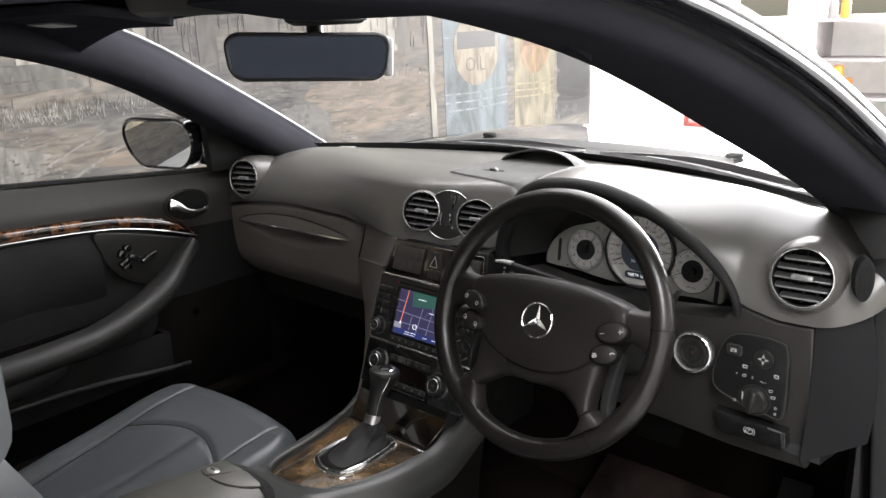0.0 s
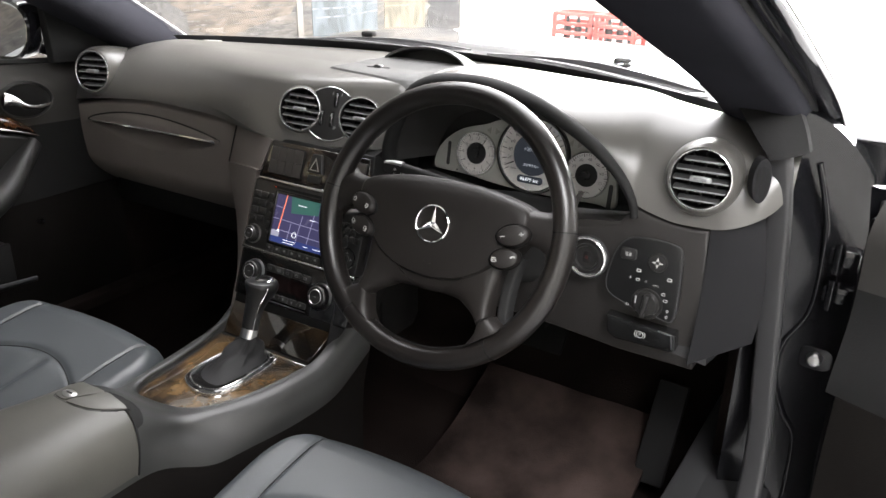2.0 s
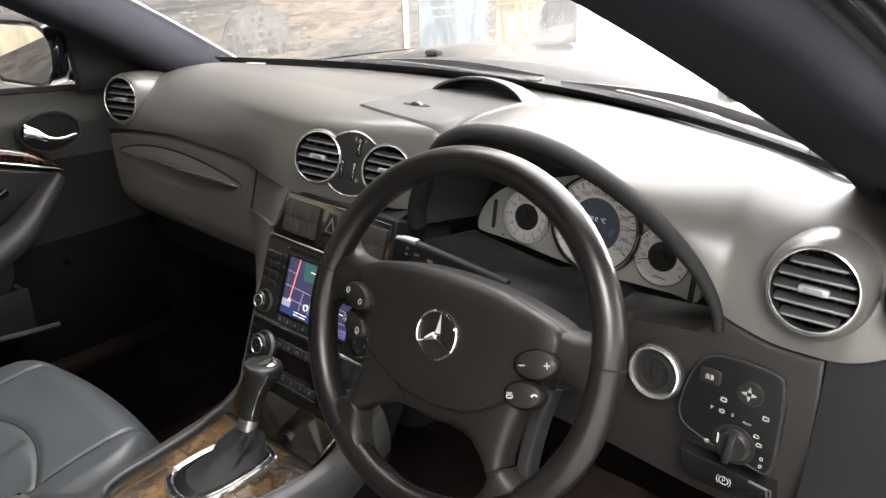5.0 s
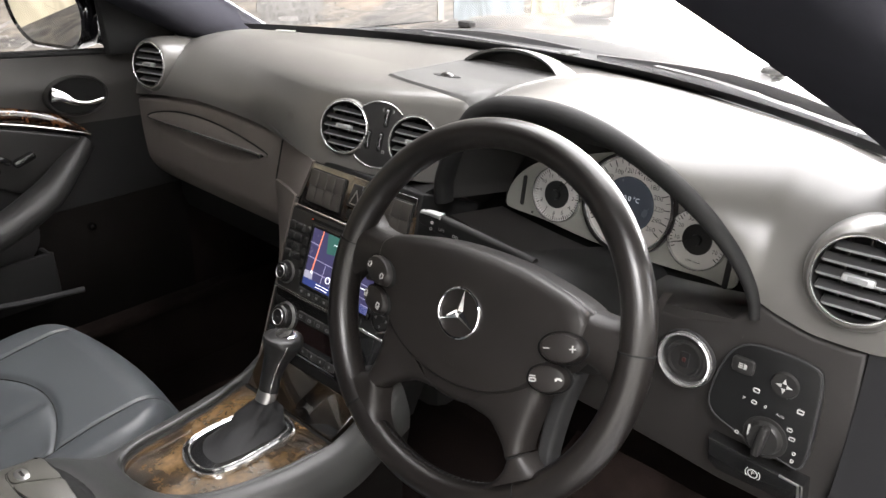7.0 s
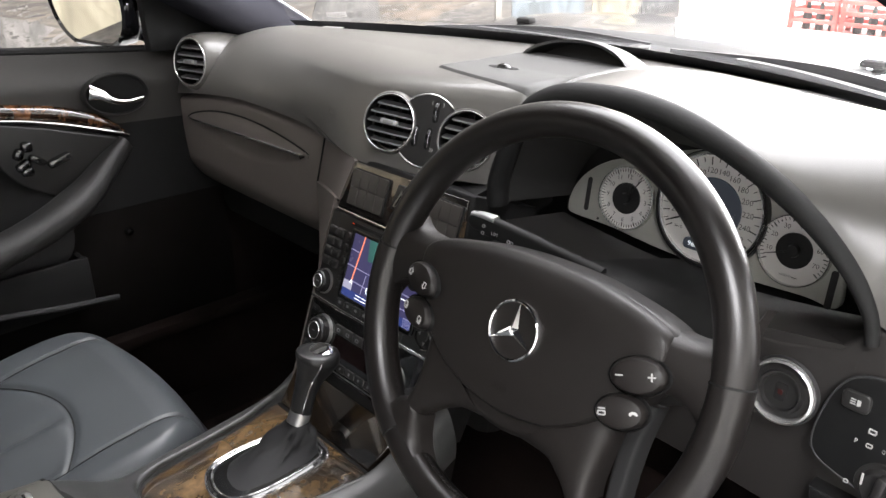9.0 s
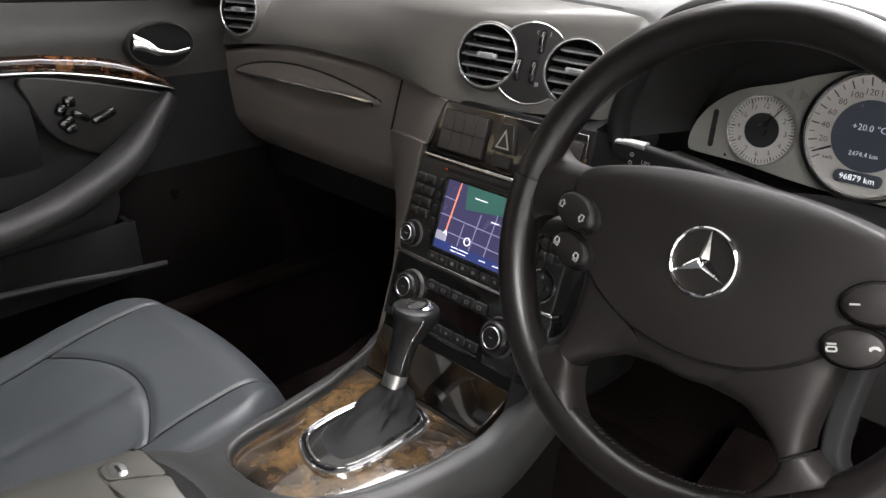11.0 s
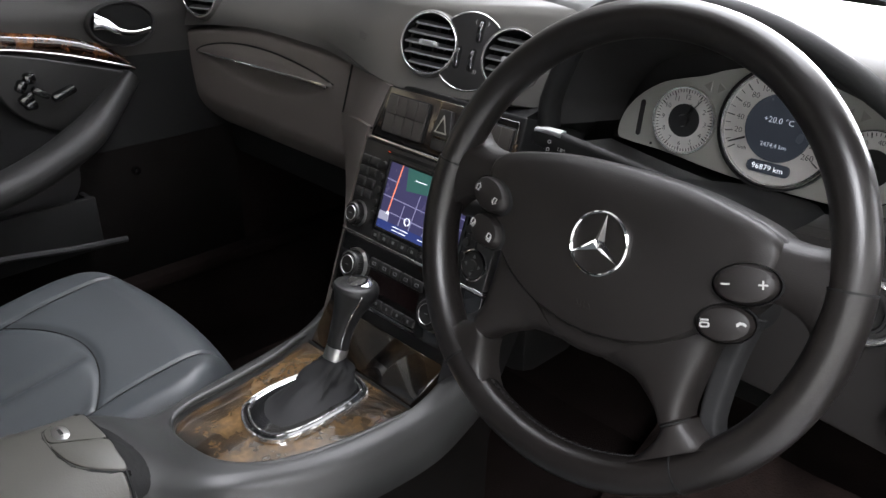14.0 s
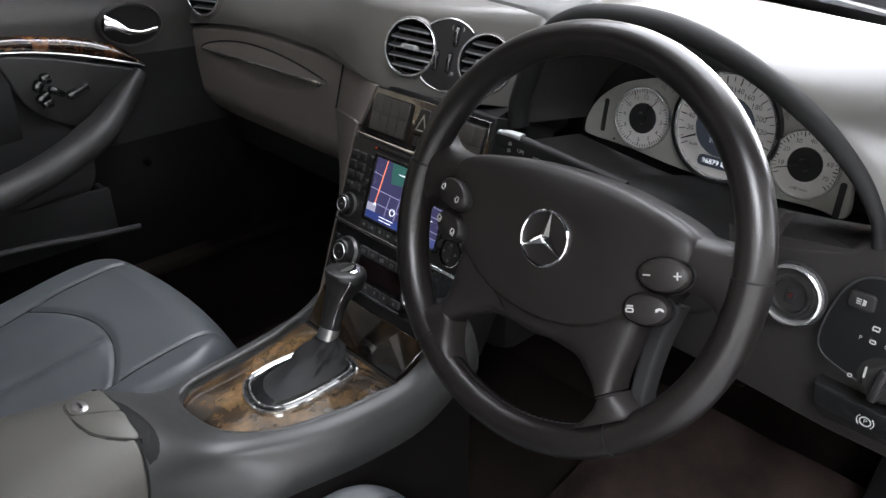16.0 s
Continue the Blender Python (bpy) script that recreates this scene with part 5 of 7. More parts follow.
part("knob_grip", at(ML @ pose(0.012, -0.04, 0.012, 0, 0, -8), box((0, 0, 0), (0.009, 0.036, 0.014), 0.003)), PLASTIC, knob)
part("knob_mark", at(ML, box((-0.003, -0.034, 0.0112), (0.0022, 0.012, 0.001), 0.0004, 1)), WHITEINK, knob)
part("mirror_pad", at(ML @ Matrix.Translation((0.02, 0.026, 0.003)), lathe([(0, 0.003), (0.013, 0.003), (0.0145, 0)], 30)), PLASTIC, lights)
for k in range(4):
    part("arrow", plate([(-0.0021, 0.0026), (0.0021, 0.0026), (0, 0.0085)], 0, 0.0006, 0, ML @ pose(0.02, 0.026, 0.0062, 0, 0, 90 * k)), WHITEINK, lights)
part("button", plate(rrect(0.024, 0.018, 0.005, (-0.024, 0.03)), 0.002, 0.006, 0.0015, ML), PLASTIC, lights)
for k in range(3):
    part("button_mark", at(ML, box((-0.026, 0.0278 + 0.0022 * k, 0.0062), (0.0045, 0.001, 0.0006), 0, 1)), WHITEINK, lights)
part("button_mark", plate([(-0.0225, 0.0268), (-0.0195, 0.0278), (-0.0195, 0.0322), (-0.0225, 0.0332)], 0.006, 0.0066, 0, ML), WHITEINK, lights)
for a, b in ((-0.006, 0.008), (0.04, 0.004)):
    part("mirror_mark", band(rrect(0.0068, 0.005, 0.001, (a, b), 2), rrect(0.0046, 0.0028, 0.0007, (a, b), 2), 0.003, 0.0038, ML), WHITEINK, lights)
for tx, size, a, b in (("P", 0.006, -0.017, -0.006), ("0", 0.006, 0.006, -0.006), ("Auto", 0.0045, 0.022, -0.009)):
    part("printed_letters", words(tx, size, ML @ Matrix.Translation((a, b, 0.0035))), WHITEINK, lights)
for a, b, w in ((-0.006, -0.006, 0.008), (0.034, -0.02, 0.008), (0.038, -0.029, 0.009), (0.043, -0.044, 0.005), (0.043, -0.053, 0.005), (-0.017, -0.048, 0.006)):
    part("printed_symbol", band(rrect(w * 0.72, 0.0042, 0.0014, (a, b), 3), rrect(w * 0.72 - 0.0018, 0.0024, 0.0007, (a, b), 3), 0.003, 0.0036, ML), WHITEINK, lights)
brake = thing("parking_brake_release", "black parking brake release handle", "handle", (0.605, -0.006, 0.605))
MB = FR((0.603, 0.004, 0.604), (1, 0, 0), (0, -0.1, 1)) @ Matrix.Scale(0.9, 4)
part("handle", plate([(-0.06, 0.022), (-0.058, -0.012), (-0.045, -0.022), (0.05, -0.02), (0.06, -0.014), (0.058, 0.016)], -0.03, 0.003, 0.003, MB), PIANO, brake)
part("bright_edge", tube([tuple(MB @ Vector(p)) for p in ((0.03, 0.016, 0.003), (0.052, 0.014, 0.003), (0.055, -0.012, 0.003))], 0.0016, 6, up=(0, 1, 0)), SATIN, brake)
part("symbol", join(band(circle(0.0065, 20), circle(0.0052, 20), 0.003, 0.0036, MB), words("P", 0.009, MB @ Matrix.Translation((0, 0, 0.0033))), band([(0.0095 * math.cos(radians(a)), 0.0095 * math.sin(radians(a))) for a in range(-45, 46, 10)] + [(0.0085 * math.cos(radians(a)), 0.0085 * math.sin(radians(a))) for a in range(45, -46, -10)], [(0.009 * math.cos(radians(a)), 0.009 * math.sin(radians(a))) for a in range(-45, 46, 10)] + [(0.009 * math.cos(radians(a)), 0.009 * math.sin(radians(a))) for a in range(45, -46, -10)], 0.003, 0.0036, MB), band([(-0.0095 * math.cos(radians(a)), 0.0095 * math.sin(radians(a))) for a in range(-45, 46, 10)] + [(-0.0085 * math.cos(radians(a)), 0.0085 * math.sin(radians(a))) for a in range(45, -46, -10)], [(-0.009 * math.cos(radians(a)), 0.009 * math.sin(radians(a))) for a in range(-45, 46, 10)] + [(-0.009 * math.cos(radians(a)), 0.009 * math.sin(radians(a))) for a in range(45, -46, -10)], 0.003, 0.0036, MB)), WHITEINK, brake)

# ---- steering wheel ----
wheel = thing("steering_wheel", "black leather steering wheel with four spokes", "steering wheel", (0.37, -0.215, 0.796))
MWh = FR((0.371, -0.214, 0.797), (1, 0.031, 0), (-0.0115, 0.366, 0.93))
RW = 0.1815


def curve3(pts):
    """Smooth flat curve through points, by a share from 0 to 1."""
    q = smooth_path([Vector((a, b, 0)) for a, b in pts], 10)
    return lambda u: q[round(u * (len(q) - 1))]


def rim_arc(a0, a1, n, r=RW, h=-0.019):
    return [tuple(MWh @ Vector((-0.002 + r * math.cos(radians(a0 + (a1 - a0) * i / n)), -0.001 + r * math.sin(radians(a0 + (a1 - a0) * i / n)), h))) for i in range(n + 1)]


def rim_sec(k=1.0):
    return [(0.0155 * k * math.cos(2 * math.pi * i / 24), 0.0172 * k * math.sin(2 * math.pi * i / 24)) for i in range(24)]


NW = tuple(MWh.to_3x3() @ Vector((0, 0, 1)))
# upper and lower halves are smooth, the grips between them are stitched leather
part("rim_top", sweep(rim_arc(8, 172, 60), rim_sec(), up=NW), RIM, wheel, "smooth upper rim")
part("rim_side", sweep(rim_arc(-52, 8, 24), rim_sec(1.04), up=NW), RIM, wheel, "leather side grip")
part("rim_side", sweep(rim_arc(172, 232, 24), rim_sec(1.06), up=NW), RIM, wheel, "leather side grip")
part("rim_bottom", sweep(rim_arc(232, 308, 30), rim_sec(), up=NW), RIM, wheel, "smooth lower rim")
for a in (8, 172, 232, 308):
    part("rim_joint", sweep(rim_arc(a - 0.25, a + 0.25, 1), rim_sec(1.072), up=NW), DARK, wheel)
stitches = []
for a in [k * 2.2 for k in range(-23, 4)] + [180 + k * 2.2 for k in range(-3, 24)] + [236 + k * 2.2 for k in range(0, 33)]:
    for d in (-1, 1):
        p = MWh @ Vector((-0.002 + 0.1657 * math.cos(radians(a)), -0.001 + 0.1657 * math.sin(radians(a)), -0.018))
        t = MWh.to_3x3() @ Vector((-math.sin(radians(a)), math.cos(radians(a)), 1.1 * d)).normalized()
        stitches.append(tube([p - t * 0.0024, p + t * 0.0024], 0.0006, 5))
tagged(part("stitching", join(*stitches), DARK, wheel, "dark cross stitching"), kind="stuff")

half_hub = [(0.0, 0.0635), (0.05, 0.0615), (0.09, 0.055), (0.115, 0.0485), (0.128, 0.041), (0.132, 0.03), (0.13, 0.014), (0.118, -0.008), (0.1, -0.032), (0.076, -0.053), (0.045, -0.067), (0.0, -0.0735)]
hub = half_hub + [(-x, y) for x, y in half_hub[-2:0:-1]]
hub = [(p.x, p.y) for p in smooth_path([Vector((a, b, 0)) for a, b in hub], 4, True)]


def hub_h(a, b):
    """Flat in the middle, rolled over along the top, drooping a little to the sides and below."""
    return 0.002 - 0.35 * a * a - 13 * max(0, b - 0.03) ** 2 - 2.2 * max(0, -b - 0.02) ** 2


def cushion(poly, rings, depth, top):
    """A closed pad over an outline: rounded rim, domed top."""
    n = len(poly)
    V, F = [], []
    levels = [(1.0, -depth), (1.0, -0.012), (0.995, -0.006), (0.98, -0.002), (0.955, 0.0)] + [(k, 0.0) for k in rings]
    for k, h in levels:
        V += [(x * k, y * k, top(x * k, y * k) + h) for x, y in poly]
    for q in range(len(levels) - 1):
        for i in range(n):
            j = (i + 1) % n
            F.append((q * n + i, q * n + j, (q + 1) * n + j, (q + 1) * n + i))
    V.append((0, 0, top(0, 0)))
    z = len(V) - 1
    last = (len(levels) - 1) * n
    F += [(last + i, last + (i + 1) % n, z) for i in range(n)]
    return V, F


airbag = part("airbag_cover", at(MWh, cushion(hub, (0.85, 0.65, 0.4, 0.15), 0.04, hub_h)), HUB, wheel, "soft black centre pad")
part("embossed_letters", words("SRS", 0.011, MWh @ Matrix.Translation((0, -0.05, hub_h(0, -0.05) + 0.0002))), HUB, airbag)


def spoke(s):
    """Upper side spoke, from the pad to the rim, with a rounded upper shoulder."""
    def f(u, v):
        x = 0.098 + 0.086 * u
        hi = 0.051 - 0.006 * math.sin(math.pi * min(1, u * 1.1)) + 0.03 * max(0, (u - 0.6) / 0.4) ** 3
        lo = -0.012 + 0.012 * math.sin(math.pi * min(1, u * 1.15)) - 0.05 * max(0, (u - 0.62) / 0.38) ** 3
        y = hi + (lo - hi) * v
        h = -0.013 - 0.004 * u + 0.008 * math.sin(math.pi * v) ** 0.7 - 0.012 * max(0, (0.22 - v) / 0.22) ** 2
        return tuple(MWh @ Vector((s * x - 0.003 * u, y, h)))
    return sheet(f, 24, 24, tuple(MWh.to_3x3() @ Vector((0, 0, -0.02))))


IN_EDGE = curve3([(0.02, -0.09), (0.048, -0.092), (0.063, -0.0995), (0.073, -0.105), (0.081, -0.111), (0.0865, -0.1175)])
OUT_EDGE = curve3([(0.11, -0.015), (0.1055, -0.04), (0.1035, -0.06), (0.1025, -0.08), (0.103, -0.093), (0.105, -0.1025)])
ROOT_IN = curve3([(0.0865, -0.1175), (0.0845, -0.13), (0.077, -0.146), (0.062, -0.163)])
ROOT_OUT = curve3([(0.105, -0.1025), (0.1145, -0.1085), (0.13, -0.1135), (0.149, -0.1)])
WEB_IN = curve3([(0.1, -0.02), (0.098, -0.06), (0.101, -0.09), (0.108, -0.112), (0.118, -0.13)])
WEB_OUT = curve3([(0.121, -0.02), (0.1165, -0.055), (0.118, -0.09), (0.124, -0.106), (0.138, -0.113)])


def between(s, a, b, height, n=30, m=18, thick=0.014):
    def f(u, v):
        p = a(u).lerp(b(u), v)
        return tuple(MWh @ Vector((s * p.x - 0.004 * max(0, u - 0.3), p.y, height(u, v))))
    return sheet(f, n, m, tuple(MWh.to_3x3() @ Vector((0, 0, -thick))))


def bar_h(u, v):
    return -0.013 + 0.003 * u + 0.0055 * math.sin(math.pi * v) ** 0.8 - 0.009 * (2 * v - 1) ** 6 - 0.0012 * max(0, (u - 0.96) / 0.04) ** 2


def root_h(u, v):
    return -0.01 + 0.001 * u + 0.0055 * math.sin(math.pi * v) ** 0.8 - 0.009 * (2 * v - 1) ** 6 - 0.0012 * max(0, (0.06 - u) / 0.06) ** 2


def web_h(u, v):
    return -0.04 + 0.02 * u * u - 0.006 * (2 * v - 1) ** 6


for s in (-1, 1):
    part("side_spoke", spoke(s), HUB, wheel, "padded side spoke")
    part("lower_spoke", between(s, IN_EDGE, OUT_EDGE, bar_h), HUB, wheel, "tapering lower spoke")
    part("spoke_root", between(s, ROOT_IN, ROOT_OUT, root_h, 18), HUB, wheel, "leather root of the lower spoke")
    part("spoke_web", between(s, WEB_IN, WEB_OUT, web_h), RUBBER, wheel, "dark web beside the lower spoke")
    seam = [MWh @ Vector((s * IN_EDGE(1).lerp(OUT_EDGE(1), k / 12).x - 0.0014, IN_EDGE(1).lerp(OUT_EDGE(1), k / 12).y - 0.0006, root_h(0, k / 12) + 0.0002)) for k in range(13)]
    part("spoke_joint", tube(seam, 0.0009, 8), DARK, wheel)
frame_out = [(x * 1.03, y * 1.0 + (-0.018 * max(0, -y / 0.0735) ** 1.5)) for x, y in hub]
part("hub_frame", plate(frame_out, -0.05, -0.0125, 0.009, MWh), HUB, wheel, "black frame behind the pad")
part("wheel_back", at(MWh, lathe([(0, -0.075), (0.062, -0.075), (0.085, -0.05), (0.1, -0.034), (0.1, -0.028)], 40, 1.0, 0.62)), TRIM, wheel)

emblem = part("emblem_ring", at(MWh @ Matrix.Translation((0, 0, 0.0018)), lathe([(0.0232, 0.0), (0.0236, 0.0026), (0.0248, 0.0034), (0.026, 0.0026), (0.0265, 0.0)], 56)), CHROME, wheel, "chrome emblem ring")
for k in range(3):
    R = MWh @ pose(0, 0, 0.002, 0, 0, 120 * k)
    part("emblem_ray", ([tuple(R @ Vector(p)) for p in ((0, 0.0242, 0.001), (-0.0042, 0.0024, 0.001), (0, -0.001, 0.001), (0.0042, 0.0024, 0.001), (0, 0.0025, 0.0042))], [(0, 1, 4), (1, 2, 4), (2, 3, 4), (3, 0, 4), (3, 2, 1, 0)]), CHROME, emblem, sharp=10)

for s in (-1, 1):
    for k, (x, y, a, b, lean) in enumerate(((0.117, 0.0075, 0.0225, 0.0145, 17), (0.112, -0.0235, 0.0205, 0.0135, 17))):
        M = MWh @ pose(s * x, y, -0.001, 0, s * 8, s * lean)
        pad = part("button_pad", at(M, lathe([(0, 0.0075), (0.6, 0.007), (0.85, 0.0055), (0.97, 0.002), (1, -0.006)], 40, a, b)), HUB, wheel, "oval black button pad")
        part("pad_gap", at(M, lathe([(1.0, -0.004), (1.05, 0.0008), (1.1, -0.004)], 40, a, b)), DARK, pad)
        for e in (-1, 1):
            q = M @ Matrix.Translation((e * 0.0125, 0, 0.0072))
            if s > 0 and k == 0:
                g = box((0, 0, 0), (0.0062, 0.0012, 0.0006), 0) if e < 0 else join(box((0, 0, 0), (0.0062, 0.0012, 0.0006), 0), box((0, 0, 0), (0.0012, 0.0062, 0.0006), 0))
            elif s > 0:
                g = plate([(-0.0034, -0.001), (-0.0034, 0.001), (-0.001, 0.0022), (0.0018, 0.002), (0.0036, 0.0002), (0.0028, -0.001), (0.0008, 0.0002), (-0.001, 0.0002), (-0.0022, -0.0014)], 0, 0.0006, 0) if e > 0 else join(band(rrect(0.007, 0.004, 0.0015, (0, -0.001), 3), rrect(0.0046, 0.0018, 0.0006, (0, -0.001), 3), 0, 0.0006), box((0, 0.0024, 0.0003), (0.0056, 0.0012, 0.0006), 0))
            elif k == 0:
                g = band([(-0.0022, -0.003), (0.0022, -0.003), (0.0022, 0.0004), (0.0036, 0.0004), (0, 0.0038), (-0.0036, 0.0004), (-0.0022, 0.0004)], [(-0.0014, -0.0022), (0.0014, -0.0022), (0.0014, 0.001), (0.0018, 0.001), (0, 0.0026), (-0.0018, 0.001), (-0.0014, 0.001)], 0, 0.0006)
                g = at(pose(0, 0, 0, 0, 0, 0 if e < 0 else 180), g)
            else:
                g = join(band(rrect(0.005, 0.005, 0.001, (-0.001, 0.0005), 2), rrect(0.0034, 0.0034, 0.0006, (-0.001, 0.0005), 2), 0, 0.0006), box((0.0022, -0.0012, 0.0003), (0.0009, 0.005, 0.0006), 0), box((0.0, -0.0032, 0.0003), (0.0045, 0.0009, 0.0006), 0))
            part("button_symbol", at(q, g), WHITEINK, pad)

column = thing("steering_column", "black steering column shroud", "steering column", (0.37, -0.08, 0.76))
axis = MWh.to_3x3() @ Vector((0, 0, -1))
c0 = Vector((0.371, -0.214, 0.797)) + axis * 0.05
part("shroud", sweep([c0 + axis * d for d in (0, 0.03, 0.08, 0.14, 0.22, 0.3)], lambda t: rrect(0.12 + 0.03 * t, 0.1 + 0.05 * t, 0.04)), RUBBER, column, "black column shroud")
stalk = thing("control_stalk", "black steering column stalk with silver end", "stalk", (0.26, -0.11, 0.82))
sp = smooth_path([(0.372, -0.1, 0.809), (0.31, -0.108, 0.818), (0.258, -0.115, 0.8255), (0.236, -0.117, 0.8285), (0.22, -0.1185, 0.83)], 6)
part("lever", sweep(sp, lambda t: rrect(0.012, 0.018 + 0.004 * math.sin(math.pi * t) - 0.006 * max(0, (t - 0.85) / 0.15) ** 2, 0.005)), RUBBER, stalk)
part("silver_end", sweep([(0.252, -0.1165, 0.8365), (0.236, -0.1185, 0.8375), (0.2225, -0.1195, 0.836)], lambda t: rrect(0.0115 - 0.003 * t, 0.0055 - 0.001 * t, 0.0024)), SILVER, stalk)
MSt = FR((0.256, -0.1232, 0.8235), (1, 0.12, -0.13), (0, 0.1, 1))
part("stalk_letters", words("LIM", 0.0055, MSt @ Matrix.Translation((0, 0, 0.0))), WHITEINK, stalk)
for dx, dz in ((-0.014, 0.004), (-0.014, -0.0035), (0.018, -0.001), (0.022, -0.001)):
    part("stalk_mark", band(circle(0.0019, 12, (dx, dz)), circle(0.0012, 12, (dx, dz)), 0, 0.0006, MSt), WHITEINK, stalk)
stalk2 = thing("wiper_stalk", "black column stalk behind the wheel", "stalk", (0.26, -0.11, 0.76))
part("lever", sweep(smooth_path([(0.35, -0.11, 0.77), (0.26, -0.122, 0.754), (0.185, -0.132, 0.744)], 6), lambda t: rrect(0.016, 0.013, 0.005)), PLASTIC, stalk2)
part("end_grip", sweep([(0.196, -0.131, 0.746), (0.19, -0.1315, 0.7452), (0.17, -0.134, 0.742), (0.146, -0.137, 0.739), (0.14, -0.138, 0.738)], lambda t: rrect(0.02 - 0.006 * (2 * t - 1) ** 6, 0.022 - 0.006 * (2 * t - 1) ** 6, 0.008)), PLASTIC, stalk2, "ribbed end grip")

# ---- centre stack ----
stack = thing("centre_stack", "centre stack with wood trim and chrome strips", "centre stack", (0, -0.05, 0.7))
CF = FR((0, -0.05, 0.78), (1, 0, 0), (0, 0.352, 0.936))


def cz(z):
    return (z - 0.78) / 0.936


def crect(x0, x1, z0, z1, r=0.003, n=4):
    return rrect(x1 - x0, cz(z1) - cz(z0), r, ((x0 + x1) / 2, (cz(z0) + cz(z1)) / 2), n)


part("carrier", plate([(-0.118, cz(0.5)), (-0.118, cz(0.62)), (-0.108, cz(0.75)), (-0.094, cz(0.812)), (0.138, cz(0.812)), (0.142, cz(0.75)), (0.135, cz(0.62)), (0.12, cz(0.5))], -0.12, -0.004, 0.003, CF), DARK, stack)
part("switch_trim", plate([(-0.1, cz(0.744)), (-0.088, cz(0.806)), (0.132, cz(0.806)), (0.14, cz(0.744))], -0.01, 0.0, 0.002, CF), WOOD_DARK, stack, "dark burr walnut switch trim")
part("chrome_strip", plate(crect(-0.101, 0.142, 0.7385, 0.743, 0.001, 2), -0.01, 0.003, 0.001, CF), CHROME, stack, "chrome strip")
part("switch_block", plate(crect(-0.0825, -0.0055, 0.751, 0.7985, 0.003, 3), -0.002, 0.0025, 0.001, CF), DARK, stack)
for i in range(4):
    for j in range(2):
        part("switch", plate(crect(-0.081 + 0.0185 * i, -0.0631 + 0.0185 * i, 0.7525 + 0.0225 * j, 0.7744 + 0.0225 * j, 0.0006, 1), -0.002, 0.0045 + 0.0006 * j, 0.0005, CF), SWITCH, stack)
haz = [(0.007, cz(0.766)), (0.041, cz(0.766)), (0.034, cz(0.797)), (0.014, cz(0.797))]
part("hazard_switch", plate(haz, 0, 0.006, 0.002, CF), PLASTIC, stack)
part("hazard_triangle", band([(0.0135, cz(0.77)), (0.0345, cz(0.77)), (0.024, cz(0.791))], [(0.016, cz(0.7716)), (0.032, cz(0.7716)), (0.024, cz(0.7875))], 0.006, 0.0068, CF), SATIN, stack)
part("lock_switch", plate(crect(0.01, 0.038, 0.75, 0.7625, 0.002, 3), 0, 0.004, 0.0012, CF), PLASTIC, stack)
part("switch_block", plate(crect(0.0605, 0.1325, 0.751, 0.7985, 0.003, 3), -0.002, 0.0025, 0.001, CF), DARK, stack)
for i in range(4):
    for j in range(2):
        part("switch", plate(crect(0.062 + 0.0173 * i, 0.0788 + 0.0173 * i, 0.7525 + 0.0225 * j, 0.7744 + 0.0225 * j, 0.0006, 1), -0.002, 0.0045 + 0.0006 * j, 0.0005, CF), SWITCH, stack)

unit = thing("navigation_unit", "black navigation unit with a lit map screen", "head unit", (0, -0.09, 0.68))
part("fascia", plate(crect(-0.108, 0.148, 0.622, 0.738, 0.004), -0.02, 0.002, 0.002, CF), PLASTIC, unit)
part("disc_slot", plate(crect(-0.06, 0.11, 0.7285, 0.7325, 0.001, 2), 0, 0.0028, 0, CF), DARK, unit)
part("slot_light", plate(crect(-0.0585, -0.0553, 0.73, 0.7312, 0.0004, 2), 0, 0.0034, 0, CF), REDLAMP, unit, "small red light")
part("screen_frame", band(crect(-0.054, 0.102, 0.636, 0.726, 0.004), crect(-0.048, 0.096, 0.641, 0.721, 0.002), 0, 0.0052, CF, 0.001), PIANO, unit)
screen = part("screen", plate(crect(-0.049, 0.097, 0.64, 0.722, 0.002), 0, 0.0032, 0, CF), SCREEN, unit, "lit violet map screen")


def on_screen(poly, material, name, h=0.0038):
    return part(name, plate([(a, cz(b)) for a, b in poly], 0.0031, h, 0, CF), material, screen)


on_screen([(-0.015, 0.721), (0.05, 0.721), (0.05, 0.7), (-0.01, 0.694)], SCREEN_GREEN, "map_park")
on_screen([(-0.048, 0.641), (0.096, 0.641), (0.096, 0.651), (-0.048, 0.651)], SCREEN_BAR, "map_strip")
on_screen([(-0.048, 0.651), (-0.03, 0.651), (-0.03, 0.661), (-0.048, 0.661)], plain("screen_grey", (0.3, 0.3, 0.38), 0.3, 0, 0, 0.6), "map_box")
on_screen([(-0.0338, 0.66), (-0.0328, 0.66), (-0.0248, 0.721), (-0.0258, 0.721)], SCREEN_ROUTE, "map_route", 0.0041)
for poly in ([(-0.048, 0.68), (0.096, 0.676), (0.096, 0.677), (-0.048, 0.681)], [(-0.03, 0.662), (0.096, 0.659), (0.096, 0.66), (-0.03, 0.663)], [(0.01, 0.651), (0.0108, 0.651), (0.017, 0.694), (0.0162, 0.694)], [(0.035, 0.651), (0.0358, 0.651), (0.042, 0.7), (0.0412, 0.7)], [(0.04, 0.69), (0.096, 0.688), (0.096, 0.689), (0.04, 0.691)], [(-0.048, 0.7), (-0.03, 0.699), (-0.03, 0.7), (-0.048, 0.701)], [(-0.01, 0.651), (-0.0092, 0.651), (-0.006, 0.677), (-0.0068, 0.677)]):
    on_screen(poly, SCREEN_LINE, "map_line", 0.0039)
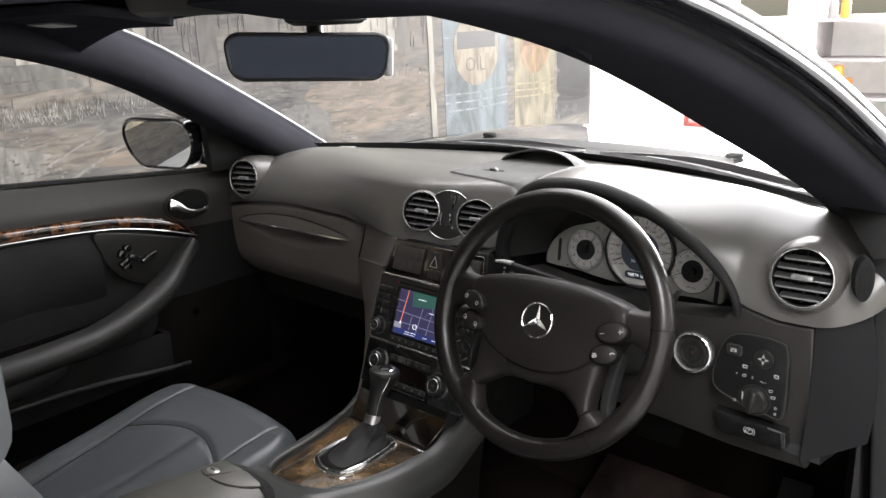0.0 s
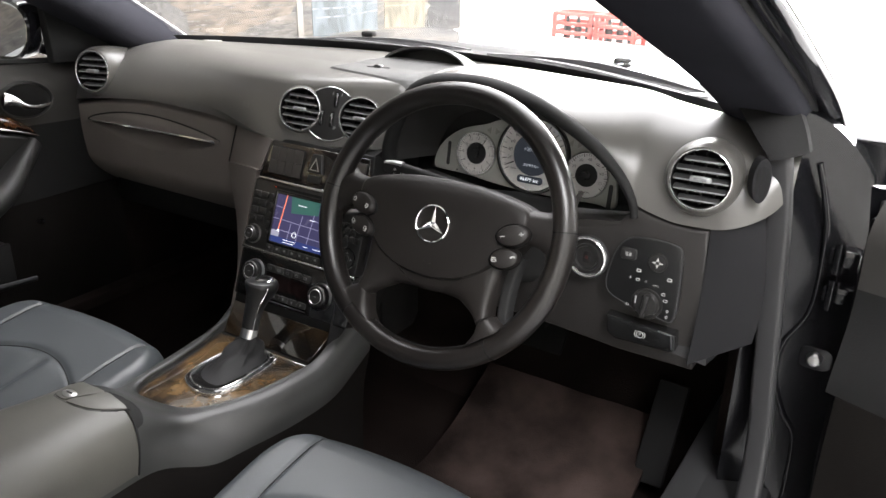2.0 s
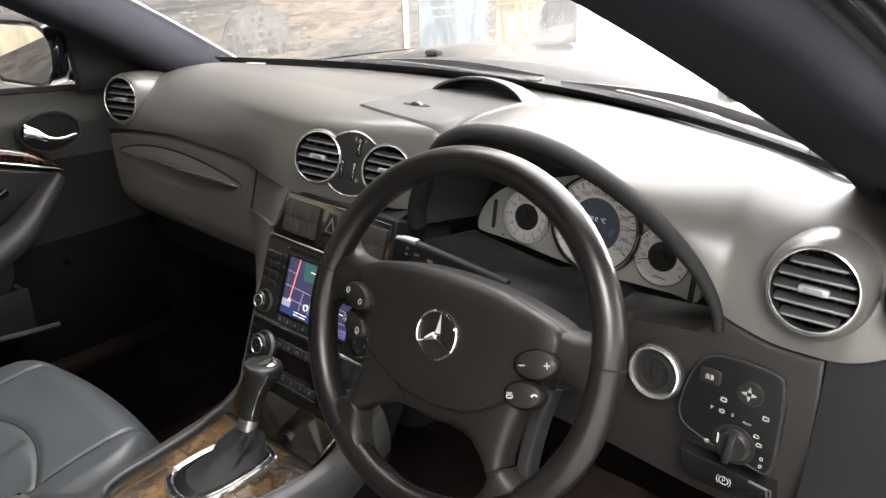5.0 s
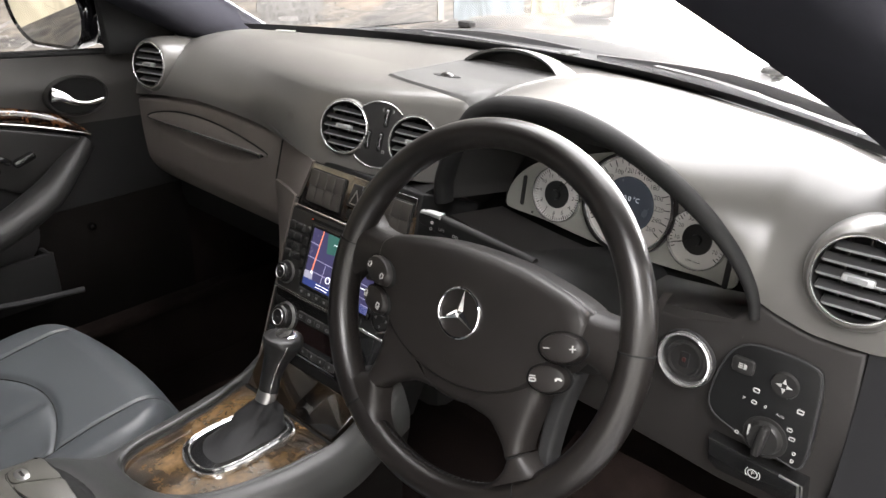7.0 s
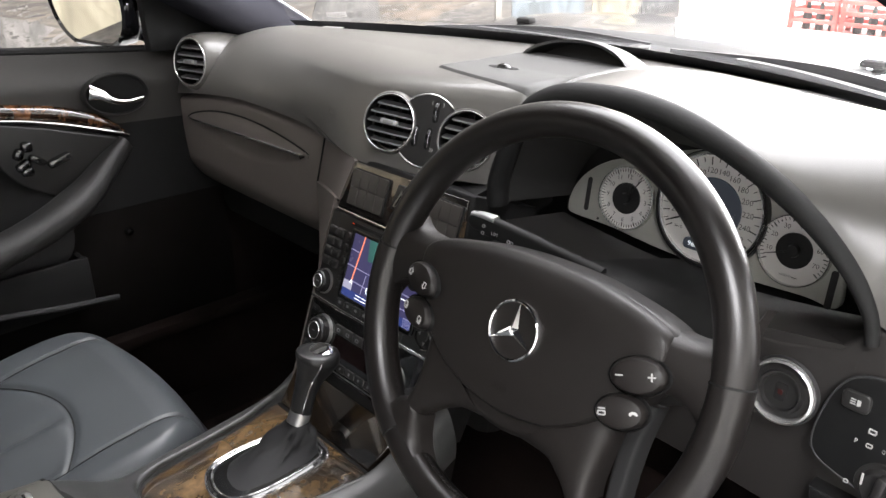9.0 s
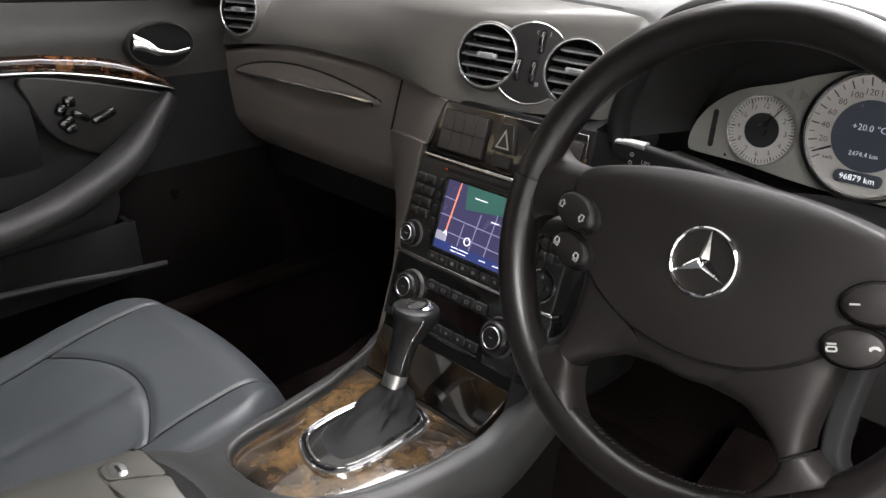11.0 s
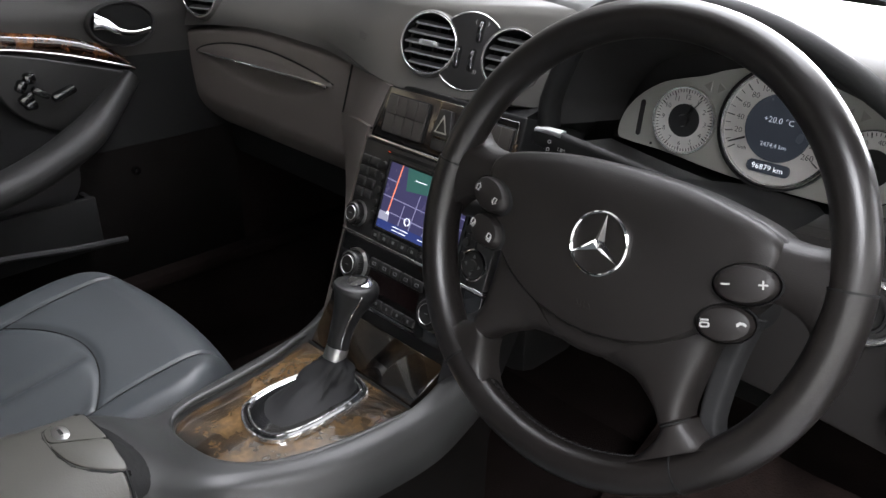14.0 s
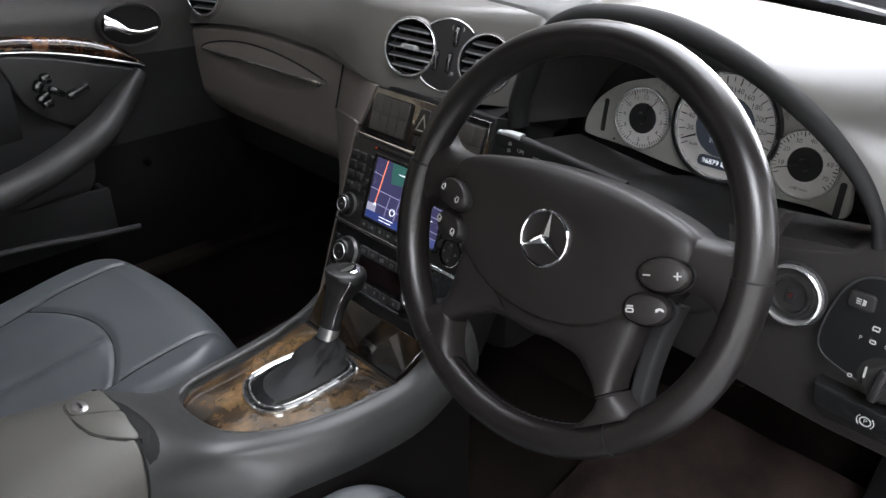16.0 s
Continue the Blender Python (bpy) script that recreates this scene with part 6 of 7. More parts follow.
on_screen([(0.08, 0.641), (0.096, 0.641), (0.096, 0.652), (0.08, 0.652)], SCREEN_LINE, "map_box")
for x, z, w in ((0.002, 0.709, 0.02), (0.034, 0.69, 0.012), (-0.018, 0.6477, 0.012), (-0.004, 0.6477, 0.015), (-0.018, 0.6437, 0.01), (-0.006, 0.6437, 0.014), (0.03, 0.6455, 0.01), (0.052, 0.6455, 0.022), (0.06, 0.671, 0.022)):
    on_screen([(x, z), (x + w, z), (x + w, z + 0.001), (x, z + 0.001)], SCREEN_WHITE, "map_text_bar", 0.0042)
part("map_compass", band(circle(0.005, 24, (0.005, cz(0.66))), circle(0.0043, 24, (0.005, cz(0.66))), 0.0031, 0.0044, CF), SCREEN_WHITE, screen)
part("map_pointer", plate([(-0.036, cz(0.659)), (-0.033, cz(0.664)), (-0.03, cz(0.659)), (-0.033, cz(0.6605))], 0.0031, 0.0046, 0, CF), SCREEN_WHITE, screen)
for j in range(4):
    for i in range(2):
        part("key", plate(crect(-0.103 + 0.0175 * i, -0.0868 + 0.0175 * i, 0.7075 - 0.0135 * j, 0.7185 - 0.0135 * j, 0.002, 3), 0, 0.0065, 0.002, CF), PLASTIC, unit)
for j in range(5):
    part("soft_key", at(CF @ Matrix.Translation((-0.0605, cz(0.713 - 0.0155 * j), 0.001)), lathe([(0, 0.005), (0.8, 0.0045), (1, 0)], 20, 0.0055, 0.0065)), PLASTIC, unit)
    part("soft_key", at(CF @ Matrix.Translation((0.1065, cz(0.713 - 0.0155 * j), 0.001)), lathe([(0, 0.005), (0.8, 0.0045), (1, 0)], 20, 0.0055, 0.0065)), PLASTIC, unit)
for j in range(4):
    for i in range(3):
        part("key", plate(crect(0.1125 + 0.0112 * i, 0.1225 + 0.0112 * i, 0.7095 - 0.0125 * j, 0.7195 - 0.0125 * j, 0.002, 3), 0, 0.0055, 0.002, CF), PLASTIC, unit)
for i in range(8):
    part("lower_key", plate(crect(-0.052 + 0.0178 * i, -0.0358 + 0.0178 * i, 0.625, 0.6345, 0.0015, 2), 0, 0.005, 0.0015, CF), PLASTIC, unit)
    part("key_symbol", plate(crect(-0.0462 + 0.0178 * i, -0.0417 + 0.0178 * i, 0.6285, 0.632, 0.0008, 2), 0.004, 0.0054, 0, CF), GREYPLASTIC, unit)


def turn_knob(parent, x, z, r, material_ring, h=0.014):
    M = CF @ Matrix.Translation((x, cz(z), 0.001))
    k = part("knob", at(M, lathe([(0, h), (r * 0.6, h), (r * 0.66, h - 0.002), (r * 0.72, h - 0.002), (r * 0.8, h - 0.001), (r * 0.93, h - 0.004), (r, 0)], 44)), PLASTIC, parent)
    part("knob_ring", at(M, lathe([(r * 0.98, 0), (r * 1.02, 0.004), (r * 1.1, 0.005), (r * 1.16, 0.0)], 44)), material_ring, k, "bright knob ring")
    part("knurl", join(*[at(M @ pose(0, 0, 0, 0, 0, a), box((r * 0.96, 0, h * 0.42), (0.0012, 0.0011, h * 0.7), 0)) for a in range(0, 360, 9)]), PLASTIC, k)
    part("knob_mark", at(M, box((0, 0, h + 0.0002), (0.005, 0.0014, 0.0008), 0)), GREYPLASTIC, k)
    part("face_ring", at(M, lathe([(r * 0.58, h + 0.0001), (r * 0.6, h + 0.0008), (r * 0.63, h)], 36)), material_ring, k)
    return k


turn_knob(unit, -0.089, 0.645, 0.0155, SATIN)
dpad = part("direction_pad", at(CF @ Matrix.Translation((0.126, cz(0.6465), 0.001)), lathe([(0, 0.006), (0.006, 0.006), (0.0065, 0.004), (0.015, 0.004), (0.017, 0.0)], 40)), PLASTIC, unit)
part("pad_ring", at(CF @ Matrix.Translation((0.126, cz(0.6465), 0.001)), lathe([(0.0168, 0), (0.0175, 0.0045), (0.019, 0.004), (0.0196, 0)], 40)), CHROME, dpad, "chrome ring")
for k in range(4):
    part("pad_arrow", plate([(-0.0024, 0.0088), (0.0024, 0.0088), (0, 0.0128)], 0, 0.0006, 0, CF @ Matrix.Translation((0.126, cz(0.6465), 0.0052)) @ pose(0, 0, 0, 0, 0, 90 * k)), GREYPLASTIC, dpad)
part("chrome_strip", plate(crect(-0.11, 0.15, 0.6185, 0.6225, 0.001, 2), -0.01, 0.004, 0.001, CF), CHROME, unit, "chrome strip")

climate = thing("climate_panel", "black climate control panel with two chrome-ringed knobs", "climate control", (0, -0.12, 0.58))
part("fascia", plate(crect(-0.111, 0.15, 0.538, 0.618, 0.004), -0.02, 0.001, 0.002, CF), PIANO, climate)
turn_knob(climate, -0.0695, 0.584, 0.0195, SATIN, 0.016)
turn_knob(climate, 0.087, 0.576, 0.0205, SATIN, 0.016)
for i in range(5):
    part("key", plate(crect(-0.042 + 0.0205 * i, -0.0225 + 0.0205 * i, 0.591, 0.6025, 0.002, 3), 0, 0.005, 0.0015, CF), PLASTIC, climate)
    part("key_symbol", band([(q[0] - 0.0323 + 0.0205 * i, q[1] + cz(0.5968)) for q in rrect(0.007, 0.0045, 0.0012, n=2)], [(q[0] - 0.0323 + 0.0205 * i, q[1] + cz(0.5968)) for q in rrect(0.005, 0.0028, 0.0008, n=2)], 0.004, 0.0056, CF), GREYPLASTIC, climate)
part("display", plate(crect(-0.04, 0.055, 0.565, 0.5875, 0.002), 0, 0.0018, 0, CF), plain("dark_red_display", (0.011, 0.006, 0.006), 0.2), climate)
for i in range(5):
    part("key", plate(crect(-0.042 + 0.0205 * i, -0.0225 + 0.0205 * i, 0.547, 0.557, 0.002, 3), 0, 0.004, 0.0015, CF), PLASTIC, climate)
    part("key_symbol", plate(crect(-0.034 + 0.0205 * i, -0.031 + 0.0205 * i, 0.5505, 0.554, 0.0008, 2), 0.003, 0.0046, 0, CF), GREYPLASTIC, climate)
part("silver_line", plate(crect(-0.045, 0.06, 0.5425, 0.5435, 0.0003, 2), 0, 0.0018, 0, CF), SATIN, climate)

# ---- tunnel console ----
console = thing("centre_console", "grey centre console with walnut plate and armrest", "console", (0, -0.5, 0.3))
XL = curve_of([-0.56, -0.48, -0.43, -0.415, -0.4, -0.385, -0.32, -0.25, -0.18, -0.09], [-0.045, -0.05, -0.056, -0.061, -0.065, -0.07, -0.077, -0.087, -0.098, -0.106])
XR = curve_of([-0.56, -0.48, -0.43, -0.36, -0.28, -0.2, -0.09], [0.02, 0.032, 0.05, 0.086, 0.108, 0.113, 0.113])


plate_top = smooth_path([(-0.098, -0.183, 0), (0.0, -0.183, 0), (0.108, -0.183, 0), (0.114, -0.24, 0), (0.105, -0.3, 0), (0.085, -0.36, 0), (0.05, -0.4, 0), (0.0, -0.418, 0), (-0.045, -0.414, 0), (-0.068, -0.385, 0), (-0.076, -0.32, 0), (-0.086, -0.25, 0)], 5, True)
OUT = np.array([(p.x, p.y) for p in plate_top])
OUT2 = np.roll(OUT, -1, 0)


def inside_plate(x, y):
    """Distance to the plate's edge, positive inside it; the front end is open."""
    d = OUT2 - OUT
    k = np.clip(((x - OUT[:, 0]) * d[:, 0] + (y - OUT[:, 1]) * d[:, 1]) / (d ** 2).sum(1), 0, 1)
    near = np.hypot(OUT[:, 0] + d[:, 0] * k - x, OUT[:, 1] + d[:, 1] * k - y).min()
    cross = ((OUT[:, 1] > y) != (OUT2[:, 1] > y)) & (x < OUT[:, 0] + (y - OUT[:, 1]) * d[:, 0] / np.where(d[:, 1] == 0, 1e-9, d[:, 1]))
    return near if cross.sum() % 2 else -near


def arm_left(y):
    """Half width of the armrest on the passenger's side, narrowing to its nose."""
    return 0.122 - 0.044 * step(-0.66, -0.5, y)


def arm_section(v, y, grow=0.0):
    """Round-shouldered section of the armrest, from its outer foot over the top."""
    a = math.pi * (0.03 + 0.94 * v)
    c = math.cos(a)
    x = -((arm_left(y) if c > 0 else 0.1) + grow) * abs(c) ** 0.65 * math.copysign(1, c)
    return (x, 0.42 + (0.138 + grow) * math.sin(a) ** 0.42)


def console_base(u, v):
    """One smooth shell round the wooden plate, rising to the stack before it and to the armrest behind."""
    y = -0.085 - 0.5 * u
    l, r = XL(y), XR(y)
    w = step(-0.415, -0.5, y)
    a = [(-0.135, 0.2), (-0.128, 0.42), (l - 0.027, 0.462), (l - 0.022, 0.481), (l - 0.014, 0.4885), (l - 0.006, 0.4895), (l + 0.004, 0.4895), (l * 0.5, 0.4895), (0.0, 0.4895), (r * 0.5, 0.4895), (r - 0.004, 0.4895), (r + 0.006, 0.4895), (r + 0.016, 0.489), (r + 0.028, 0.484), (r + 0.038, 0.47), (0.128 + 0.012 * math.log(1 + math.exp((r - 0.083) / 0.012)), 0.435), (0.14, 0.35), (0.136, 0.2)]
    b = [(-0.124, 0.2), (-0.004 - arm_left(y), 0.36)] + [arm_section(k / 13, y) for k in range(14)] + [(0.104, 0.36), (0.106, 0.2)]
    k = v * (len(a) - 1)
    i = min(len(a) - 2, int(k))
    f = k - i
    pts = [(p[0] * (1 - w) + q[0] * w, p[1] * (1 - w) + q[1] * w) for p, q in zip(a, b)]
    p0, p1, p2, p3 = (Vector(pts[min(len(a) - 1, max(0, i + q))]) for q in (-1, 0, 1, 2))
    x, z = 0.5 * (2 * p1 + (p2 - p0) * f + (2 * p0 - 5 * p1 + 4 * p2 - p3) * f * f + (3 * p1 - p0 - 3 * p2 + p3) * f ** 3)
    lift = max(0, y + 0.18) * 0.62
    return (x, y, z + lift * (z - 0.2) / 0.28)


# the shell's points, evened out along its length
SHELL = np.array([[console_base(i / 250, j / 170) for j in range(171)] for i in range(251)])
for _ in range(260):
    SHELL[1:-1] = 0.5 * SHELL[1:-1] + 0.25 * (SHELL[:-2] + SHELL[2:])
for _ in range(6):
    SHELL[:, 1:-1] = 0.5 * SHELL[:, 1:-1] + 0.25 * (SHELL[:, :-2] + SHELL[:, 2:])


def shell_z(x, y):
    row = SHELL[round((-0.085 - y) / 0.5 * 250), 25:146]
    return float(np.interp(x, row[:, 0], row[:, 2]))


def scoop_edge(x):
    """Front edge of the finger scoop before the latch."""
    q = (x - 0.032) / 0.054
    return -0.5065 + 0.03 * math.sqrt(max(0, 1 - q * q)) * (0.75 + 0.25 * q)


def console_pt(u, v):
    x, y, z = SHELL[round(u * 250), round(v * 170)]
    if z > 0.47:
        d = inside_plate(x, min(y, -0.2) if y < -0.18 else -0.2)
        z -= 0.018 * step(-0.003, 0.003, d)
    return (x, y, z)


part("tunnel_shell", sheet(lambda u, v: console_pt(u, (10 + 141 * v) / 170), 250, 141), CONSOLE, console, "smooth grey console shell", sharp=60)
# Carpet below the shell; the falling-off into shade is put in its colour.
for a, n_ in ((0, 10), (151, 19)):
    part("tunnel_side", sheet(lambda u, v: console_pt(u, (a + n_ * v) / 170), 250, n_), SHADELOW, console, "carpeted side of the tunnel, shade put in its colour", sharp=60)
part("tunnel_rear", box((0.01, -0.9, 0.34), (0.26, 0.7, 0.24), 0.04), CONSOLE, console)
rim_line = [p for p in inset([(q.x, q.y) for q in plate_top], -0.0035) if p[1] < -0.19]
k_ = max(range(len(rim_line)), key=lambda i: math.dist(rim_line[i], rim_line[i - 1]))
rim_line = rim_line[k_:] + rim_line[:k_]
part("plate_rim", tube([(x, y, 0.4862) for x, y in rim_line], 0.0048, 10, up=(0, 0, 1)), CONSOLE, console, "rounded rim of the console shell")
# No hollow is cut: a dark crescent on the shell paints the scoop's shade.
part("scoop_shade", sheet(lambda u, v: (lambda x, y: (x, y, shell_z(x, y) + 0.0002 + 0.0012 * math.sin(math.pi * v) ** 0.3 * math.sin(math.pi * u) ** 0.3))(-0.022 + 0.108 * u, -0.507 + (scoop_edge(-0.022 + 0.108 * u) + 0.507) * v), 40, 14), DARK, console, "dark sheet for the shaded finger scoop before the latch")
part("wood_plate", plate([(p.x, p.y) for p in plate_top], -0.02, 0.0, 0.003, Matrix.Translation((0, 0, 0.478))), WOOD, console, "lacquered burr walnut shift plate")
MA = FR((0.006, -0.164, 0.505), (1, 0, 0), (0, 0.05, 0.053))
part("ashtray_lid", plate([(-0.104, -0.034), (0.1, -0.034), (0.116, 0.028), (-0.114, 0.028)], -0.02, 0.0, 0.003, MA), WOOD_LID, console, "glossy dark walnut ashtray lid")
part("lid_joint", at(MA, box((0, -0.036, -0.002), (0.21, 0.003, 0.006), 0)), DARK, console)

shifter = thing("gear_lever", "black gear lever with leather gaiter and chrome surround", "gear lever", (0.0, -0.27, 0.48))
ring = [(p.x, p.y) for p in smooth_path([(-0.012, -0.345, 0), (0.02, -0.352, 0), (0.048, -0.342, 0), (0.062, -0.31, 0), (0.062, -0.25, 0), (0.052, -0.208, 0), (0.02, -0.196, 0), (-0.018, -0.2, 0), (-0.035, -0.225, 0), (-0.042, -0.28, 0), (-0.035, -0.325, 0)], 6, True)]
MRg = Matrix.Translation((0, 0, 0.478))
part("chrome_surround", band(ring, inset(ring, 0.003), -0.002, 0.006, MRg, 0.0012), BRIGHT, shifter, "chrome surround")
part("black_bezel", band(inset(ring, 0.0028), inset(ring, 0.0085), -0.002, 0.0065, MRg, 0.001), PIANO, shifter, "glossy black bezel")
part("inner_ring", band(inset(ring, 0.0082), inset(ring, 0.0105), -0.002, 0.0075, MRg, 0.0008), BRIGHT, shifter, "thin inner chrome ring")
part("inner_plate", plate(inset(ring, 0.006), 0, 0.004, 0, MRg), PIANO, shifter)
in_ring = inset(ring, 0.0105)
TOPC = Vector((-0.004, -0.214, 0.512))


def gaiter():
    n = len(in_ring)
    V, F = [], []
    L = 22
    for q in range(L + 1):
        t = q / L
        for i, (x, y) in enumerate(in_ring):
            a = 2 * math.pi * i / n
            top = TOPC + Vector((0.0138 * math.cos(a + 3.9), 0.0135 * math.sin(a + 3.9), 0))
            p = Vector((x, y, 0.481)).lerp(top, t ** 0.6)
            p.z = 0.481 + (top.z - 0.481) * t ** 1.15
            fold = 0.005 * math.sin(t * math.pi) * math.sin(2 * a + 3 * t) + 0.0012 * math.sin(t * math.pi) * math.sin(6 * a - 7 * t) + 0.005 * math.sin(t * math.pi) * noise.noise(Vector((x * 40, y * 40, t * 4)))
            p += Vector((math.cos(a + 3.9), math.sin(a + 3.9), 0.3)) * fold
            V.append(tuple(p))
    for q in range(L):
        for i in range(n):
            j = (i + 1) % n
            F.append((q * n + i, q * n + j, (q + 1) * n + j, (q + 1) * n + i))
    return V, F


part("gaiter", gaiter(), SUEDE, shifter, "creased black leather gaiter")
part("silver_collar", sweep([TOPC + Vector((0, -0.002, -0.004)), TOPC + Vector((0, 0.0055, 0.011))], [(a * 1.0, b) for a, b in circle(0.0142, 24)], up=(0, 1, 0)), SATIN, shifter, "brushed silver collar")
kp = smooth_path([TOPC + Vector(q) for q in ((0, 0.005, 0.01), (0.0005, 0.012, 0.032), (0.003, 0.021, 0.056), (0.006, 0.0285, 0.074), (0.0075, 0.0325, 0.085), (0.008, 0.034, 0.091), (0.008, 0.0345, 0.094))], 6)
RK = [0.0138, 0.0145, 0.0178, 0.0245, 0.0285, 0.0272, 0.019]
RK = curve_of([k / 6 for k in range(7)], RK)
part("knob", sweep(kp, lambda t: circle(RK(t), 30), up=(0, 1, 0)), KNOB, shifter, "smooth black knob")
part("chrome_line", tube([kp[k] + Vector((0.9, -0.42, 0.05)).normalized() * (RK(k / (len(kp) - 1)) - 0.0002) for k in range(1, 27)], 0.0011, 8), CHROME, shifter, "thin chrome line down the knob")
tip = kp[-1]
part("knob_cap", at(FR(tuple(tip + Vector((0, 0, -0.003))), (1, 0, 0), (0, 1, 0.15)), lathe([(0, 0.005), (0.012, 0.0046), (0.0165, 0.0032), (0.0195, 0.0)], 36)), BRIGHT, shifter, "chrome cap")
part("cap_inset", at(FR(tuple(tip + Vector((0, 0, 0.002))), (1, 0, 0), (0, 1, 0.15)), lathe([(0, 0.0022), (0.0115, 0.0014), (0.0135, -0.0008)], 30)), PIANO, shifter)

# ---- armrest ----
arm = thing("armrest", "padded dark leather centre armrest", "armrest", (0.02, -0.7, 0.45))


def arm_pt(u, v):
    """The lid: cut straight across in front, its sides sloping back a little."""
    x, z = arm_section(v, -0.51, 0.002)
    nose = -0.5075 - 0.25 * max(0, 0.55 - z)
    y = nose + (-1.085 - nose) * u ** 1.5
    x, z = arm_section(v, y, 0.002)
    return (x, y, z - 0.006 * max(0, 1 - u ** 1.5 / 0.006) ** 2)


def lid_top(x):
    """How far the lid's top lies below its crown."""
    c = min(1, (abs(x) / (0.085 if x < 0 else 0.102)) ** (1 / 0.65))
    return 0.14 * (1 - (1 - c * c) ** 0.21)


def on_lid(g):
    return [(x, y, z - lid_top(x)) for x, y, z in g[0]], g[1]


part("lid", sheet(arm_pt, 120, 80), ARMREST, arm, "soft leather lid")
part("lid_gap", tube([Vector(arm_pt(0, v / 60)) + Vector((0, 0.0006, 0.0045)) for v in range(61)], 0.0016, 6, up=(0, 1, 0)), DARK, arm)
part("base", box((-0.008, -0.84, 0.36), (0.2, 0.48, 0.14), 0.02), PANEL, arm)
piece_a = [(-0.024, -0.547), (-0.034, -0.544), (-0.0395, -0.535), (-0.0395, -0.52), (-0.034, -0.506), (-0.01, -0.5045), (0.0185, -0.504), (0.004, -0.525), (-0.009, -0.5455)]
piece_a = [(p.x, p.y) for p in smooth_path([Vector(q + (0,)) for q in piece_a], 4, True)]
piece_b = [(-0.006, -0.5468), (0.007, -0.525), (0.0215, -0.504), (0.042, -0.504), (0.065, -0.505), (0.06, -0.517), (0.049, -0.531), (0.034, -0.5415), (0.014, -0.5465)]
piece_b = [(p.x, p.y) for p in smooth_path([Vector(q + (0,)) for q in piece_b], 4, True)]
MT = Matrix.Translation((0, 0, 0.5602))
part("latch_seat", on_lid(plate([(-0.024, -0.5495), (-0.036, -0.5465), (-0.042, -0.536), (-0.042, -0.519), (-0.036, -0.504), (-0.01, -0.502), (0.018, -0.5015), (0.068, -0.503), (0.0625, -0.519), (0.051, -0.533), (0.0355, -0.544), (0.014, -0.549)], -0.012, 0.0003, 0.0002, MT)), DARK, arm)
part("latch_button", on_lid(plate(piece_a, -0.01, 0.0016, 0.0012, MT)), ARMREST, arm, "leather-look latch button")
part("latch_button", on_lid(plate(piece_b, -0.01, 0.0016, 0.0012, MT)), ARMREST, arm, "leather-look latch button")
part("latch_badge", at(Matrix.Translation((-0.0175, -0.534, 0.5614)), lathe([(0, 0.0016), (0.6, 0.0016), (1, 0.0)], 26, 0.0135, 0.0078)), SATIN, arm, "oval silver badge")
part("badge_mark", at(Matrix.Translation((-0.0175, -0.534, 0.5628)), box((0, 0, 0), (0.012, 0.0035, 0.0008), 0.0003, 1)), PIANO, arm)

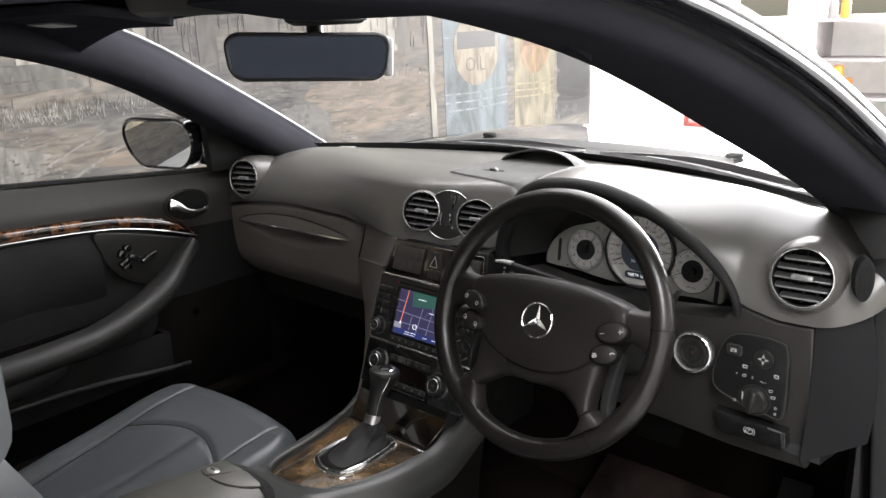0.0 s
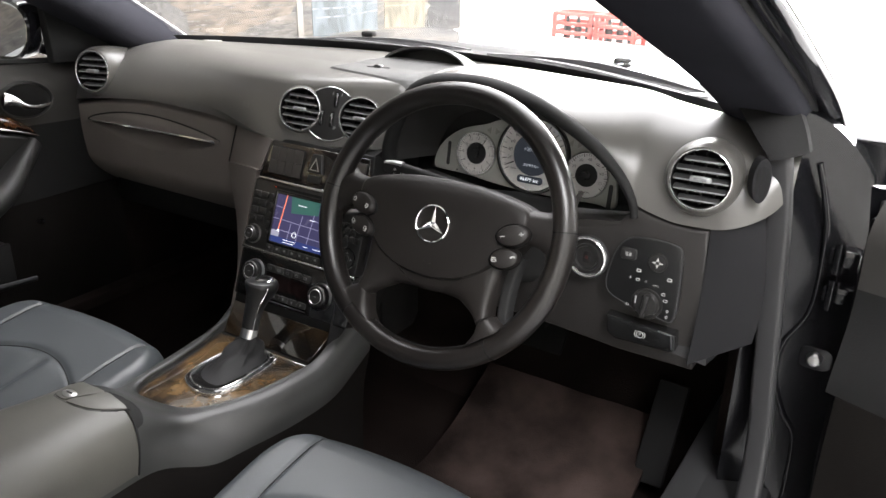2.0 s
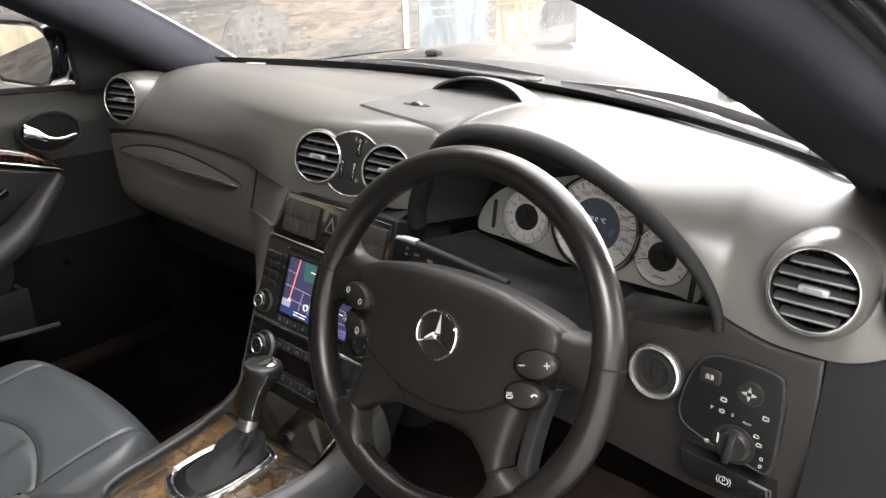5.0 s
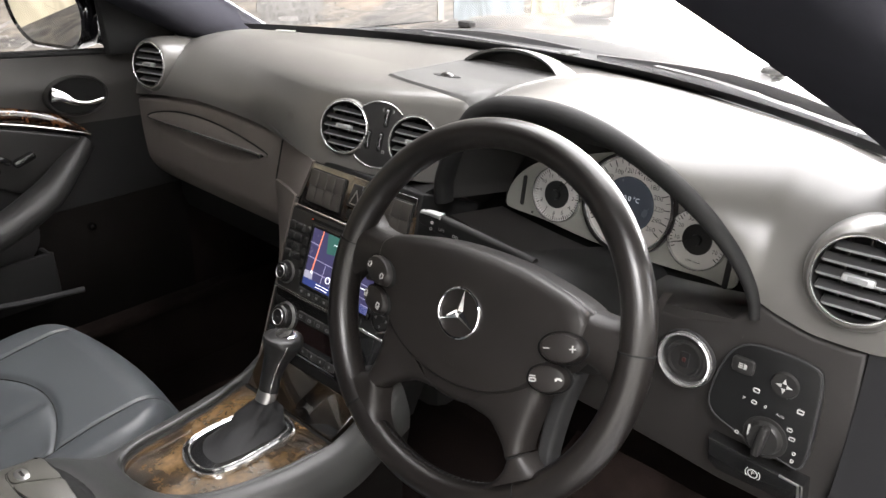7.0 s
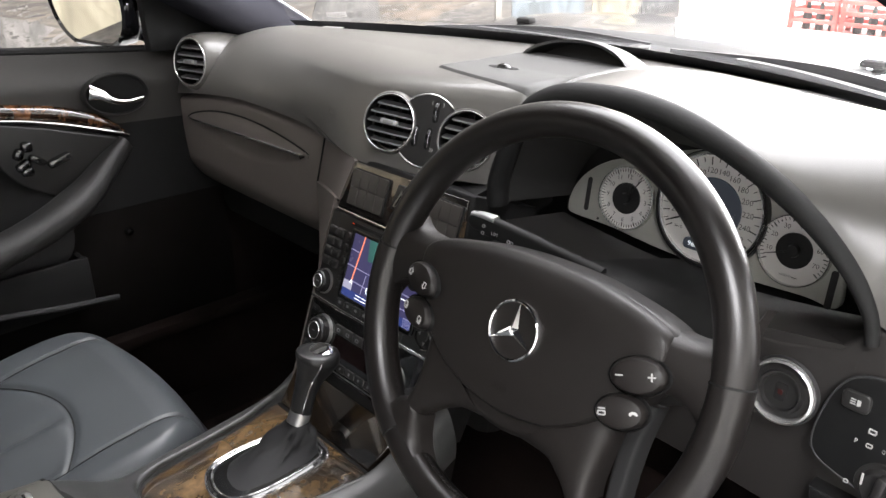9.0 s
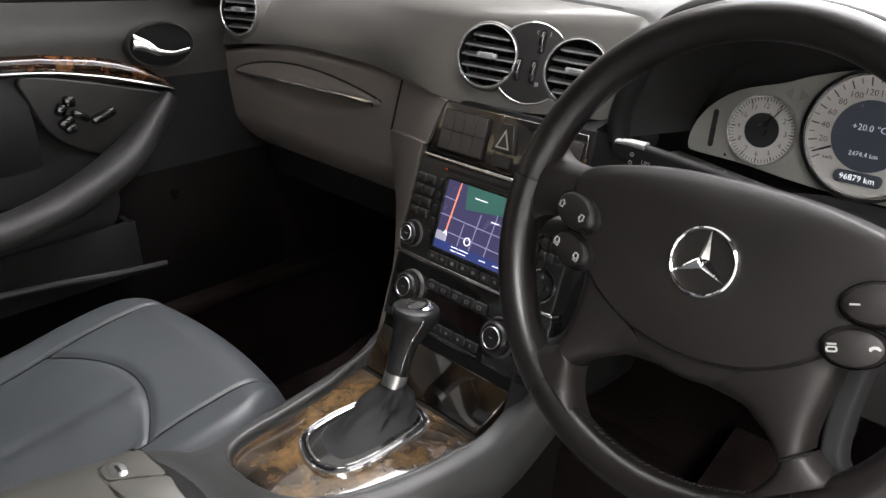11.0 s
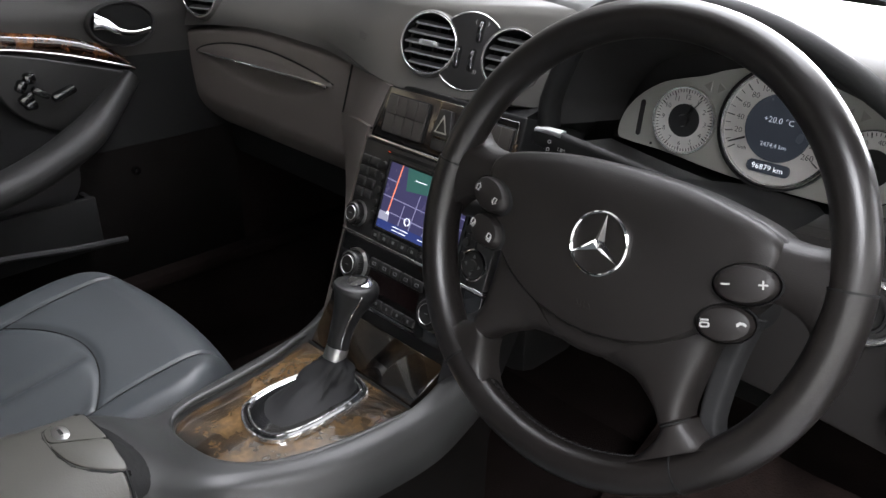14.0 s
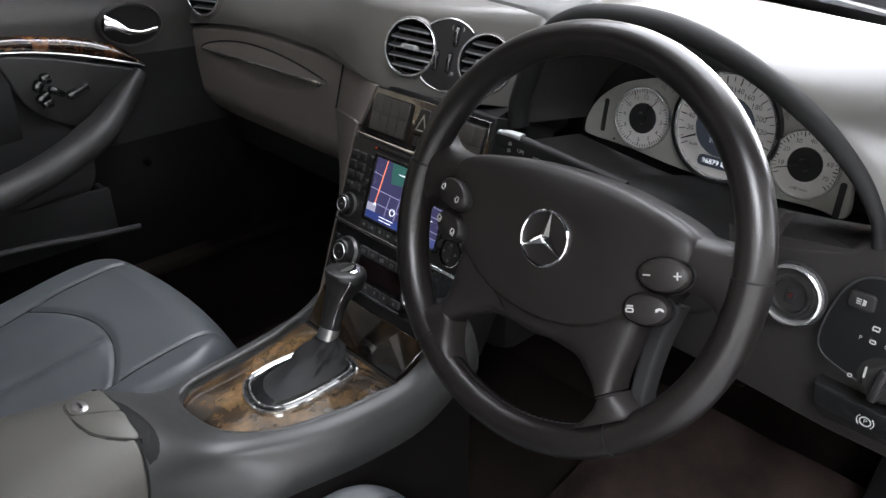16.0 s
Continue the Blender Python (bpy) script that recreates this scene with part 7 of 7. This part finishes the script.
# ---- seats ----
def seat(name, cx, s, dy, dz, label, group="front seats"):
    """A leather bucket seat; s: +1 where the car's middle lies to its right."""
    st = thing(name, label, "seat", (cx, -0.6 + dy, 0.2), group)

    def P(a, y, z):
        # the front edge bows forwards between the corners
        bow = 0.034 * max(0, 1 - (a / 0.222) ** 2) * step(-0.5, -0.29, y)
        return (cx + s * a, y + bow + dy, z + dz)

    def half(y):
        t = min(1, max(0, (y + 0.4) / 0.11))
        return 0.222 - 0.115 * (1 - math.sqrt(1 - t * t))

    def base(y):
        return 0.508 + 0.2 * (y + 0.36) if y < -0.36 else 0.508

    def arc(a):
        return -0.428 - 2.2 * (a - 0.012) ** 2

    def top(a, y):
        h = half(y)
        e = abs(a)
        z = base(y) + 0.014 * step(0.125, 0.185, e) * (1 - 0.85 * step(-0.64, -0.38, y))
        z -= 0.065 * (max(0, (e - (h - 0.045)) / 0.045)) ** 2.6
        z -= 0.075 * (max(0, (y + 0.352) / 0.06)) ** 2.4
        z += 0.006 * math.exp(-((y + 0.42) / 0.07) ** 2)
        w = step(0, 0.02, arc(a) - y) * step(0, 0.02, 0.142 - e)
        z += w * (0.005 * math.cos(min(1, e / 0.14) * math.pi / 2) - 0.003)
        # soft creases of use on the middle panel
        z += w * (-0.0045 * math.exp(-((a - 0.03 - 0.15 * (y + 0.43)) / 0.012) ** 2) + 0.003 * math.exp(-((a - 0.055 - 0.15 * (y + 0.43)) / 0.02) ** 2))
        z += w * 0.0025 * noise.noise(Vector((a * 14 + 3, y * 9, 0.4)))
        z -= 0.0032 * math.exp(-((e - 0.14) / 0.0042) ** 2)
        z -= 0.004 * math.exp(-((y - arc(a)) / 0.0045) ** 2) * step(0, 0.012, 0.145 - e)
        return z

    def cush(u, v):
        y = -0.86 + 0.568 * v
        a = (2 * u - 1) * half(y)
        return P(a, y, top(a, y))

    part("cushion", sheet(cush, 210, 210), LEATHER, st, "blue-grey leather cushion with sewn panels")

    def skirt(u, v):
        # round the cushion: inner side, corner, front, corner, outer side
        m = abs(u - 0.5) * 2
        sgn = 1 if u < 0.5 else -1
        if m < 0.2:
            y, a = -0.2915, 0.107 * m / 0.2
        elif m < 0.5:
            q = (m - 0.2) / 0.3 * math.pi / 2
            y, a = -0.4 + 0.1085 * math.cos(q), 0.107 + 0.115 * math.sin(q)
        else:
            y, a = -0.4 - 0.46 * (m - 0.5) / 0.5, 0.222
        a *= sgn
        z = top(a * 0.999, min(y, -0.293))
        z0 = z - (z - 0.3) * v
        f = 1 + 0.05 * math.sin(math.pi * v)
        return P(a * f, y + 0.02 * math.sin(math.pi * v) * step(0.6, 0.3, m), z0)
    part("skirt", sheet(skirt, 120, 12), LEATHER, st, "leather side skirt")
    part("base", box(P(0, -0.62, 0.24), (0.38, 0.44, 0.16), 0.03), DARK, st, "dark seat base")
    for a in (-0.17, 0.17):
        part("runner", box(P(a, -0.6, 0.165 - dz), (0.05, 0.6, 0.03), 0.005), DARK, st)
    for a in (-1, 1):
        seam = [P(a * 0.2145, y, top(0.2145, y) + 0.001) for y in [-0.8 + 0.04 * q for q in range(11)]]
        part("piping", tube(seam, 0.0013, 6), LEATHER, st)

    for a in (-1, 1):
        line = [P(a * 0.14, y, top(0.14, y) + 0.0006) for y in [-0.84 + 0.0135 * q for q in range(39)]]
        part("seam", tube(line, 0.0009, 6), DARK, st)
    part("seam", tube([P(a, arc(a), top(a, arc(a)) + 0.0006) for a in [-0.14 + 0.007 * q for q in range(41)]], 0.0009, 6), DARK, st)

    def back(u, v):
        z = 0.46 + 0.52 * v
        e = 2 * u - 1
        w = 0.235 - 0.035 * v * v
        y = -0.795 - 0.3 * (z - 0.46) * (0.8 + 0.4 * v)
        y += 0.075 * step(0.55, 0.9, abs(e)) * (1 - 0.45 * v) - 0.09 * max(0, (abs(e) - 0.86) / 0.14) ** 2.2
        y -= 0.012 * math.exp(-((abs(e) - 0.56) / 0.02) ** 2)
        y -= 0.06 * max(0, (v - 0.86) / 0.14) ** 2
        return P(e * w, y, z)
    part("backrest", sheet(back, 60, 40, (0, -0.11, 0)), LEATHER, st, "bolstered leather backrest")
    part("headrest", sweep([P(-0.12, -1.01, 1.09), P(-0.06, -1.0, 1.1), P(0.06, -1.0, 1.1), P(0.12, -1.01, 1.09)], rrect(0.09, 0.15, 0.035)), LEATHER, st, "padded headrest")
    for a in (-0.06, 0.06):
        part("headrest_post", tube([P(a, -1.0, 0.96), P(a, -1.0, 1.06)], 0.006, 10, up=(0, 1, 0)), CHROME, st)
    return st


seat("passenger_seat", -0.284, 1, 0.0, -0.008, "blue-grey leather passenger seat with bolsters")
seat("driver_seat", 0.372, -1, 0.02, -0.06, "blue-grey leather driver seat beside the console")


# ---- doors ----
def belt(y):
    return 0.874 - 0.09 * (y + 0.045)


def door(name, T, label, window=True):
    d = thing(name, label, "door", tuple((T @ Vector((-0.74, -0.5, 0.3)))), "car doors")

    def put(g):
        return at(T, g)
    REAR = -1.15

    def up(u, v):
        y = 0.075 + (REAR - 0.075) * u
        z = belt(y) + 0.0 - (belt(y) - 0.60) * v
        x = -0.748 + 0.034 * math.sin(min(1, v * 4.5) * math.pi / 2) - 0.012 * math.sin(math.pi * v) + 0.012 * step(0.5, 1, v)
        return (x, y, z)
    part("upper_trim", put(sheet(lambda u, v: up(u, 0.45 * v), 50, 16, (-0.02, 0, 0))), UPPERTRIM, d, "dark grey upper door trim")
    # The door's shade is coloured in: same trim, black in the middle and below.
    part("middle_trim", put(sheet(lambda u, v: up(u, 0.45 + 0.55 * v), 50, 12, (-0.02, 0, 0))), DARK, d, "middle door trim, upper vinyl darkened for shade")
    part("lower_trim", put(sheet(lambda u, v: (-0.70 - 0.02 * v + 0.012 * math.sin(math.pi * v), 0.06 + (REAR - 0.06) * u, 0.6 - 0.36 * v), 30, 12, (-0.03, 0, 0))), SHADELOW, d, "lower door trim with shade in its colour")
    part("belt_seal", put(tube([(-0.758, y, belt(y) + 0.004) for y in (0.06, -0.2, -0.5, -0.8, REAR)], 0.008, 8)), RUBBER, d, "black window seal")
    # wooden strip over a chrome line
    ys = [-0.113, -0.125, -0.145, -0.17, -0.2, -0.24, -0.32, -0.45, -0.6, -0.8, -1.05]
    hi = [0.736, 0.752, 0.768, 0.782, 0.794, 0.806, 0.821, 0.833, 0.842, 0.852, 0.862]
    lo = [0.735, 0.741, 0.748, 0.757, 0.767, 0.779, 0.797, 0.81, 0.818, 0.826, 0.834]

    def wood(u, v):
        k = u * (len(ys) - 1)
        i = min(len(ys) - 2, int(k))
        f = k - i
        y, a, b = (q[i] * (1 - f) + q[i + 1] * f for q in (ys, hi, lo))
        return (-0.709 + 0.006 * math.sin(math.pi * v) - 0.004 * v, y, b + 0.003 + (a - b) * v)
    part("wood_strip", put(sheet(wood, 50, 8, (-0.02, 0, 0))), WOOD_DOOR, d, "lacquered burr walnut strip")
    line = smooth_path([(-0.706, y, z) for y, z in zip(ys, lo)], 4)
    part("chrome_line", put(tube(line, 0.0028, 8)), CHROME, d, "thin chrome line")
    # leather insert and the switch panel set in it
    part("leather_insert", put(sheet(lambda u, v: (-0.716 + 0.012 * math.sin(math.pi * v) + 0.004 * math.sin(24 * u) * math.sin(math.pi * v), -0.35 + (REAR + 0.35) * u, 0.795 + 0.04 * u - 0.17 * v), 40, 12, (-0.01, 0, 0))), SUEDE, d, "dark leather door insert")
    sw = [(p.x, p.y) for p in smooth_path([Vector((a, b, 0)) for a, b in ((-0.355, 0.794), (-0.35, 0.756), (-0.328, 0.702), (-0.285, 0.664), (-0.225, 0.642), (-0.17, 0.66), (-0.14, 0.7), (-0.125, 0.728), (-0.2, 0.755), (-0.28, 0.78))], 4, True)]
    MD = FR((-0.712, 0, 0), (0, 1, 0), (0, 0, 1))
    panel_ = part("switch_panel", put(plate(sw, -0.01, 0.006, 0.003, MD)), PLASTIC, d, "black seat switch panel")
    part("panel_gap", put(tube([tuple(MD @ Vector((a, b, 0.003))) for a, b in sw], 0.0018, 6, True, up=(1, 0, 0))), DARK, panel_)
    for a, b, l, w, lean in ((-0.307, 0.737, 0.018, 0.014, 60), (-0.292, 0.748, 0.016, 0.016, 0), (-0.303, 0.716, 0.022, 0.014, 30), (-0.298, 0.705, 0.018, 0.014, 0), (-0.279, 0.722, 0.026, 0.011, -35), (-0.243, 0.715, 0.036, 0.013, 18)):
        part("seat_switch", put(at(MD @ pose(a, b, 0.01, 0, 0, lean), box((0, 0, 0), (1.2 * l, 1.2 * w, 0.018), 0.006))), PIANO, panel_)
    # pull bowl with its chrome handle
    MH = FR((-0.7205, -0.12, 0.811), (0, 1, -0.06), (0, 0.06, 1))
    part("bowl_ring", put(at(MH, lathe([(0.93, 0.004), (0.965, 0.0095), (1.0, 0.0105), (1.04, 0.008), (1.075, 0.001)], 48, 0.058, 0.037))), DOORTRIM, d, "raised oval bowl ring")
    bowl = part("handle_bowl", put(at(MH, lathe([(0, 0.0042), (0.7, 0.0042), (0.93, 0.006)], 48, 0.058, 0.037))), DARK, d, "dark oval handle bowl")
    hp_ = smooth_path([(-0.05, 0.008, 0.012), (-0.032, 0.004, 0.016), (-0.012, -0.008, 0.02), (0.015, -0.013, 0.02), (0.045, -0.009, 0.016)], 6)
    part("door_handle", put(at(MH, sweep(hp_, lambda t: [(a * (0.5 + 0.5 * math.sin(math.pi * min(1, t * 1.1 + 0.05))), b * (1.9 - 2.0 * t if t < 0.5 else 0.9 - 0.6 * (t - 0.5))) for a, b in circle(0.0075, 14)], up=(0, 1, 0)))), CHROME, d, "curved chrome door handle")
    # armrest that sweeps down from the strip's end
    ap = smooth_path([(-0.71, -0.12, 0.722), (-0.695, -0.165, 0.69), (-0.672, -0.225, 0.65), (-0.65, -0.3, 0.62), (-0.632, -0.39, 0.598), (-0.622, -0.5, 0.588), (-0.62, -0.75, 0.586), (-0.64, REAR, 0.59)], 8)
    part("armrest", put(sweep(ap, lambda t: [(a * (0.35 + 0.65 * min(1, t * 3.2)), b * (0.6 + 0.4 * min(1, t * 3))) for a, b in rrect(0.07, 0.05, 0.024)])), DOORTRIM, d, "dark grey padded door armrest")
    part("armrest_body", put(sheet(lambda u, v: (-0.7 + 0.06 * math.sin(math.pi * v) * step(0, 0.5, u), -0.2 - 0.9 * u, 0.6 - 0.06 * u - 0.1 * v), 24, 10)), TRIM, d)
    # small knob at the front of the lower trim, and the storage pocket
    part("trim_knob", put(at(FR((-0.697, -0.147, 0.554), (0, 1, 0), (0, 0, 1)), lathe([(0, 0.009), (0.006, 0.0075), (0.0085, 0.003), (0.009, -0.004)], 18))), PIANO, d, "small black knob")
    part("pocket", put(join(box((-0.665, -0.62, 0.49), (0.012, 0.76, 0.1), 0.005), box((-0.69, -0.25, 0.49), (0.05, 0.012, 0.1), 0.005))), RUBBER, d, "black storage pocket")
    part("pocket_edge", put(tube(smooth_path([(-0.66, -0.2, 0.445), (-0.655, -0.3, 0.458), (-0.65, -0.42, 0.478), (-0.65, -0.6, 0.49), (-0.65, -1.0, 0.495)], 6), 0.006, 8)), TRIM, d)
    if window:
        part("mirror_corner", put(join(plate([(0.12, 0.87), (-0.045, 0.878), (-0.05, 1.0), (-0.03, 1.0), (0.06, 0.95)], -0.012, 0.01, 0.004, FR((-0.722, 0, 0), (0, 1, 0), (0, 0, 1))))), DARK, d, "black corner trim by the mirror")
    part("outer_skin", put(sheet(lambda u, v: (-0.80 - 0.06 * math.sin(math.pi * v) + 0.03 * (1 - v), 0.1 + (REAR - 0.1) * u, belt(0.1 + (REAR - 0.1) * u) + 0.01 - 0.66 * v), 20, 16, (0.012, 0, 0))), PAINT, d, "glossy black door skin")
    part("sill_cap", put(sheet(lambda u, v: (-0.748 - 0.03 * v, 0.08 + (REAR - 0.08) * u, belt(0.08 + (REAR - 0.08) * u) - 0.004 - 0.004 * v), 20, 3, (0, 0, -0.012))), RUBBER, d)
    part("front_end", put(box((-0.765, 0.075, 0.55), (0.06, 0.02, 0.58), 0.01)), JAMB, d)
    if window:
        pane_ = part("window_glass", put(sheet(lambda u, v: (-0.752 + 0.13 * v ** 1.1, (-0.045 - 0.45 * v ** 1.3) * (1 - u) + (REAR - 0.05) * u, belt(-0.3) - 0.01 + 0.31 * v), 12, 10)), GLASS, d, "clear side window")
        pane_.visible_shadow = False
    return d


door("passenger_door", Matrix.Identity(4), "closed passenger door with walnut strip and chrome handle")
HINGE = Vector((0.84, 0.15, 0))
door("driver_door", Matrix.Translation(HINGE) @ Matrix.Rotation(radians(70), 4, "Z") @ Matrix.Translation(-HINGE) @ Matrix.Diagonal((-1, 1, 1, 1)), "open driver door with grey and black trim", False)

# ---- floor mats and pedals ----
for cx, label in ((-0.36, "brown pile mat in the passenger footwell"), (0.38, "worn brown pile mat in the driver footwell")):
    m_ = solo("floor_mat", sheet(lambda u, v: (cx - 0.2 + 0.4 * u, -0.3 + 0.62 * v, 0.168 + 0.17 * max(0, v - 0.6) ** 1.4 * 2 + 0.004 * noise.noise(Vector((u * 6, v * 8, cx)))), 24, 30, (0, 0, -0.012)), MAT_CLOTH, label, "floor mat", "floor mats")
pedals = thing("brake_pedal", "black rubber brake pedal", "pedal", (0.3, 0.33, 0.36))
part("pad", at(pose(0.3, 0.33, 0.36, 50), box((0, 0, 0), (0.1, 0.06, 0.014), 0.006)), DARK, pedals)
part("arm", tube([(0.3, 0.34, 0.365), (0.3, 0.38, 0.45), (0.3, 0.39, 0.6)], 0.01, 8, up=(1, 0, 0)), DARK, pedals)
gas = thing("accelerator_pedal", "long black accelerator pedal", "pedal", (0.59, 0.25, 0.2))
part("pad", at(pose(0.59, 0.26, 0.27, 55), box((0, 0, 0), (0.06, 0.2, 0.014), 0.006)), DARK, gas)
